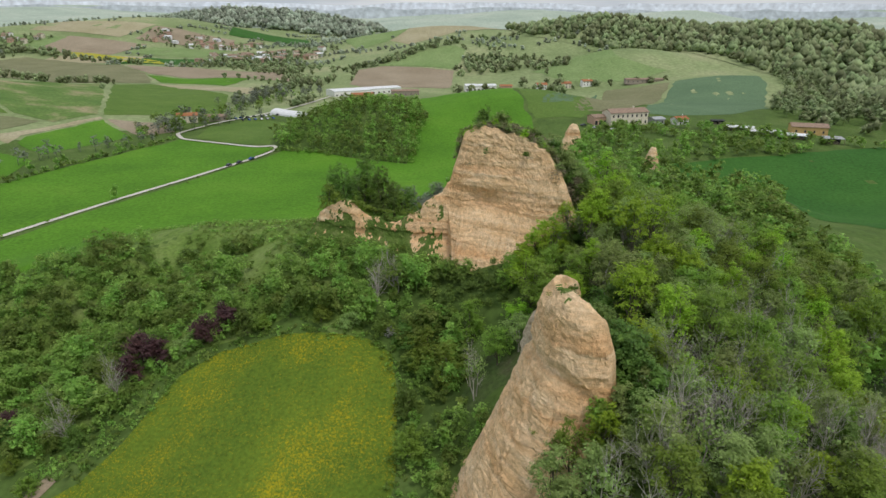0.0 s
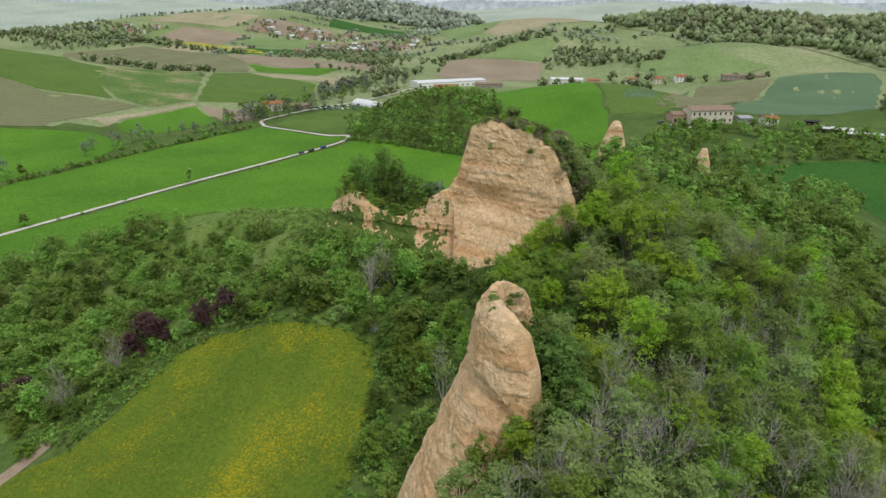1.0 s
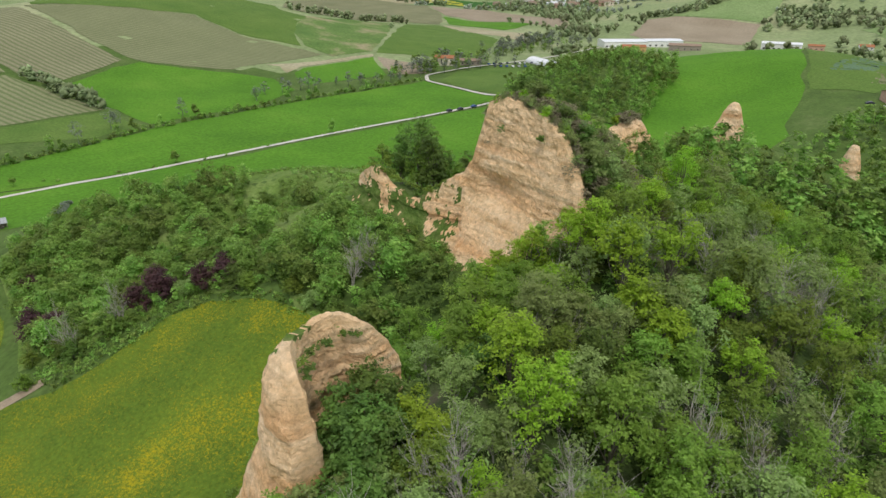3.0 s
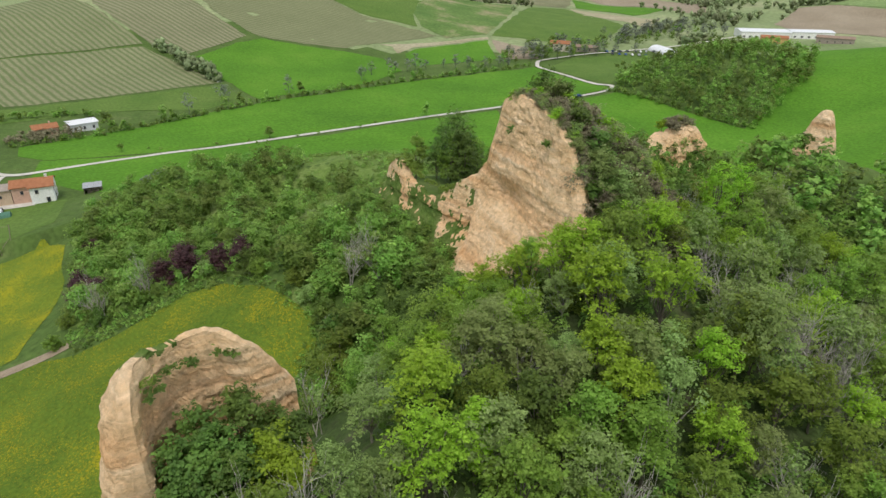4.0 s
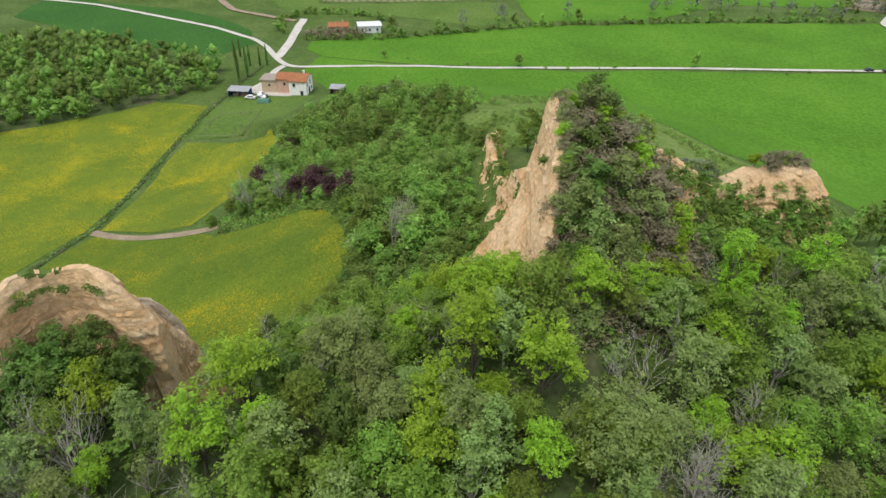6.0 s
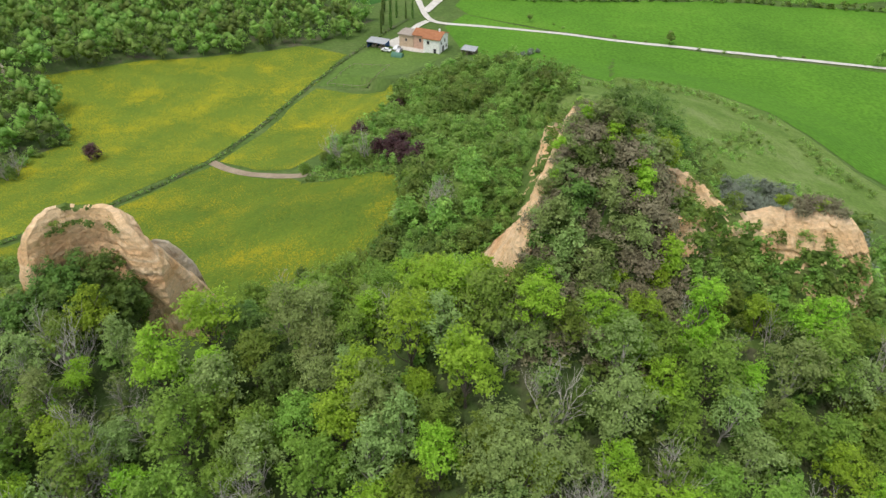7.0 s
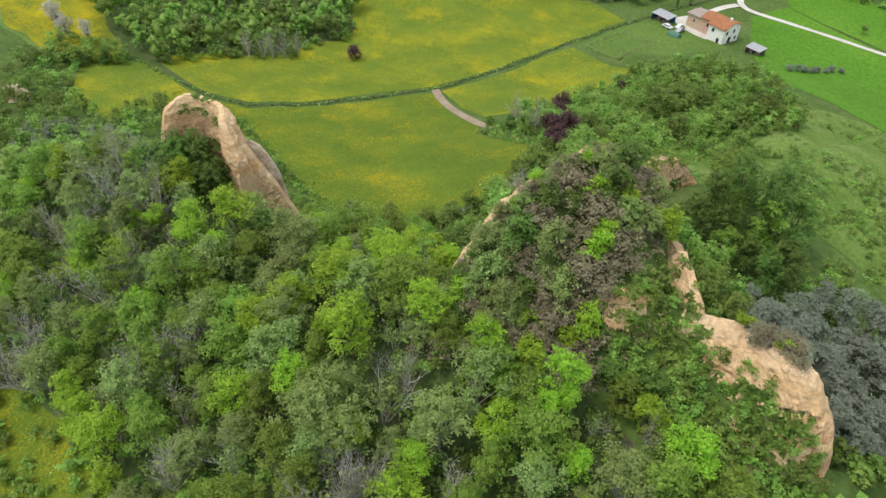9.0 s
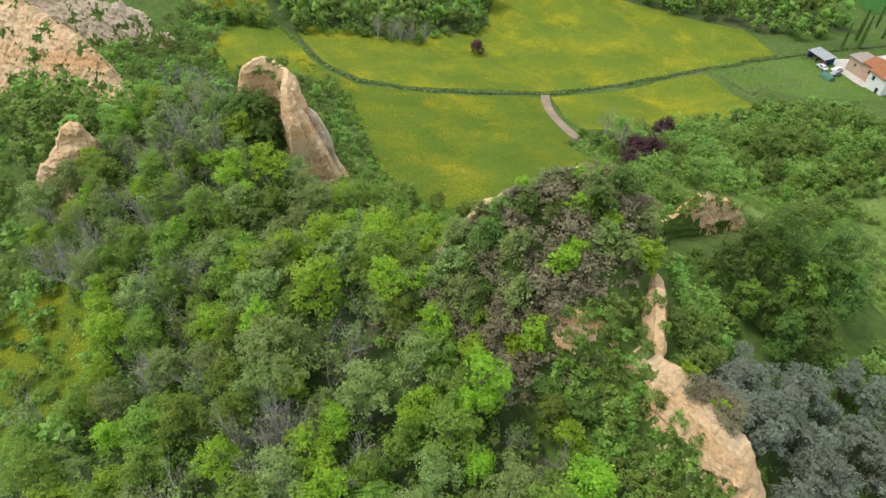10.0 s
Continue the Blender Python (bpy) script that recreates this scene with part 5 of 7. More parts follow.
top_spots = [(21.2, 152.2), (20.2, 149.6), (21.4, 153.6), (22.0, 155), (21.0, 151), (20.8, 154)]
for (ob, _), (x, y) in zip(TIP_KINDS * 1, top_spots):
    ob.matrix_basis = pose(x, y, 49.4)
for i, (x, y) in enumerate(top_spots[2:]):
    copy_thing(TIP_KINDS[0 if i else 1][0], pose(x, y, 49.2, 0, 0, i * 77))
rs = np.random.default_rng(83)
P_SPUR_BACK = [(17, 137.5), (26, 136), (32, 150), (33, 163), (26, 163), (25.6, 157), (23.6, 150), (21.3, 146), (16.6, 142.6), (13.4, 139.6)]
grove("scrub", "dark green scrub on the flank of the sand spur", darts(P_SPUR_BACK, 1.3, 3000, r3), r3, M_WOODS, 170, 0.18, 1.4, 2.2, 6, low=0.0, stem=False, category="shrubs", on=SAND_SPUR)
P_SPUR_FOOT = [(23.5, 145.5), (24.6, 149), (25.2, 153), (26.2, 157.6), (25.6, 161), (29, 161), (29, 150), (26, 144)]
grove("scrub", "green bushes climbing the face of the sand spur", darts(P_SPUR_FOOT, 1.5, 900, rs), rs, M_WOODS, 210, 0.17, 1.3, 2.0, 7, low=0.0, stem=False, category="shrubs", on=SAND_SPUR)
grove("scrub", "grassy tussocks on the neck of the sand spur", darts([(18.6, 139), (21, 137), (24, 141), (24.6, 146), (21.4, 146.4), (20.4, 143)], 0.9, 900, rs), rs, M_LEAF, 60, 0.13, 0.8, 0.7, 5, low=0.0, stem=False, category="grass", on=SAND_SPUR)
# shrubs in the hollow of the pinnacle
HOLLOW = [shrub_kind("dark green bushy tree in the hollow of the pinnacle", M_LEAF_DARK, 2200, 0.15, 2.3, 7.0, 13, 3), shrub_kind("green bushy tree in the hollow of the pinnacle", M_LEAF, 1800, 0.15, 1.9, 6.2, 11, 0.7)]
for sx, sy, st, sr in ((17.1, 66.2, 47.4, 2.4), (18.2, 69.4, 47.2, 2.7), (20.4, 66.6, 46.2, 2.9), (20.4, 71.6, 44, 2.3), (18.8, 63.6, 44.8, 2.2)):
    tall = tree_thing("tree", "dense dark green tree in the hollow of the pinnacle", "tree", r3, M_LEAF_DARK, 2100, 0.18, sr, st - float(H(sx, sy)), 16, low=0.25)
    tall.matrix_basis = pose(sx, sy, float(H(sx, sy)) - 0.2)
place(HOLLOW, [(17.3, 66.6), (17.6, 69.6), (19.6, 68), (20.2, 71.4), (19.8, 64.4), (22, 66)], r3, "trees in the hollow", size=(1.3, 1.55))
# wood behind the spur: grey willows and tall dark trees
GREY = [(tree_thing("willow_tree", "grey-green willow below the sand spur", "tree", r3, M_LEAF_GREY, 1700, 0.17, 2.9, 7.5, 13, low=0.15, bark=M_BARK_PALE), 1), (tree_thing("willow_tree", "silvery grey leafy tree below the sand spur", "tree", r3, M_LEAF_GREY, 1500, 0.17, 2.5, 8.5, 12, low=0.15), 1)]
place(GREY, darts([(14, 149.5), (17, 165), (8, 178), (-12, 172), (-12, 164), (-3, 156), (6, 150)], 3.1, 900, r3), r3, "willows below the sand spur")
DARK = [(tree_thing("tree", "tall dark green tree behind the low sand wall", "tree", r3, M_LEAF_DARK, 2300, 0.18, 3.0, 9.5, 14, low=0.08), 2), (tree_thing("tree", "tall leafy green tree behind the low sand wall", "tree", r3, M_LEAF, 2100, 0.18, 2.7, 8.5, 13, low=0.1), 1)]
place(DARK, darts([(-13, 141), (-8, 147), (-8, 153), (-16, 158), (-26, 156), (-28, 146), (-25, 141.5)], 4.2, 700, r3), r3, "dark trees behind the low sand wall", size=(0.8, 1.3))
back = darts([(18, 165), (8, 178), (-10, 174), (-12, 186), (10, 200), (34, 195), (28, 180)], 3.6, 900, r3)
grove("woods", "mixed trees at the foot of the north spur", back, r3, M_WOODS, 260, 0.36, 2.6, 6.5, 9)
# dark purple shrubs, bushes along the meadow
for i in range(56):
    u = (i + r3.random()) / 56
    for (ua, pa), (ub, pb) in zip(CREST, CREST[1:]):
        if ua <= u <= ub:
            w = (u - ua) / (ub - ua)
            x, y, z = [pa[j] * (1 - w) + pb[j] * w for j in range(3)]
    ob = CREST_KINDS[i] if i < 3 else copy_thing(CREST_KINDS[int(r3.choice(3, p=(0.6, 0.26, 0.14)))], Matrix())
    s = r3.uniform(0.6, 1.0)
    ob.matrix_basis = pose(x + r3.uniform(0.0, 0.8), y + r3.uniform(0.1, 1.9), z - 0.55, r3.normal(0, 5), r3.normal(0, 5), r3.uniform(0, 360)) @ Matrix.Diagonal((s, s, s, 1))
    tagged(ob, group="shrubs on the great cliff")
FLANK_KINDS = [shrub_kind("olive shrub on the flank of the great cliff", M_LEAF_OLIVE, 900, 0.155, 2.1, 3.8, 10, 2), shrub_kind("dark green shrub on the flank of the great cliff", M_LEAF_DARK, 850, 0.155, 1.9, 3.4, 9, 2)]
place(FLANK_KINDS, darts([(20.5, 122), (23.4, 118.6), (22.5, 115.6), (18, 114.5), (19, 110), (31, 109), (33, 118), (29, 126)], 1.75, 1200, r3), r3, "shrubs on the flank of the great cliff", size=(0.8, 1.2))
OLIVES = [shrub_kind("small rounded grey-green olive tree in a row", M_LEAF_GREY, 700, 0.17, 1.5, 2.6, 8, 1)]
place(OLIVES, [(-157 - 2.6 * i, 151.5 + 2.3 * i) for i in range(8)], r3, "row of olive trees", size=(0.8, 1.1))
RED = [shrub_kind("dark purple-leaved shrub beside the meadow", M_LEAF_RED, 1700, 0.16, 2.7, 4.6, 12, 1)]
place(RED, [(-55.5, 101.5), (-52, 104), (-55, 106), (-43, 107.5), (-41, 110), (-77, 97.1), (-90.3, 22.1), (-83.8, 96.2), (-101.4, 108.7)], r3, "purple shrubs", size=(1.05, 1.4))
EDGE = [shrub_kind("rounded green shrub at the meadow edge", M_LEAF, 1500, 0.15, 2.1, 4.0, 10, 2), shrub_kind("dark green bush at the meadow edge", M_LEAF_DARK, 1400, 0.15, 2.0, 3.6, 10, 2), shrub_kind("olive bush at the meadow edge", M_LEAF_OLIVE, 1300, 0.15, 2.0, 3.4, 9, 1.2)]
place(EDGE, [(-64.1, 82.5), (-60, 90), (-70.4, 88), (-66.2, 93), (-60, 98), (-47, 107), (-36, 108), (-33, 108), (-28, 109.5), (-22, 107), (-16, 105), (-5, 96), (-5, 88), (-4.5, 80), (-74.8, 93.1), (-81.5, 98.2), (-6, 101), (-3, 96), (-14, 106), (-20, 111), (-28, -37), (-30, -34), (-32.5, -31), (-35, -28), (-26, -40.5), (-37.5, -25.5), (-24, -43), (-33.5, -27.5), (-29, -31.5)], r3, "bushes along the meadow", size=(0.8, 1.35))
place([(tree_thing("tree", "broad bright green tree below the great cliff", "tree", r3, M_LEAF, 2600, 0.18, 3.4, 8.2, 15, low=0.05), 1)], [(-2, 98), (4.5, 100), (1, 92)], r3, "broad trees below the great cliff", size=(0.85, 1.1))
place([(tree_thing("tree", "small tree covered in white blossom", "tree", r3, M_BLOSSOM, 1300, 0.13, 2.2, 5.0, 10, low=0.1), 1)], [(-42.5, -44), (-40, -50), (-43.6, -58), (-45.5, -62)], r3, "blossoming trees", size=(1.0, 1.45))
place([(shrub_kind("small green bush dotted with white blossom", M_BLOSSOM, 420, 0.12, 1.3, 2.6, 7, 1)[0], 1)], [(-9, 103)], r3, "blossoming trees", size=(0.7, 0.9))
place([(bare_thing("bare_tree", "bare grey tree by the meadow", r3, 6, 1.9, 4, leaves=40), 1)], [(-57, 99), (-62, 92), (-12, 110), (-8, 113), (44, 62), (47, 66), (40, 70), (43, 74), (52, 118), (49, 122), (53, 125), (46, 128), (39, 73), (36, 70), (49, 119), (34, 62), (30, 60), (37, 58), (46, 80), (50, 84), (51, 118), (53, 115), (55, 120), (50, 114), (53, 64), (50, 62), (55, 67), (56, 62), (51, 67), (58, 58), (26, 66), (28, 62), (29, 67), (24.5, 55.5), (29, 58.5), (21.5, 51), (58, 97), (46, 86), (44, 88), (-73, 1.5), (-70, 0), (-77, 4.4), (-67, -3), (-80, 5)], r3, "bare trees", size=(1.1, 1.5))

# tall trees that stand out of the canopy: place, height of the top, spread
def specimen(x, y, top, mat, label, radius, leaves, lobes, size=0.17, low=0.15, r=np.random.default_rng(91)):
    z = float(H(x, y))
    ob = tree_thing("tree", label, "tree", r, mat, leaves, size, radius, top - z, lobes, low=low, thick=0.2)
    ob.matrix_basis = pose(x, y, z - 0.2)


specimen(46.3, 113, 47.2, M_LEAF_OLIVE, "broad olive-green tree crowning the wood", 5.2, 4200, 22)
specimen(34.3, 134.4, 52.2, M_LEAF_BRIGHT, "tall narrow yellow-green tree in the wood", 3.0, 3000, 18, low=0.05)
specimen(33.8, 126.5, 47, M_LEAF, "leafy green tree on the ridge", 3.2, 2600, 16)
specimen(24.6, 100.5, 43.8, M_LEAF_BRIGHT, "fresh yellow-green tree below the great cliff", 2.8, 2600, 15)
for sx, sy, st, sr in ((17.6, 112.6, 43.6, 2.3), (20.4, 110.4, 45.6, 2.6), (14.6, 108.6, 40.6, 2.4), (23, 113.6, 46.4, 2.3), (12, 105.5, 38.5, 2.6), (27, 106.5, 45, 2.8)):
    specimen(sx, sy, st, M_LEAF_BRIGHT if sr < 2.5 else M_LEAF, "bright leafy tree at the foot of the great cliff", sr, 1700, 12, low=0.0)
specimen(19.4, 108, 44.6, M_LEAF_BRIGHT, "broad fresh green tree below the great cliff", 3.3, 2600, 17, low=0.0)
specimen(14.6, 104.4, 40.6, M_LEAF_BRIGHT, "broad fresh green tree below the great cliff", 3.1, 2400, 16, low=0.0)
specimen(31.6, 83, 43.6, M_LEAF_BRIGHT, "fresh yellow-green tree on the ridge", 2.4, 2000, 13)
specimen(28.8, 77, 42.2, M_LEAF_OLIVE, "olive tree on the ridge", 2.8, 2200, 14)
specimen(27.6, 46.6, 42, M_LEAF_BRIGHT, "bright yellow-green tree near the pinnacle", 2.9, 2600, 14)
specimen(33.4, 66.4, 43.6, M_LEAF_OLIVE, "pale olive tree near the pinnacle", 3.2, 2400, 15)
specimen(38, 100, 45, M_LEAF_OLIVE, "pale olive tree on the ridge", 3.8, 2800, 18)
for sx, sy, st, sr, sm in ((29.4, 140.4, 45.2, 2.3, M_LEAF), (27, 142.4, 45, 1.9, M_LEAF_DARK), (31, 143.6, 44.4, 2.3, M_LEAF_BRIGHT), (28.4, 138.6, 45.4, 2.0, M_LEAF_DARK), (30.6, 147, 43.6, 2.2, M_LEAF)):
    specimen(sx, sy, st, sm, "leafy bushy tree on the flank of the sand spur", sr, 1500, 11, low=0.0)
specimen(42.5, 152, 40, M_LEAF, "leafy green tree on the far ridge", 4.0, 2800, 18)
for sx, sy, st, sr in ((13.5, 57.4, 39.8, 2.0), (16.2, 58, 40.6, 2.0), (10.6, 60.6, 36.5, 2.0), (19, 58.6, 43, 2.2), (22, 60.2, 43.5, 2.3), (17.2, 57.6, 41.4, 1.9), (20.8, 57, 42.4, 2.3), (11.5, 55, 37.4, 2.2), (15, 54.5, 38.4, 2.3), (19, 54.5, 39, 2.4), (22.6, 63.6, 42.5, 2.2)):
    specimen(sx, sy, st, M_LEAF_OLIVE if sr > 2.1 else M_LEAF, "small leafy tree at the foot of the pinnacle", sr, 1300, 11, low=0.0)
specimen(10.8, 138, 54.6, M_LEAF_BRIGHT, "yellow-green tree behind the great cliff", 2.2, 2000, 13)

# grass along the crests
r4 = np.random.default_rng(41)


def tufts(name, label, pts, r, n, reach, size, mat, lift=0.1):
    out = []
    for k in range(n):
        i = r.integers(len(pts) - 1)
        u = r.random()
        p = np.array(pts[i]) * (1 - u) + np.array(pts[i + 1]) * u + r.normal(0, 1, 3) * (reach, reach, 0.05)
        c = p + r.normal(0, 0.22, (26, 3)) * (1, 1, 0.6) + (0, 0, lift)
        out.append(leaf_quads(c, np.tile((0, 0, 0.8), (26, 1)), size, r))
    v, f = join(out)
    return tagged(new(name, mesh_np(name, v, f, mat)), label, "grass", kind="stuff")


tufts("grass_tufts", "grass tufts along the crest of the pinnacle", [(15.4, 63.6, 48.3), (13, 66.5, 48.2), (13.1, 69.5, 48.4), (14.2, 71.4, 48)], r4, 26, 0.3, 0.12, M_LEAF, lift=-0.05)
tufts("grass_tufts", "dark tufts hanging over the edge of the pinnacle", [(16.3, 63.6, 47.2), (14.6, 65.6, 47.7), (14.9, 69, 47.8), (16, 71.2, 47.3)], r4, 12, 0.2, 0.2, M_LEAF_DARK)
tufts("grass_tufts", "grass along the low sand wall", [(-27, 137, 37), (-20, 132.4, 41), (-16, 131, 39.4), (-8, 128.4, 38.8), (-3, 128, 41)], r4, 70, 0.6, 0.2, M_LEAF)
tufts("grass_tufts", "dark tufts rooted in the face of the great cliff", [(15.7, 120.2, 53.4), (15.8, 120.2, 52.9)], r4, 8, 0.22, 0.2, M_LEAF_DARK)
tufts("grass_tufts", "dark tufts rooted in the face of the great cliff", [(8.2, 123.2, 53.6), (8.4, 123, 52.6)], r4, 5, 0.15, 0.16, M_LEAF_DARK)
tufts("grass_tufts", "dry grass along the top of the great cliff", [(5.2, 128.6, 56), (10, 126.4, 57.2), (15, 123.6, 56), (19.4, 121, 53.6)], r4, 60, 0.4, 0.2, M_LEAF_BROWN)

# hedges and trees of the valley
def strung(pts, gap, r, wide=1.2):
    out = []
    for (ax, ay), (bx, by) in zip(pts, pts[1:]):
        n = max(1, int(math.hypot(bx - ax, by - ay) / gap))
        out += [(ax + (bx - ax) * (i + r.random()) / n + r.normal(0, wide), ay + (by - ay) * (i + r.random()) / n + r.normal(0, wide)) for i in range(n)]
    return out


hedge = strung([(-253.2, 143.8), (-252.5, 204.2), (-252, 267), (-226, 370), (-194, 470)], 2.2, r4)
grove("hedge", "long low hedge along the stream", hedge, r4, M_WOODS, 60, 0.5, 1.7, 2.8, 5, low=0.0, stem=False, category="hedge")
trees_line = strung([(-253.3, 181), (-254, 267), (-232, 360), (-204, 455)], 17, r4, 3) + [(-217, 173.6), (-191, 231), (-160, 309), (-207, 470), (-214, 462), (-218, 452), (-226, 440)]
grove("hedge_trees", "scattered trees along the stream hedge", trees_line, r4, M_WOODS, 150, 0.55, 2.4, 6.5, 7, category="trees")
grove("hedge", "hedge round the walled yard", strung([(-266, 137.7), (-272.3, 135.6), (-299.3, 141.5), (-309.4, 161.1), (-301, 190.3), (-280.5, 200.2), (-263.5, 192.5)], 2.0, r4), r4, M_WOODS, 70, 0.5, 2.0, 3.2, 5, low=0.0, stem=False, category="hedge")
grove("thicket", "bare brown thicket beside the yard", darts([(-259.2, 143.7), (-269.9, 151.6), (-273.3, 166.3), (-261.4, 179), (-252.4, 161.6)], 2.4, 300, r4), r4, M_LEAF_BROWN, 90, 0.4, 1.8, 3.5, 6, low=0.0, category="thicket")
P_VALLEY_WOOD = [(-166.9, 21.9), (-168.9, 15.7), (-144, -11.3), (-109.6, 6.8), (-100.2, 8.3), (-88.5, 0.8), (-74.8, -4.4), (-62, -14), (-46, -18), (-60, -70), (-116.5, -64.9), (-143, -65.2), (-158.6, -96.4), (-241.6, -127.5), (-303.8, -23.8), (-274.8, 46.8), (-247.8, 75.8), (-215.6, 98.7), (-191.8, 92.5), (-183.5, 69.6)]
vw = darts(P_VALLEY_WOOD, 5.0, 14000, r4)
grove("woods", "dense mixed wood at the edge of the meadows", vw, r4, M_WOODS, 250, 0.41, 3.9, 9.0, 14, low=0.0, core=True)
grove("thicket", "bushes along the edge of the valley wood", strung([(-109.6, 7.5), (-100.2, 9), (-88.5, 2.4), (-78, 3), (-73, -1.6), (-62, -10.5), (-52, -16), (-46, -17)], 1.7, r4, 1.1), r4, M_WOODS, 240, 0.2, 1.7, 3.0, 8, low=0.0, stem=False, category="shrubs")
grove("woods", "bushes at the foot of the southern cliffs", darts([(-44, -16), (-30, 6), (-20, 16), (0, 22), (18, 24), (24, 2), (12, -22), (-4, -24), (-14, -40), (-40, -50)], 3.4, 3000, r4, keep=lambda x, y: clear(x, y) and not inside(P_HOLLOW_GRASS, x, y)), r4, M_WOODS, 330, 0.24, 2.2, 4.6, 9, low=0.0)
grove("woods", "trees on the slope above the southern cliffs", darts([(36, -10), (60, -20), (80, 40), (76, 66), (60, 66), (58, 40), (50, 10)], 4.2, 1500, r4, keep=clear), r4, M_WOODS, 160, 0.42, 2.7, 7, 8, low=0.0)
grove("woods", "dark wood between the fields and the villa", darts([(112, 330), (146, 374), (164, 404), (190, 362), (180, 336), (150, 330), (120, 318), (96, 290), (70, 270), (64, 330), (84, 380), (100, 395), (112, 380)], 5.5, 1500, r4), r4, M_WOODS, 130, 0.6, 3.0, 7, 8, low=0.0)
grove("woods", "wooded knoll beyond the wheat", darts([(-106, 424), (-60, 404), (-34, 394), (-17, 392), (-12, 474), (-22, 532), (-60, 540), (-104, 490), (-116, 450)], 4.5, 3500, r4), r4, M_WOODS, 190, 0.5, 3.3, 9.5, 9, low=0.0)
grove("woods", "trees about the hamlet and car park", strung([(-225, 470), (-204, 500), (-222, 560)], 4.5, r4, 4) + strung([(-200, 520), (-186, 560), (-186, 600), (-176, 660), (-150, 720)], 5, r4, 6) + strung([(-240, 520), (-226, 560), (-200, 580)], 5, r4, 5) + strung([(-118, 560), (-96, 600), (-80, 680)], 6, r4, 6), r4, M_WOODS, 130, 0.6, 3.2, 9, 8, low=0.05)
grove("trees", "grey and brown budding trees about the hamlet", strung([(-228, 486), (-216, 498), (-206, 520)], 3.2, r4, 4) + strung([(-200, 640), (-190, 700), (-182, 760)], 4, r4, 6) + strung([(-255, 369), (-238, 410), (-203, 459)], 7, r4, 3) + strung([(-222, 552), (-200, 566)], 4, r4, 3), r4, M_LEAF_GREY, 150, 0.5, 3.4, 10, 9, low=0.05, category="trees")
grove("hedge", "hedge along the foot of the wooded knoll", strung([(-112, 420), (-62, 401), (-34, 392), (-16, 390)], 1.8, r4, 1.2), r4, M_WOODS, 60, 0.45, 1.8, 3, 5, low=0.0, stem=False, category="hedge")
grove("hedge", "tall hedge along the terrace foot", strung([(100, 404), (112, 404), (150, 366), (175, 335), (197, 345)], 2.4, r4, 2), r4, M_WOODS, 90, 0.5, 2.6, 5.5, 7, low=0.0, category="hedge")
grove("woods", "leafy wood round the upper farmhouse", darts([(-368.1, 61.3), (-353.6, 90.4), (-370.3, 108.9), (-395.5, 100.7), (-410.5, 126), (-385.4, 150.8), (-401.3, 170.2), (-482.2, 150.3), (-582.4, 59.3), (-449.1, 7.4)], 7.0, 3000, r4), r4, M_WOODS, 110, 0.75, 4.2, 10, 9, low=0.0)
east = darts([(66, 84), (84, 108), (98, 150), (104, 192), (128, 240), (112, 300), (92, 288), (60, 250), (40, 215), (66, 200), (88, 196)], 5.0, 2500, r4)
grove("woods", "grey-green wood down the eastern slope", east, r4, M_WOODS, 130, 0.5, 3.0, 7, 8, low=0.05)

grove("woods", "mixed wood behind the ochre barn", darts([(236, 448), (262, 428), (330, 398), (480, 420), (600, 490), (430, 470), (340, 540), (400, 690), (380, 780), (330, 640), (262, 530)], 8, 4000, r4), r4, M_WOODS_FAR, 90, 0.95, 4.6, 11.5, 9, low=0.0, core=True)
grove("hedge", "trees along the terrace below the villa", strung([(100, 396), (120, 400), (150, 412), (176, 410), (200, 370), (230, 352), (280, 350)], 3.2, r4, 2.5), r4, M_WOODS, 90, 0.5, 2.4, 5, 7, low=0.0, category="trees")
# far woods
def ring_wood(cx, cy, rx, ry, n, r):
    a, q = r.uniform(0, 2 * math.pi, n), np.sqrt(r.random(n))
    return list(zip(cx + rx * q * np.cos(a), cy + ry * q * np.sin(a)))


r5 = np.random.default_rng(53)
fw = darts([(320, 520), (420, 440), (600, 480), (900, 700), (900, 1300), (420, 1500), (130, 1380), (150, 1180), (260, 1010), (350, 930), (380, 800), (390, 680)], 9.5, 20000, r5)
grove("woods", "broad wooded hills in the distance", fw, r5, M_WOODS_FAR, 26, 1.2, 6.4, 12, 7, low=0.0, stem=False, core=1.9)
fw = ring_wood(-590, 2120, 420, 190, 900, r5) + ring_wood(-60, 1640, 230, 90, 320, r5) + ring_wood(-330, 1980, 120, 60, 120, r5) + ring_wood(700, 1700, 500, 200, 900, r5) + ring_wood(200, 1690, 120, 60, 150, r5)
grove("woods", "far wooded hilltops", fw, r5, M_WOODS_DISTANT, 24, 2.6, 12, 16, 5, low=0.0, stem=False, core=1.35)
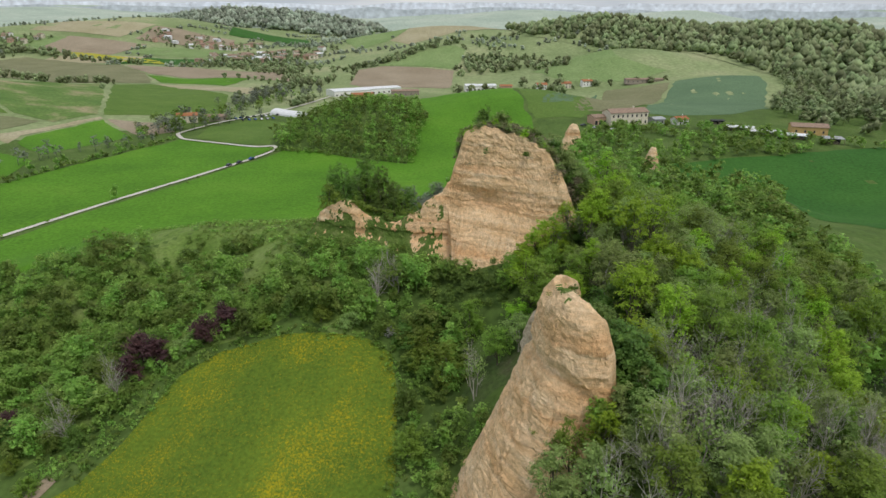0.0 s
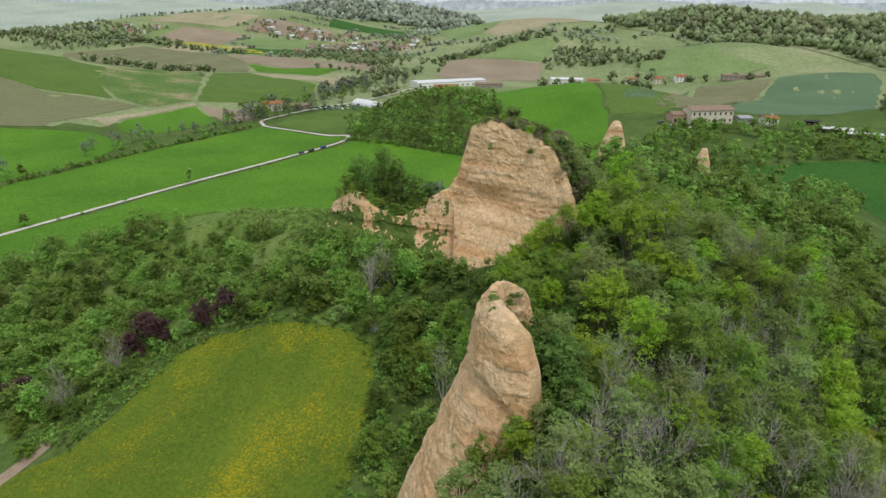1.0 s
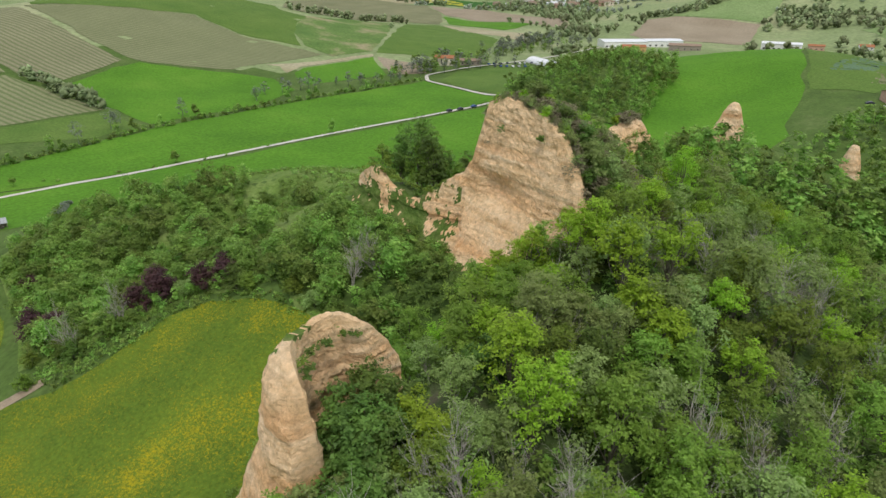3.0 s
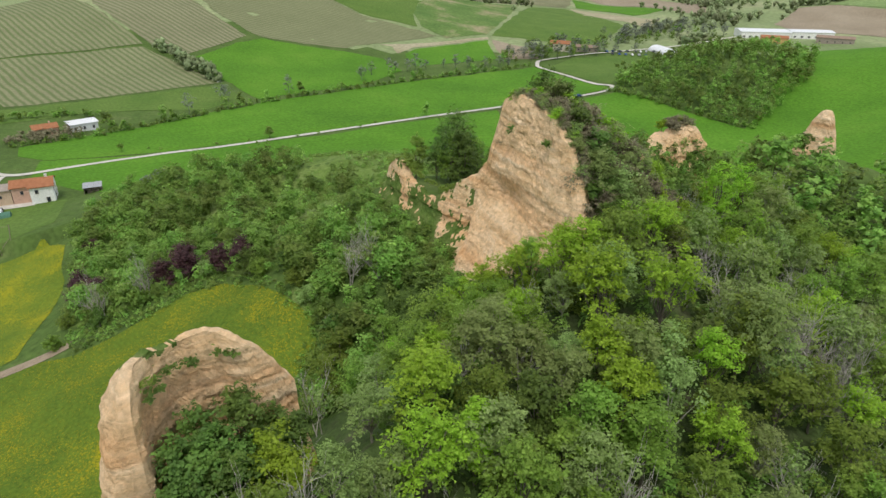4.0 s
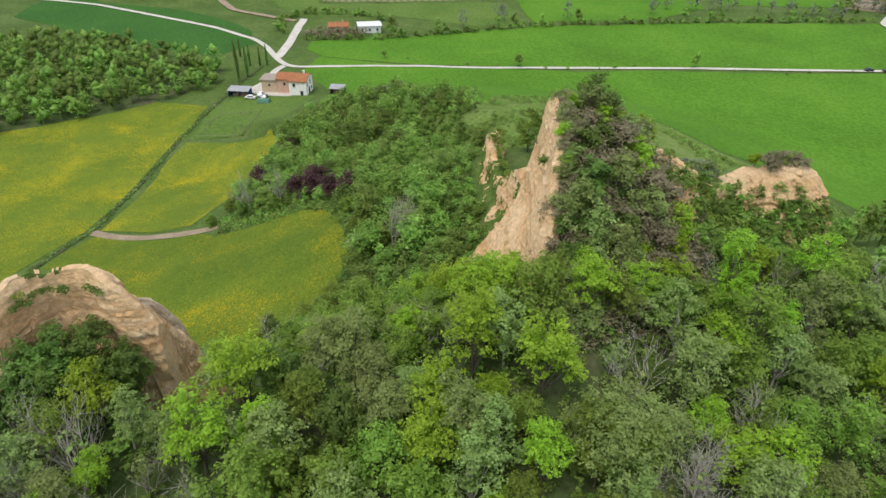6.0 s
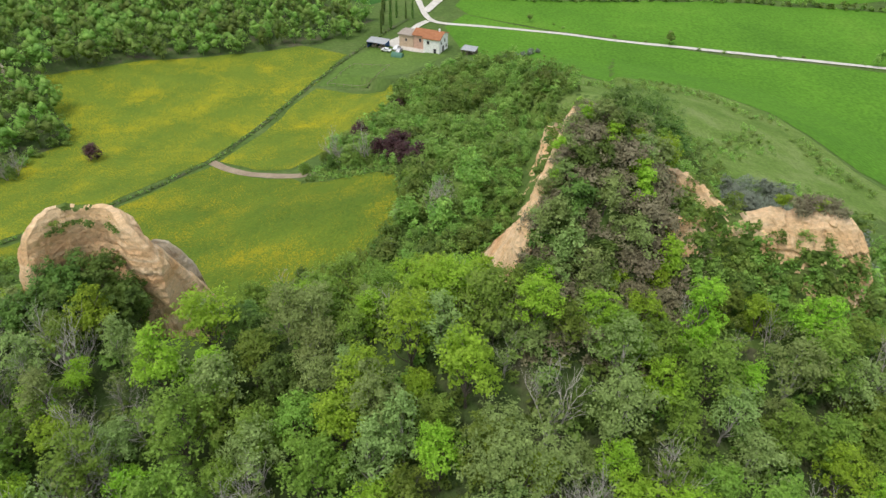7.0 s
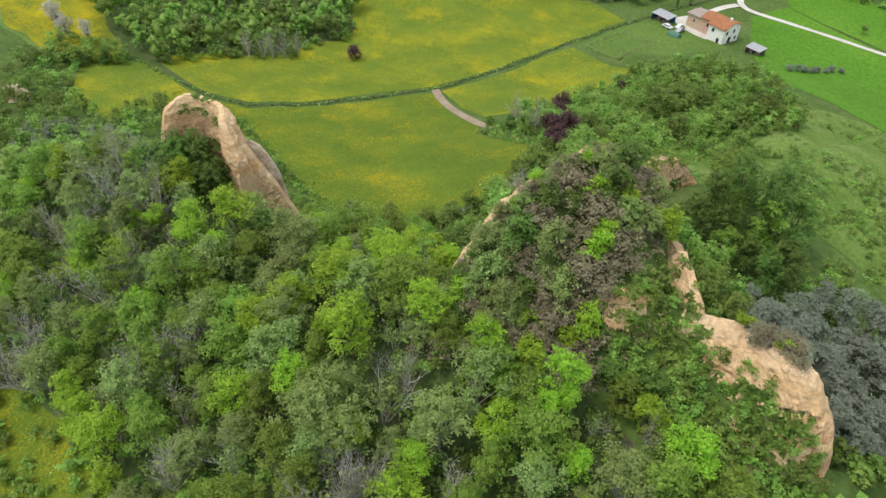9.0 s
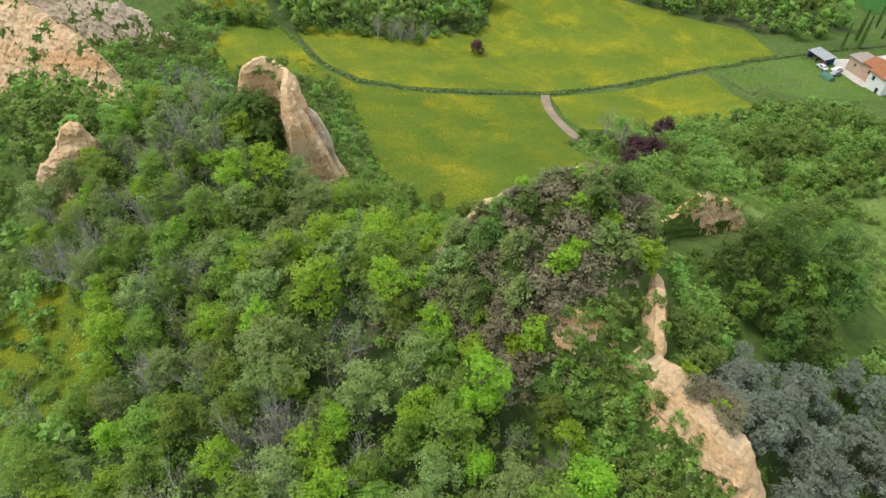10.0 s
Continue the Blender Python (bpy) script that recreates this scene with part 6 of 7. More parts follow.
lines = strung([(-470, 700), (-440, 715), (-330, 700), (-290, 712)], 9, r5, 5) + strung([(-700, 800), (-480, 790), (-360, 810)], 9, r5, 8) + strung([(-150, 1000), (-60, 1045), (60, 1060), (130, 1010)], 12, r5, 6) + strung([(60, 1000), (130, 960), (150, 820), (90, 800)], 10, r5, 8) \
    + strung([(-180, 850), (-100, 900), (-120, 1000), (-60, 1060), (120, 1200), (200, 1240)], 10, r5, 10) + strung([(20, 800), (10, 770), (100, 775), (260, 770)], 12, r5, 8) + strung([(60, 560), (100, 590), (160, 600), (290, 604)], 9, r5, 4) + strung([(-402, 300), (-372, 296), (-340, 289), (-306, 281)], 4, r5, 1.5) \
    + strung([(300, 470), (250, 440), (240, 400), (320, 380), (420, 360)], 7, r5, 8) + strung([(-900, 1250), (-640, 1200), (-420, 1240), (-200, 1260)], 12, r5, 25) + strung([(-160, 780), (-170, 860), (-230, 900), (-300, 960), (-420, 1100)], 8, r5, 22) \
    + strung([(-500, 760), (-466, 808), (-429, 855)], 5, r5, 4) + strung([(-838, 1285), (-710, 1264), (-582, 1235), (-507, 1222)], 7, r5, 9) + strung([(-649, 1324), (-583, 1393), (-499, 1470)], 7, r5, 14) + strung([(-430, 1120), (-340, 1130), (-242, 1055)], 5, r5, 14) \
    + strung([(-200, 661), (-194, 751), (-175, 848), (-230, 1000)], 4.5, r5, 9) + strung([(-133, 690), (-150, 640)], 4, r5, 5) + strung([(-152, 969), (-89, 1032), (-3, 1061)], 5, r5, 7) + strung([(22, 969), (79, 978), (142, 1020)], 5, r5, 10) + strung([(128, 912), (168, 888), (187, 834)], 5, r5, 10)
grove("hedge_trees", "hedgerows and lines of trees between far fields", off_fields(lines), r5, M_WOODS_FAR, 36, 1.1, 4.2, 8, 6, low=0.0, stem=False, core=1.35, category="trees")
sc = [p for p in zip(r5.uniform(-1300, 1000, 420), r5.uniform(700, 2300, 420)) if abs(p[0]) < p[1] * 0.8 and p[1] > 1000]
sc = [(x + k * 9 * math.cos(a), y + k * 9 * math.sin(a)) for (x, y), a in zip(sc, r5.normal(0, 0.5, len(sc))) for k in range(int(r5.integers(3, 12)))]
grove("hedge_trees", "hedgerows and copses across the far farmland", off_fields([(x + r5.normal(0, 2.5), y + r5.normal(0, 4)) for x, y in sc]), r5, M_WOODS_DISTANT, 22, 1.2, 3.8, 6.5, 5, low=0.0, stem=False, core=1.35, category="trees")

more = strung([(-475, 665), (-440, 740), (-422, 838)], 4.5, r5, 4) + strung([(-700, 1240), (-600, 1200), (-506, 1148)], 6, r5, 8) + strung([(-94, 1010), (-39, 1062), (26, 1090)], 5, r5, 6) + strung([(24, 939), (108, 955), (143, 940), (170, 885)], 5, r5, 8) \
    + darts([(31, 996), (47, 1030), (112, 1014), (100, 956), (39, 961)], 8, 900, r5) + darts([(-438, 1140), (-380, 1152), (-232, 945), (-183, 1020), (-250, 1180), (-420, 1220)], 11, 1500, r5) + darts([(-880, 1140), (-780, 1290), (-900, 1400), (-1300, 1500), (-1130, 1300)], 14, 2500, r5)
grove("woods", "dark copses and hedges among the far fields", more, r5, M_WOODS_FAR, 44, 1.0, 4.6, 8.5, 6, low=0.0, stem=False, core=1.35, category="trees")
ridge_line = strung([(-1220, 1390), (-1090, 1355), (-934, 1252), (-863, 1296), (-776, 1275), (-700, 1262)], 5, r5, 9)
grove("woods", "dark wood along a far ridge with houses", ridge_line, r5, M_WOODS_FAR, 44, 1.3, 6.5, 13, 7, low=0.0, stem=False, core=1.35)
grove("trees", "tall brown and grey budding trees about the hamlet", [(-202, 484), (-197, 490), (-206, 494), (-192, 506), (-187, 515), (-181, 529), (-176, 541), (-208, 506), (-170, 561), (-160, 576), (-214, 512), (-223, 520), (-198, 540), (-205, 560), (-184, 570), (-180, 590)]
      + strung([(-182, 668), (-165, 690), (-150, 706), (-130, 726)], 6, r5, 5) + strung([(-198, 600), (-190, 640), (-188, 690)], 6, r5, 5), r5, M_LEAF_GREY, 240, 0.5, 4.2, 11.5, 11, low=0.1, category="trees")
grove("trees", "tall bare grey trees along the stream", [(-249, 351), (-251, 353), (-267, 258), (-256, 297), (-265, 261), (-258, 232)], r5, M_LEAF_GREY, 420, 0.3, 3.6, 11, 12, low=0.15, category="trees")

grove("woods", "leafy wood beside the vineyards", darts([(-900, 262), (-589, 221), (-511, 206), (-440, 172), (-368, 148), (-352, 130), (-400, 110), (-520, 130), (-800, 180)], 6.5, 5000, r5), r5, M_WOODS, 110, 0.64, 4.0, 9.5, 10, low=0.0, core=True)
grove("thicket", "grey leafless thicket below the southern cliffs", darts([(18, 0), (0, -3), (-5, 12), (4, 17), (14, 14)], 2.2, 700, r5), r5, M_LEAF_GREY, 240, 0.17, 1.8, 3.4, 8, low=0.0, category="thicket")

# cypresses by the farm drive
def cypress(r):
    top = new("cypress_tree")
    tagged(top, "slim dark green cypress by the farm drive", "cypress", "cypresses")
    n = 900
    h = r.random(n) ** 0.8
    rad = 0.75 * np.sin(np.clip(h * 0.93 + 0.07, 0, 1) * math.pi) ** 0.6 * (1 - 0.55 * h)
    a = r.uniform(0, 6.283, n)
    d = np.stack([np.cos(a), np.sin(a), np.full(n, 0.5)], 1)
    p = np.stack([np.cos(a) * rad, np.sin(a) * rad, 0.5 + h * 11], 1)
    v, f = leaf_quads(p, d, 0.3, r)
    new("crown", mesh_np("crown", v, f, M_LEAF_DARK)).parent = top
    tv, tf = tube((0, 0, -0.4), (0, 0, 6), 0.2, 0.08)
    new("trunk", mesh_np("trunk", tv, tf, M_BARK)).parent = top
    return top


cyp = [(cypress(r5), 1)]
place(cyp, [(-215.6, 119.4), (-202.1, 109.1), (-196.9, 104.9), (-208.4, 105.9), (-232.2, 110.1), (-217.7, 112.2), (-215.6, 116.3), (-226, 107)], r5, "cypresses", size=(0.75, 1.15), lean=0.6)

r8 = np.random.default_rng(83)
grove("scrub", "dark bushes about the foot of the great cliff", darts([(-9, 117), (-2, 108), (3, 104), (13, 103), (22, 107), (24, 115.5), (20, 117), (17, 115.8), (12.5, 111.5), (7, 110.6), (1, 117), (-1, 122)], 1.6, 1800, r8), r8, M_LEAF_DARK, 260, 0.17, 1.5, 2.6, 7, low=0.0, stem=False, category="shrubs")
grove("scrub", "bushes before the low sand wall", darts([(-31, 134), (-29, 128), (-20, 121), (-9, 116), (-1, 120), (-4, 122), (-16, 125), (-24, 129)], 1.8, 900, r8), r8, M_WOODS, 170, 0.16, 1.3, 1.7, 6, low=0.0, stem=False, category="shrubs")
grove("thicket", "green thicket west of the sand spur", darts([(2, 135), (8, 141.5), (14, 141), (17, 147), (17.5, 160), (12, 160), (8, 150), (0, 146), (-4, 138)], 2.6, 900, r8), r8, M_WOODS, 420, 0.2, 2.0, 5.5, 9, low=0.0)
grove("scrub", "low scrub on the grassy bank above the wheat", [p for p in darts([(-60, 152), (-28, 160), (-22, 190), (-40, 222), (-90.7, 216.6), (-113.2, 191.9), (-104.5, 155.9)], 1.9, 6000, r8) if vnoise(p[0] / 9, p[1] / 9, 2) > 0.25], r8, M_WOODS, 56, 0.2, 1.2, 1.0, 5, low=0.0, stem=False, category="shrubs")

grove("weeds", "rank weeds along the ditch between the meadows", strung([(-41, -57), (-42, -23), (-37.6, 4), (-39, 20), (-50, 30.6), (-61, 38.8), (-77, 47.8), (-86, 54), (-108.5, 62.5), (-144, 77.9), (-171, 91.4), (-200.1, 107)], 0.9, r8, 0.5), r8, M_WOODS, 16, 0.2, 0.5, 0.6, 3, low=0.0, stem=False, category="weeds")
grove("weeds", "tall grass and weeds round the edge of the meadow", strung([(-33, 13), (-29.5, 28), (-18.5, 48), (-8.5, 68), (-6, 78), (-6.5, 91), (-8.5, 99), (-13, 103), (-22, 105), (-31, 106), (-40, 105.6), (-46.6, 101), (-52.6, 90.4), (-57.6, 83.4)], 0.35, r8, 0.7), r8, M_WOODS, 26, 0.15, 0.6, 0.7, 4, low=0.0, stem=False, category="weeds")
grove("scrub", "rough tussocks on the bank beside the meadow", darts([(-68.3, 84), (-58, 84), (-53, 91), (-47, 102), (-41, 107), (-48, 107), (-58, 97), (-66.2, 91)], 1.0, 3000, r8), r8, M_WOODS, 36, 0.17, 0.8, 0.9, 4, low=0.0, stem=False, category="shrubs")
grove("scrub", "thin bushes along the white road", strung([(-219.6, 169.7), (-191, 231), (-160, 309), (-128, 385)], 14, r8, 1.5), r8, M_WOODS, 40, 0.3, 0.9, 1.2, 4, low=0.0, stem=False, category="shrubs")

grove("thicket", "lush green shrubs in the gully behind the great cliff", darts([(-16, 135.5), (-4, 133.5), (3, 137), (9, 142.5), (13, 146.5), (10, 150), (0, 149), (-8, 146), (-14, 141)], 1.9, 1500, r8), r8, M_WOODS, 260, 0.18, 1.6, 2.4, 8, low=0.0, stem=False, category="shrubs")
grove("thicket", "green bushes among the willows below the spur", darts([(-10, 154), (-4, 157), (-10, 166), (-18, 170), (-26, 166), (-18, 160)], 2.4, 600, r8), r8, M_WOODS, 260, 0.2, 1.9, 3.0, 8, low=0.0, stem=False, category="shrubs")


grove("thicket", "bushes about the southern foot of the pinnacle", darts([(0, 70), (8, 64), (11, 70), (10, 76), (5, 82), (0, 80)], 1.9, 700, r8), r8, M_WOODS, 300, 0.18, 1.9, 4.4, 9, low=0.0, stem=False, category="shrubs")
grove("thicket", "bushes against the shoulder of the great cliff", darts([(-31, 133.5), (-27, 126), (-14, 118), (-5, 113.5), (-5, 122), (-8, 124), (-16, 126), (-24, 129.5)], 1.5, 2500, r8), r8, M_WOODS, 240, 0.16, 1.4, 2.0, 8, low=0.0, stem=False, category="shrubs")
grove("thicket", "tall bushes at the corner of the great cliff", darts([(-5, 113.5), (5, 109.5), (5.6, 113.5), (2.6, 119), (-0.5, 122.5), (-5, 122)], 1.5, 900, r8), r8, M_WOODS, 260, 0.16, 1.5, 3.6, 8, low=0.0, stem=False, category="shrubs")
grove("scrub", "dark shrubs along the eastern foot of the great cliff", darts([(12, 110), (17, 112.5), (22.5, 115), (25, 113), (20, 109), (14, 107)], 1.3, 900, r8), r8, M_LEAF_DARK, 260, 0.15, 1.4, 3.2, 8, low=0.0, stem=False, category="shrubs")
for x, y, t, w in ((-18, 146, 49, 4.6), (-24, 152, 46, 4.8)):
    specimen(x, y, t, M_LEAF_DARK, "great dark green tree beyond the low sand wall", w, 3600, 20, low=0.05)


# ---- buildings ----
M_WHITE = plain("white_render", (0.86, 0.85, 0.83))
M_CREAM = plain("cream_render", (0.72, 0.65, 0.53))
M_BEIGE = plain("beige_render", (0.52, 0.40, 0.28))
M_OCHRE = plain("ochre_render", (0.60, 0.40, 0.17))
M_PINK = plain("pink_render", (0.55, 0.36, 0.27))
M_STONE = plain("grey_stone", (0.34, 0.29, 0.24), spread=0.25, scale=3)
M_TILE = material("roof_tile", [(0.3, (0.30, 0.125, 0.065)), (0.7, (0.44, 0.20, 0.10))], scale=0.9, bump=0.5, coords="object", island=0.12)
M_TILE_OLD = material("old_roof_tile", [(0.3, (0.25, 0.18, 0.135)), (0.7, (0.36, 0.265, 0.20))], scale=0.9, bump=0.5, coords="object", island=0.12)
M_SHEET = plain("white_sheet", (0.72, 0.73, 0.74), rough=0.45)
M_GREY = plain("grey_sheet", (0.36, 0.37, 0.38), rough=0.5)
M_BLUE = plain("blue_sheet", (0.07, 0.16, 0.40), rough=0.6)
M_BLACK = plain("dark_shade", (0.03, 0.03, 0.032), rough=0.6)
M_GLASS = plain("window_glass", (0.035, 0.04, 0.05), rough=0.1)
M_WOOD = plain("weathered_wood", (0.24, 0.20, 0.15), spread=0.25, scale=3)
M_CANVAS = plain("green_canvas", (0.09, 0.20, 0.14))
M_TYRE = plain("tyre_rubber", (0.025, 0.025, 0.026))


def pitched(l, w, eave, rise, over=0.5, thick=0.22, along_x=True):
    """Two roof slopes over a plan l by w, in one piece with real thickness and rows of tiles."""
    bm = bmesh.new()
    for side in (-1, 1):
        for a, b in ((0.0, 1.0),):
            ya, yb = side * (w / 2 + over) * (1 - a), side * (w / 2 + over) * (1 - b)
            za, zb = eave - over * rise / (w / 2) + (rise + over * rise / (w / 2)) * a, eave - over * rise / (w / 2) + (rise + over * rise / (w / 2)) * b
            step = 0.05
            vs = [bm.verts.new(p) for p in ((-l / 2 - over, ya, za), (l / 2 + over, ya, za), (l / 2 + over, yb, zb), (-l / 2 - over, yb, zb),
                                            (-l / 2 - over, ya, za + thick + step), (l / 2 + over, ya, za + thick + step), (l / 2 + over, yb, zb + thick), (-l / 2 - over, yb, zb + thick))]
            for q in ((0, 1, 2, 3), (7, 6, 5, 4), (0, 4, 5, 1), (1, 5, 6, 2), (2, 6, 7, 3), (3, 7, 4, 0)):
                bm.faces.new([vs[i] for i in q])
    bmesh.ops.recalc_face_normals(bm, faces=bm.faces[:])
    if not along_x:
        bmesh.ops.rotate(bm, verts=bm.verts[:], matrix=Matrix.Rotation(radians(90), 3, "Z"))
    return bm


def gabled(l, w, eave, rise, along_x=True):
    """Walls with their gables, closed."""
    bm = bmesh.new()
    p = [(-l / 2, -w / 2, -1.5), (l / 2, -w / 2, -1.5), (l / 2, w / 2, -1.5), (-l / 2, w / 2, -1.5), (-l / 2, -w / 2, eave), (l / 2, -w / 2, eave), (l / 2, w / 2, eave), (-l / 2, w / 2, eave), (-l / 2, 0, eave + rise), (l / 2, 0, eave + rise)]
    v = [bm.verts.new(q) for q in p]
    for q in ((0, 1, 5, 4), (2, 3, 7, 6), (1, 2, 6, 9, 5), (3, 0, 4, 8, 7), (4, 5, 9, 8), (6, 7, 8, 9), (3, 2, 1, 0)):
        bm.faces.new([v[i] for i in q])
    if not along_x:
        bmesh.ops.rotate(bm, verts=bm.verts[:], matrix=Matrix.Rotation(radians(90), 3, "Z"))
    return bm


def opening(parent, name, face, u, z, w, h, l, d, mat=None, frame_mat=None, arched=False):
    """A window or door in a wall: a frame stands proud, the pane lies back in it. face: 0 -y, 1 +x, 2 +y, 3 -x."""
    bm = bmesh.new()
    t = 0.09
    for r in ((-w / 2 - t, -w / 2, -0.06, 0.1, -t, h + t), (w / 2, w / 2 + t, -0.06, 0.1, -t, h + t), (-w / 2, w / 2, -0.06, 0.1, h, h + t), (-w / 2 - 0.05, w / 2 + 0.05, -0.14, 0.1, -t, 0)):
        box(bm, *r)
    pane = bmesh.new()
    box(pane, -w / 2, w / 2, -0.02, 0.04, 0, h)
    if arched:
        bmesh.ops.create_cone(pane, cap_ends=True, segments=14, radius1=w / 2, radius2=w / 2, depth=0.06, matrix=Matrix.Translation((0, 0.01, h + t)) @ Matrix.Rotation(radians(90), 4, "X"))
    turn = Matrix.Rotation(radians(90 * face), 4, "Z")
    off = d / 2 if face in (0, 2) else l / 2
    m = turn @ Matrix.Translation((u, -off, z))
    for q in (bm, pane):
        bmesh.ops.transform(q, matrix=m, verts=q.verts[:])
    fr = part(name, bm, frame_mat or M_STONE, parent)
    part("pane", pane, mat or M_GLASS, fr, "dark window pane")


def house(x, y, turn, l, w, eave, rise, wall, roof, label, windows=(), chimney=True, name="house", along_x=True, z=None, group=""):
    """windows: rows of (face, along, sill, width, height)."""
    top = new(name)
    tagged(top, label, "house", group)
    part("wall", gabled(l, w, eave, rise, True), wall, top)
    rf = part("roof", pitched(l, w, eave, rise), roof, top)
    if chimney:
        part("chimney", boxes((l * 0.2, l * 0.2 + 0.6, -0.3, 0.3, eave + rise * 0.6, eave + rise + 0.9, 0.03), (l * 0.2 - 0.1, l * 0.2 + 0.7, -0.4, 0.4, eave + rise + 0.9, eave + rise + 1.05, 0.02)), wall, rf)
    for f, u, s, ww, hh in windows:
        opening(top, "door" if s < 0.2 else "window", f, u, s, ww, hh, l, w)
    top.matrix_basis = pose(x, y, float(H(x, y)) if z is None else z, 0, 0, turn)
    return top


def win_rows(face, length, n, sills, w=0.9, h=1.3):
    return [(face, -length / 2 + length * (i + 0.5) / n, s, w, h) for i in range(n) for s in sills]


# the farmhouse by the drive
house(-176.1, 126.2, 63, 6.8, 9.4, 5.9, 1.7, M_WHITE, M_TILE, "white two-storey farmhouse with a terracotta tile roof", name="farmhouse",
      windows=[(0, -1.4, 3.7, 0.9, 1.2), (0, 1.5, 0.1, 1.0, 2.0), (1, -2.8, 3.6, 0.9, 1.2), (1, 1.2, 3.6, 0.9, 1.2), (1, -0.6, 0.1, 1.6, 2.3), (1, 2.9, 0.9, 0.9, 1.1)])
house(-180.9, 121.4, 63, 5.0, 7.5, 5.7, 1.4, M_PINK, M_TILE, "pale pink rendered wing of the farmhouse with a tiled roof", name="farmhouse_wing", chimney=False, windows=[(0, 0.4, 3.2, 0.8, 1.1)])
house(-183.6, 116.2, 63, 6.2, 7.0, 5.0, 0.3, M_BEIGE, M_STONE, "plain beige wing of the farmhouse", name="farmhouse_wing", chimney=False, windows=[(0, 0, 2.6, 0.7, 0.9)])


def shed(x, y, turn, l, w, h, roof, label, posts=True, side=None, name="shed", slope=0.5):
    top = new(name)
    tagged(top, label, "shed")
    for k in range(int(l / 0.8)):
        a, b = -l / 2 + l * k / int(l / 0.8), -l / 2 + l * (k + 1) / int(l / 0.8)
        bm = bmesh.new()
        for v in bmesh.ops.create_cube(bm, size=1)["verts"]:
            yy0 = v.co.y * w
            v.co = Vector(((a + b) / 2 + v.co.x * (b - a) * 0.96, yy0, h + slope * (yy0 / w) + v.co.z * 0.09 + (0.03 if k % 2 else 0)))
        part("roof_sheet", bm, roof, top)
    if posts:
        for sx in (-1, 0, 1):
            for sy in (-1, 1):
                part("post", boxes((sx * (l / 2 - 0.3) - 0.08, sx * (l / 2 - 0.3) + 0.08, sy * (w / 2 - 0.3) - 0.08, sy * (w / 2 - 0.3) + 0.08, -0.8, h + sy * slope * 0.4 - 0.02)), M_WOOD, top)
    if side:
        part("wall", boxes((-l / 2 + 0.2, l / 2 - 0.2, w / 2 - 0.45, w / 2 - 0.3, -0.8, h - 0.1), (-l / 2 + 0.2, -l / 2 + 0.32, -w / 2 + 0.3, w / 2 - 0.3, -0.8, h - 0.1)), side, top)
        part("clutter", boxes((-l * 0.3, -l * 0.1, -w * 0.2, w * 0.2, -0.2, 1.1, 0.08), (l * 0.05, l * 0.3, -w * 0.25, w * 0.15, -0.2, 0.9, 0.08), (l * 0.1, l * 0.22, -w * 0.1, w * 0.1, 0.9, 1.5, 0.06)), M_WOOD, top)
    top.matrix_basis = pose(x, y, float(H(x, y)), 0, 0, turn)
    return top


shed(-181.2, 103.2, 63, 8.5, 5, 2.8, M_GREY, "open shed with a grey sheet roof and blue tarpaulin", side=M_BLUE)
shed(-169, 139, 63, 6, 4.5, 2.6, M_GREY, "small open shed with a grey roof among bushes", side=M_WOOD)


def arc_tent(x, y, turn, l, w, h, mat, label, name="tent"):
    bm = bmesh.new()
    n = 12
    rows = [[bm.verts.new((sx * l / 2, -math.cos(math.pi * i / n) * w / 2 * k, math.sin(math.pi * i / n) * h * k - 0.3)) for i in range(n + 1)] for sx in (-1, -0.33, 0.33, 1) for k in (1,)]
    for a, b in zip(rows, rows[1:]):
        for i in range(n):
            bm.faces.new((a[i], b[i], b[i + 1], a[i + 1]))
    bm.faces.new(rows[0])
    bm.faces.new(rows[-1][::-1])
    bm.faces.new([rows[0][0], rows[0][-1], rows[-1][-1], rows[-1][0]])
    bmesh.ops.recalc_face_normals(bm, faces=bm.faces[:])
    me = bpy.data.meshes.new(name)
    bm.to_mesh(me)
    bm.free()
    me.materials.append(mat)
    ob = new(name, me)
    ob.matrix_basis = pose(x, y, float(H(x, y)), 0, 0, turn)
    return tagged(ob, label, "tent")


arc_tent(-169.2, 110.5, 63, 4.5, 3, 2.0, M_CANVAS, "small green canvas tunnel tent on the grass")


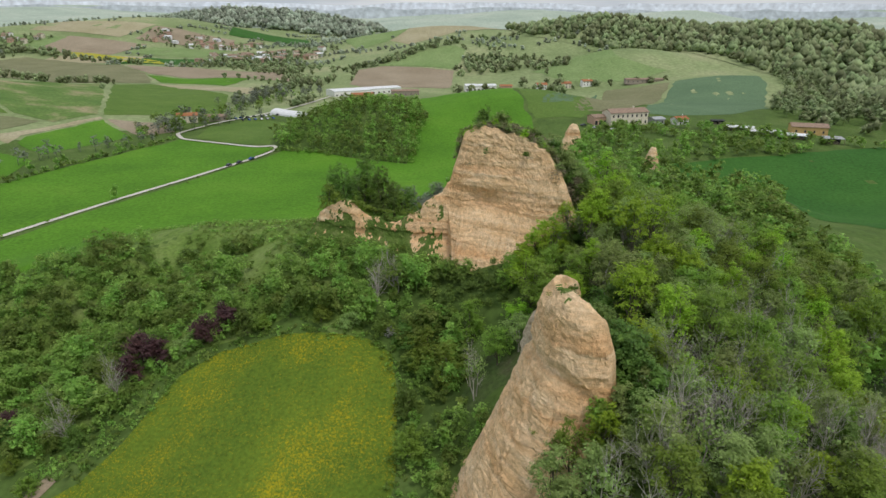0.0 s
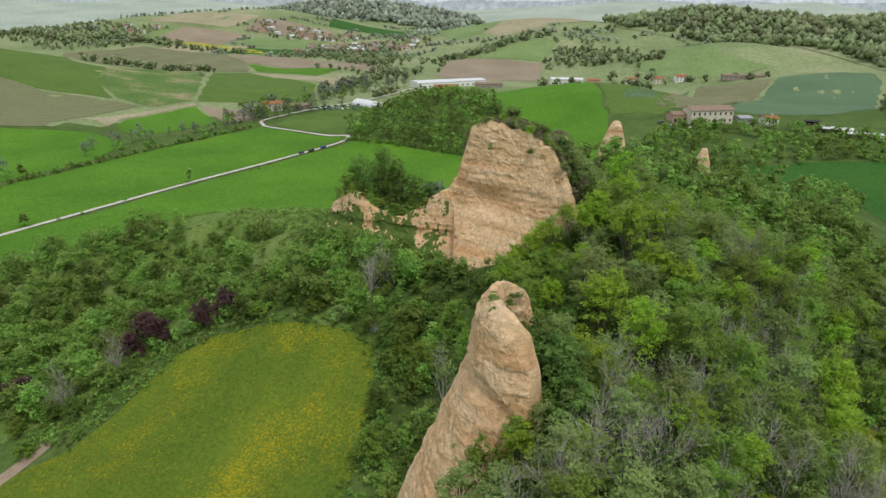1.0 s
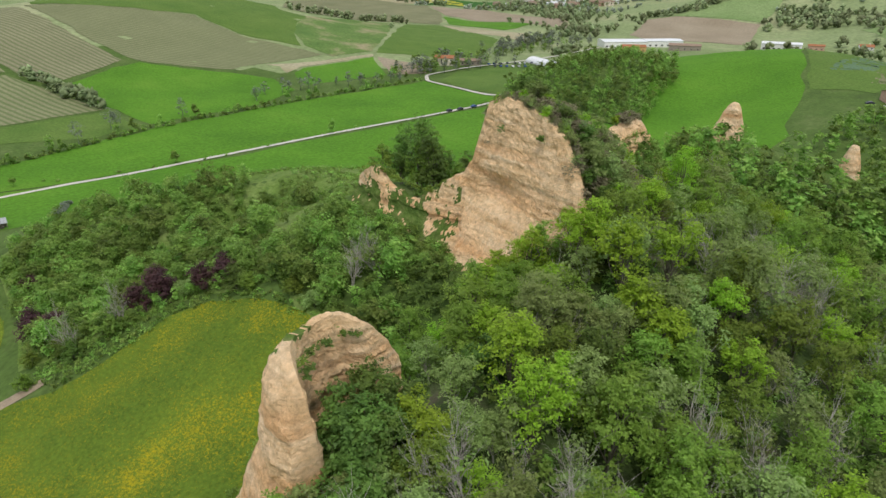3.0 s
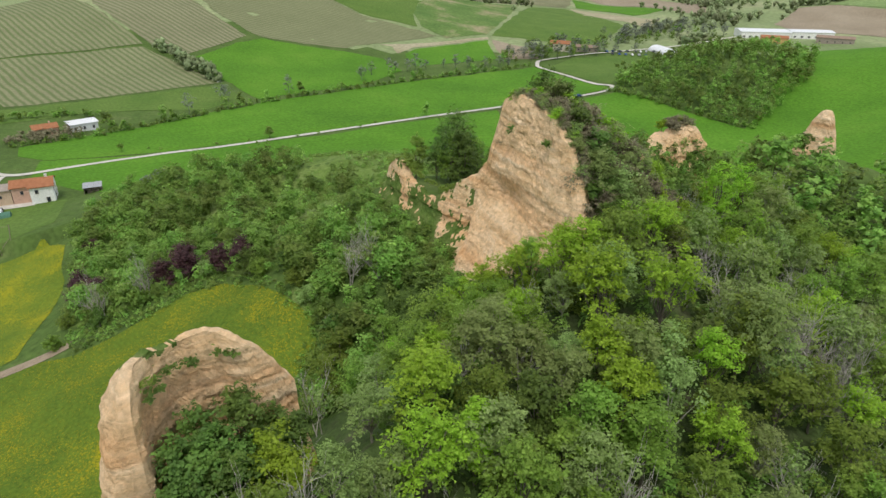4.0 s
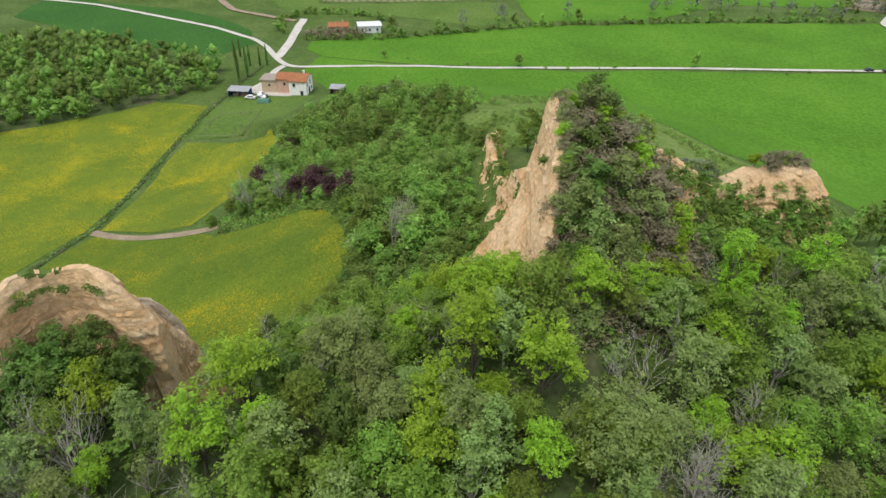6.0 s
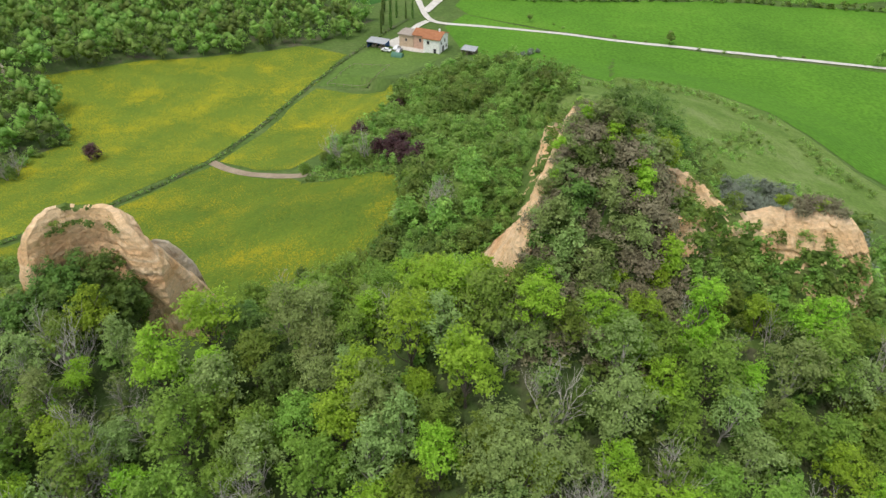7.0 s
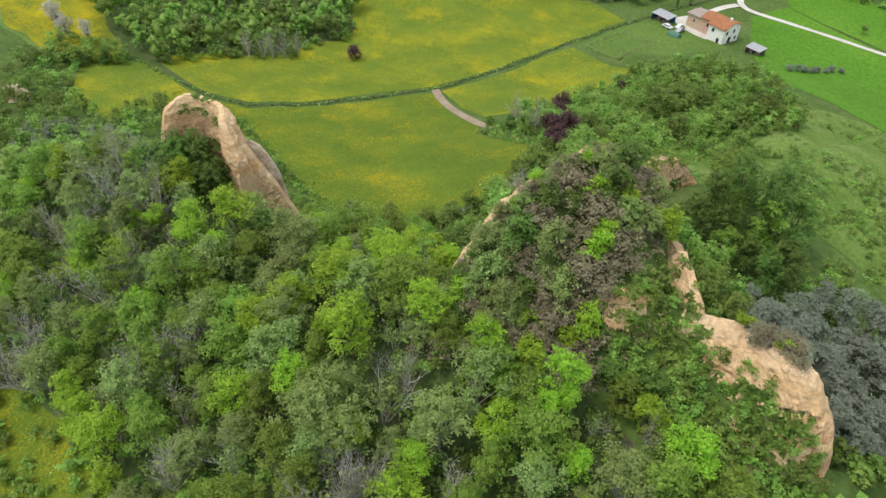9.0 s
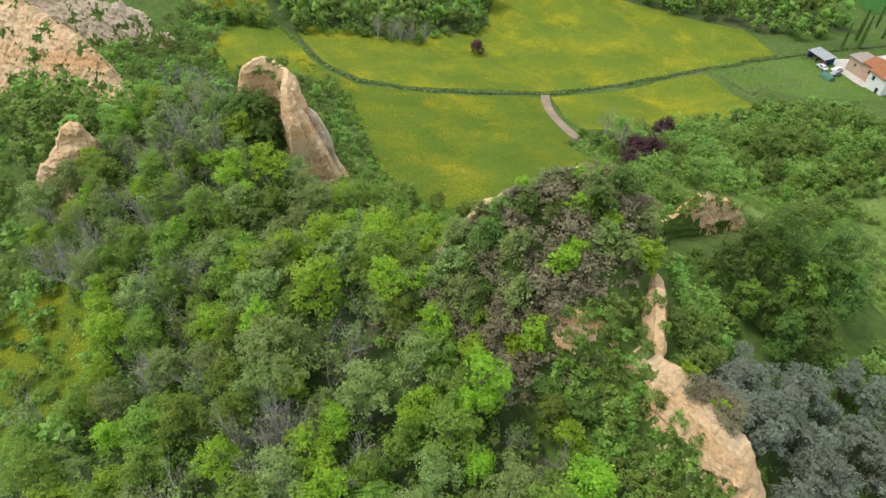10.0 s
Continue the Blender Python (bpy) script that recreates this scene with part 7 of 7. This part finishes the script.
def car(paint, label):
    top = new("car")
    tagged(top, label, "car", "parked cars")
    bm = bmesh.new()
    prof = [(-2.1, 0.35), (-2.1, 0.8), (-1.95, 0.95), (-1.2, 1.0), (-0.75, 1.42), (0.9, 1.45), (1.55, 1.02), (2.05, 0.9), (2.1, 0.4)]
    a = [bm.verts.new((x, -0.86 + (0.16 if z > 1.2 else 0), z)) for x, z in prof]
    b = [bm.verts.new((x, 0.86 - (0.16 if z > 1.2 else 0), z)) for x, z in prof]
    bm.faces.new(a)
    bm.faces.new(b[::-1])
    for i in range(len(prof)):
        j = (i + 1) % len(prof)
        bm.faces.new((a[j], a[i], b[i], b[j]))
    bmesh.ops.recalc_face_normals(bm, faces=bm.faces[:])
    bmesh.ops.bevel(bm, geom=bm.edges[:], offset=0.05, segments=1, affect="EDGES")
    body = part("body", bm, paint, top)
    for s in (-1, 1):
        bm = bmesh.new()
        v = [bm.verts.new((x, s * y, z)) for x, y, z in ((-0.95, 0.87, 1.04), (1.3, 0.87, 1.04), (0.85, 0.74, 1.36), (-0.65, 0.74, 1.36))]
        w = [bm.verts.new((p.co.x, p.co.y - s * 0.02, p.co.z)) for p in v]
        bm.faces.new(v)
        bm.faces.new(w[::-1])
        for i in range(4):
            bm.faces.new((v[i], w[i], w[(i + 1) % 4], v[(i + 1) % 4]))
        part("window", bm, M_GLASS, top)
    part("windscreen", boxes((1.0, 1.5, -0.66, 0.66, 1.1, 1.13)), M_GLASS, top).matrix_basis = pose(-0.05, 0, 0.12, 0, 0, 0) @ Matrix.Translation((1.25, 0, 1.1)) @ Matrix.Rotation(radians(33), 4, "Y") @ Matrix.Translation((-1.25, 0, -1.1))
    for sx in (-1.3, 1.3):
        for s in (-1, 1):
            bm = bmesh.new()
            bmesh.ops.create_cone(bm, cap_ends=True, segments=14, radius1=0.32, radius2=0.32, depth=0.22, matrix=Matrix.Translation((sx, s * 0.8, 0.32)) @ Matrix.Rotation(radians(90), 4, "X"))
            part("wheel", bm, M_TYRE, top)
    return top


M_PAINTS = [plain("white_paint", (0.75, 0.75, 0.75), rough=0.25), plain("silver_paint", (0.38, 0.39, 0.41), rough=0.3, metal=0.3), plain("dark_paint", (0.05, 0.055, 0.065), rough=0.25), plain("blue_paint", (0.05, 0.10, 0.25), rough=0.25)]
CARS = [car(M_PAINTS[0], "white car parked on open ground"), car(M_PAINTS[1], "silver car parked on open ground"), car(M_PAINTS[2], "dark car parked on open ground"), car(M_PAINTS[3], "dark blue car parked on open ground")]
r6 = np.random.default_rng(61)
car_spots = [(-177.7, 110.6, 150, 0), (-173.9, 111.4, 155, 1), (-175.5, 106.3, 60, 0), (-124, 391, 72, 2), (-119, 400, 68, 3), (-128, 384, 250, 2)]
car_spots += [(-176 + 4.2 * i + r6.normal(0, 0.8), 560 + 3.4 * i + r6.normal(0, 0.8), 120 + r6.normal(0, 12), int(r6.integers(4))) for i in range(11)]
car_spots += [(-168 + 4.5 * i, 552 + 2.5 * i, 125, int(r6.integers(4))) for i in range(6)] + [(104, 398, 30, 0), (94, 402, 40, 1), (88, 408, 20, 2)]
first = set()
for x, y, a, k in car_spots:
    m = pose(x, y, float(H(x, y)) + 0.1 + max(0, math.hypot(x, y - 100) - 150) * 0.002, 0, 0, a)
    if k in first:
        copy_thing(CARS[k], m)
    else:
        first.add(k)
        CARS[k].matrix_basis = m

# paddock fence: posts and rails
fence = new("paddock_fence")
tagged(fence, "weathered wooden post and rail paddock fence", "fence")
loop = [(-144, 84.2), (-160.6, 93.5), (-154.4, 107), (-137.8, 101.8), (-144, 84.2)]
for (ax, ay), (bx, by) in zip(loop, loop[1:]):
    n = max(2, int(math.hypot(bx - ax, by - ay) / 3))
    for i in range(n):
        x, y, x2, y2 = ax + (bx - ax) * i / n, ay + (by - ay) * i / n, ax + (bx - ax) * (i + 1) / n, ay + (by - ay) * (i + 1) / n
        z, z2 = float(H(x, y)), float(H(x2, y2))
        part("post", boxes((x - 0.07, x + 0.07, y - 0.07, y + 0.07, z - 0.4, z + 1.25)), M_WOOD, fence)
        tv, tf = tube((x, y, z + 1.0), (x2, y2, z2 + 1.0), 0.06, 0.06, 4)
        new("rail", mesh_np("rail", tv, tf, M_WOOD)).parent = fence

# walled yard, hamlet, villa and sheds
house(-269.5, 165.4, 75, 10, 7, 3.4, 1.4, M_PINK, M_TILE, "low pink house with a tiled roof behind a hedge", windows=win_rows(0, 10, 3, (1.0,)))
house(-268.8, 181.8, 78, 12, 9, 3.6, 0.5, M_SHEET, M_SHEET, "low white flat building behind a hedge", chimney=False, windows=win_rows(0, 12, 3, (1.0,)))
house(-373.4, 125.1, 62, 15, 8, 5.8, 1.6, M_CREAM, M_TILE_OLD, "pale cream two-storey farmhouse by woods", windows=win_rows(0, 15, 5, (0.9, 3.7)) + win_rows(1, 8, 2, (0.9, 3.7)))
house(117, 421, 18, 27, 11, 8.0, 2.0, M_CREAM, M_TILE_OLD, "long cream country villa with rows of small windows", name="villa", windows=win_rows(0, 27, 8, (1.2, 5.2), 1.0, 1.5) + win_rows(1, 11, 2, (1.2, 5.2), 1.0, 1.5))
house(99, 420, 18, 9, 9, 4.6, 1.3, M_PINK, M_TILE_OLD, "low brick-red wing beside the villa", chimney=False, name="villa_wing", windows=win_rows(0, 9, 3, (0.1,), 1.7, 2.4))
house(139, 427, 20, 8, 8, 3.2, 1.0, M_GREY, M_GREY, "low grey-roofed outbuilding beside the villa", chimney=False, windows=win_rows(0, 8, 2, (0.8,)))
house(154, 426, 25, 9, 7, 3.4, 1.5, M_WHITE, M_TILE, "small white cottage with a red tile roof", windows=win_rows(0, 9, 2, (0.9,)))
house(223, 398, -15, 20, 10, 4.6, 1.6, M_OCHRE, M_TILE_OLD, "ochre barn with a brown tile roof", chimney=False, windows=win_rows(0, 20, 4, (1.2,)))
for i, (x, y) in enumerate(((184, 404), (193, 389), (204, 378))):
    shed(x, y, -24, 17, 7, 2.6, M_SHEET, "long low shed with a pale sheet roof", side=M_GREY)
shed(180, 428, -4, 9, 4, 2.6, M_BLACK, "long dark open shed on the grass", side=M_BLACK)
shed(219, 364, -12, 11, 7, 3.4, M_GREY, "open dark barn full of farm gear", side=M_BLACK)
house(44, 786, 4, 36, 16, 6.5, 1.2, M_WHITE, M_SHEET, "long white industrial hall", chimney=False, name="hall", windows=win_rows(0, 36, 8, (1.2,), 2.2, 1.4))
house(75, 792, 4, 14, 10, 4.5, 1.2, M_PINK, M_TILE, "low red building beside the white hall", chimney=False, windows=win_rows(0, 14, 3, (1.0,)))
arc_tent(-137, 588, 140, 38, 14, 4.6, M_SHEET, "long white marquee beside a car park", "marquee")
house(-105, 745, 30, 44, 26, 6, 1.0, M_WHITE, M_SHEET, "broad white factory hall with a pale roof", chimney=False, name="hall", windows=win_rows(0, 44, 8, (1.2,), 2, 1.4))
house(-70, 775, 30, 38, 22, 6, 1.0, M_WHITE, M_SHEET, "white factory hall with a sheet roof", chimney=False, name="hall", windows=win_rows(0, 38, 6, (1.2,), 2, 1.4))
house(-86, 712, 20, 22, 12, 5, 1.5, M_OCHRE, M_TILE, "ochre workshop with a red roof", chimney=False, windows=win_rows(0, 22, 4, (1.2,)))
house(-42, 742, 10, 30, 12, 5, 1.5, M_STONE, M_TILE_OLD, "brick workshop with a brown roof", chimney=False, windows=win_rows(0, 30, 5, (1.2,)))
house(-213, 548, 20, 16, 9, 6, 1.8, M_CREAM, M_TILE, "cream house among trees by the car park", windows=win_rows(0, 16, 4, (0.9, 3.6)))
house(-192, 556, 20, 18, 8, 3.5, 1.5, M_STONE, M_TILE_OLD, "low stone farm building by the car park", windows=win_rows(0, 18, 4, (1.0,)))
for x, y, c in ((117, 792, M_WHITE), (145, 788, M_CREAM), (170, 790, M_WHITE)):
    house(x, y, 8, 12, 9, 5.5, 1.8, c, M_TILE, "small white house with a red roof by the far road", windows=win_rows(0, 12, 3, (0.9, 3.5)), group="houses along the far road")
house(232, 772, 3, 44, 8, 4, 1.2, M_STONE, M_TILE_OLD, "long brown-roofed farm building", chimney=False, windows=win_rows(0, 44, 8, (1.0,)))

r7 = np.random.default_rng(71)
models = [house(-300, 1250, 0, 14, 10, 7, 2.2, c, t, lab, windows=win_rows(0, 14, 2, (3.6,), 1.3, 1.6), group="houses of the far town")
          for c, t, lab in ((M_WHITE, M_TILE_OLD, "white house in the distant town"), (M_CREAM, M_TILE_OLD, "cream house in the distant town"), (M_PINK, M_TILE_OLD, "pink house in the distant town"), (M_SHEET, M_SHEET, "pale flat-roofed block in the distant town"))]
town = [(-450 + 230 * r7.random(), 1190 + 130 * r7.random()) for _ in range(46)] + [(-620 + 220 * r7.random(), 1420 + 120 * r7.random()) for _ in range(26)] + [(-900 + 120 * r7.random(), 1340 + 60 * r7.random()) for _ in range(10)] \
    + [(-640 + 110 * r7.random(), 2140 + 50 * r7.random()) for _ in range(7)] + [(-1500 + 700 * r7.random(), 2500 + 300 * r7.random()) for _ in range(40)]
for i, (x, y) in enumerate(town):
    m = pose(x, y, float(H(x, y)), 0, 0, r7.uniform(-40, 40)) @ Matrix.Diagonal((r7.uniform(0.55, 1.2), r7.uniform(0.6, 1.1), r7.uniform(0.7, 1.1), 1))
    ob = models[i] if i < 4 else copy_thing(models[int(r7.integers(4))], m)
    ob.matrix_basis = m

# ---- the far mountains ----
def range_strip(name, dist, lo, seed, rough, mat, label):
    a = np.radians(np.linspace(20, 160, 260))
    x, y = dist * np.cos(a), dist * np.sin(a)
    top = lo + rough * (0.6 * vnoise(np.degrees(a) / 9, a * 0, seed) + 0.35 * vnoise(np.degrees(a) / 3.1, a * 0, seed + 1) + 0.15 * vnoise(np.degrees(a) / 1.1, a * 0, seed + 2))
    v = np.concatenate([np.stack([x, y, np.full_like(x, -60)], 1), np.stack([x, y, top], 1), np.stack([x * 1.03, y * 1.03, np.full_like(x, -60)], 1)])
    ob = new(name, mesh_np(name, v, grid_faces(len(a), 3), mat, smooth=True))
    return tagged(ob, label, "mountains", kind="structure")


# Haze before the horizon is painted as these pale blue-grey base colours.
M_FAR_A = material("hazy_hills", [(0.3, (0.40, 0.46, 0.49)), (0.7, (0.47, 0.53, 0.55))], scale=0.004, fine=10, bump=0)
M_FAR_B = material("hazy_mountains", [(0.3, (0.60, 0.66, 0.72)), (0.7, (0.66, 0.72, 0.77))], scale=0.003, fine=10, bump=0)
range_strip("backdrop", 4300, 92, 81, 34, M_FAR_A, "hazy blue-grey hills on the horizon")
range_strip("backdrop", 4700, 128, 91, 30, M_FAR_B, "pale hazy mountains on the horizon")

r9 = np.random.default_rng(97)
grove("hedge_trees", "garden trees among the houses of the far town", [(x + r9.normal(0, 16), y + r9.normal(0, 12)) for x, y in town for _ in range(4)], r9, M_WOODS_FAR, 26, 1.2, 4.5, 8, 6, low=0.0, stem=False, core=True, category="trees")
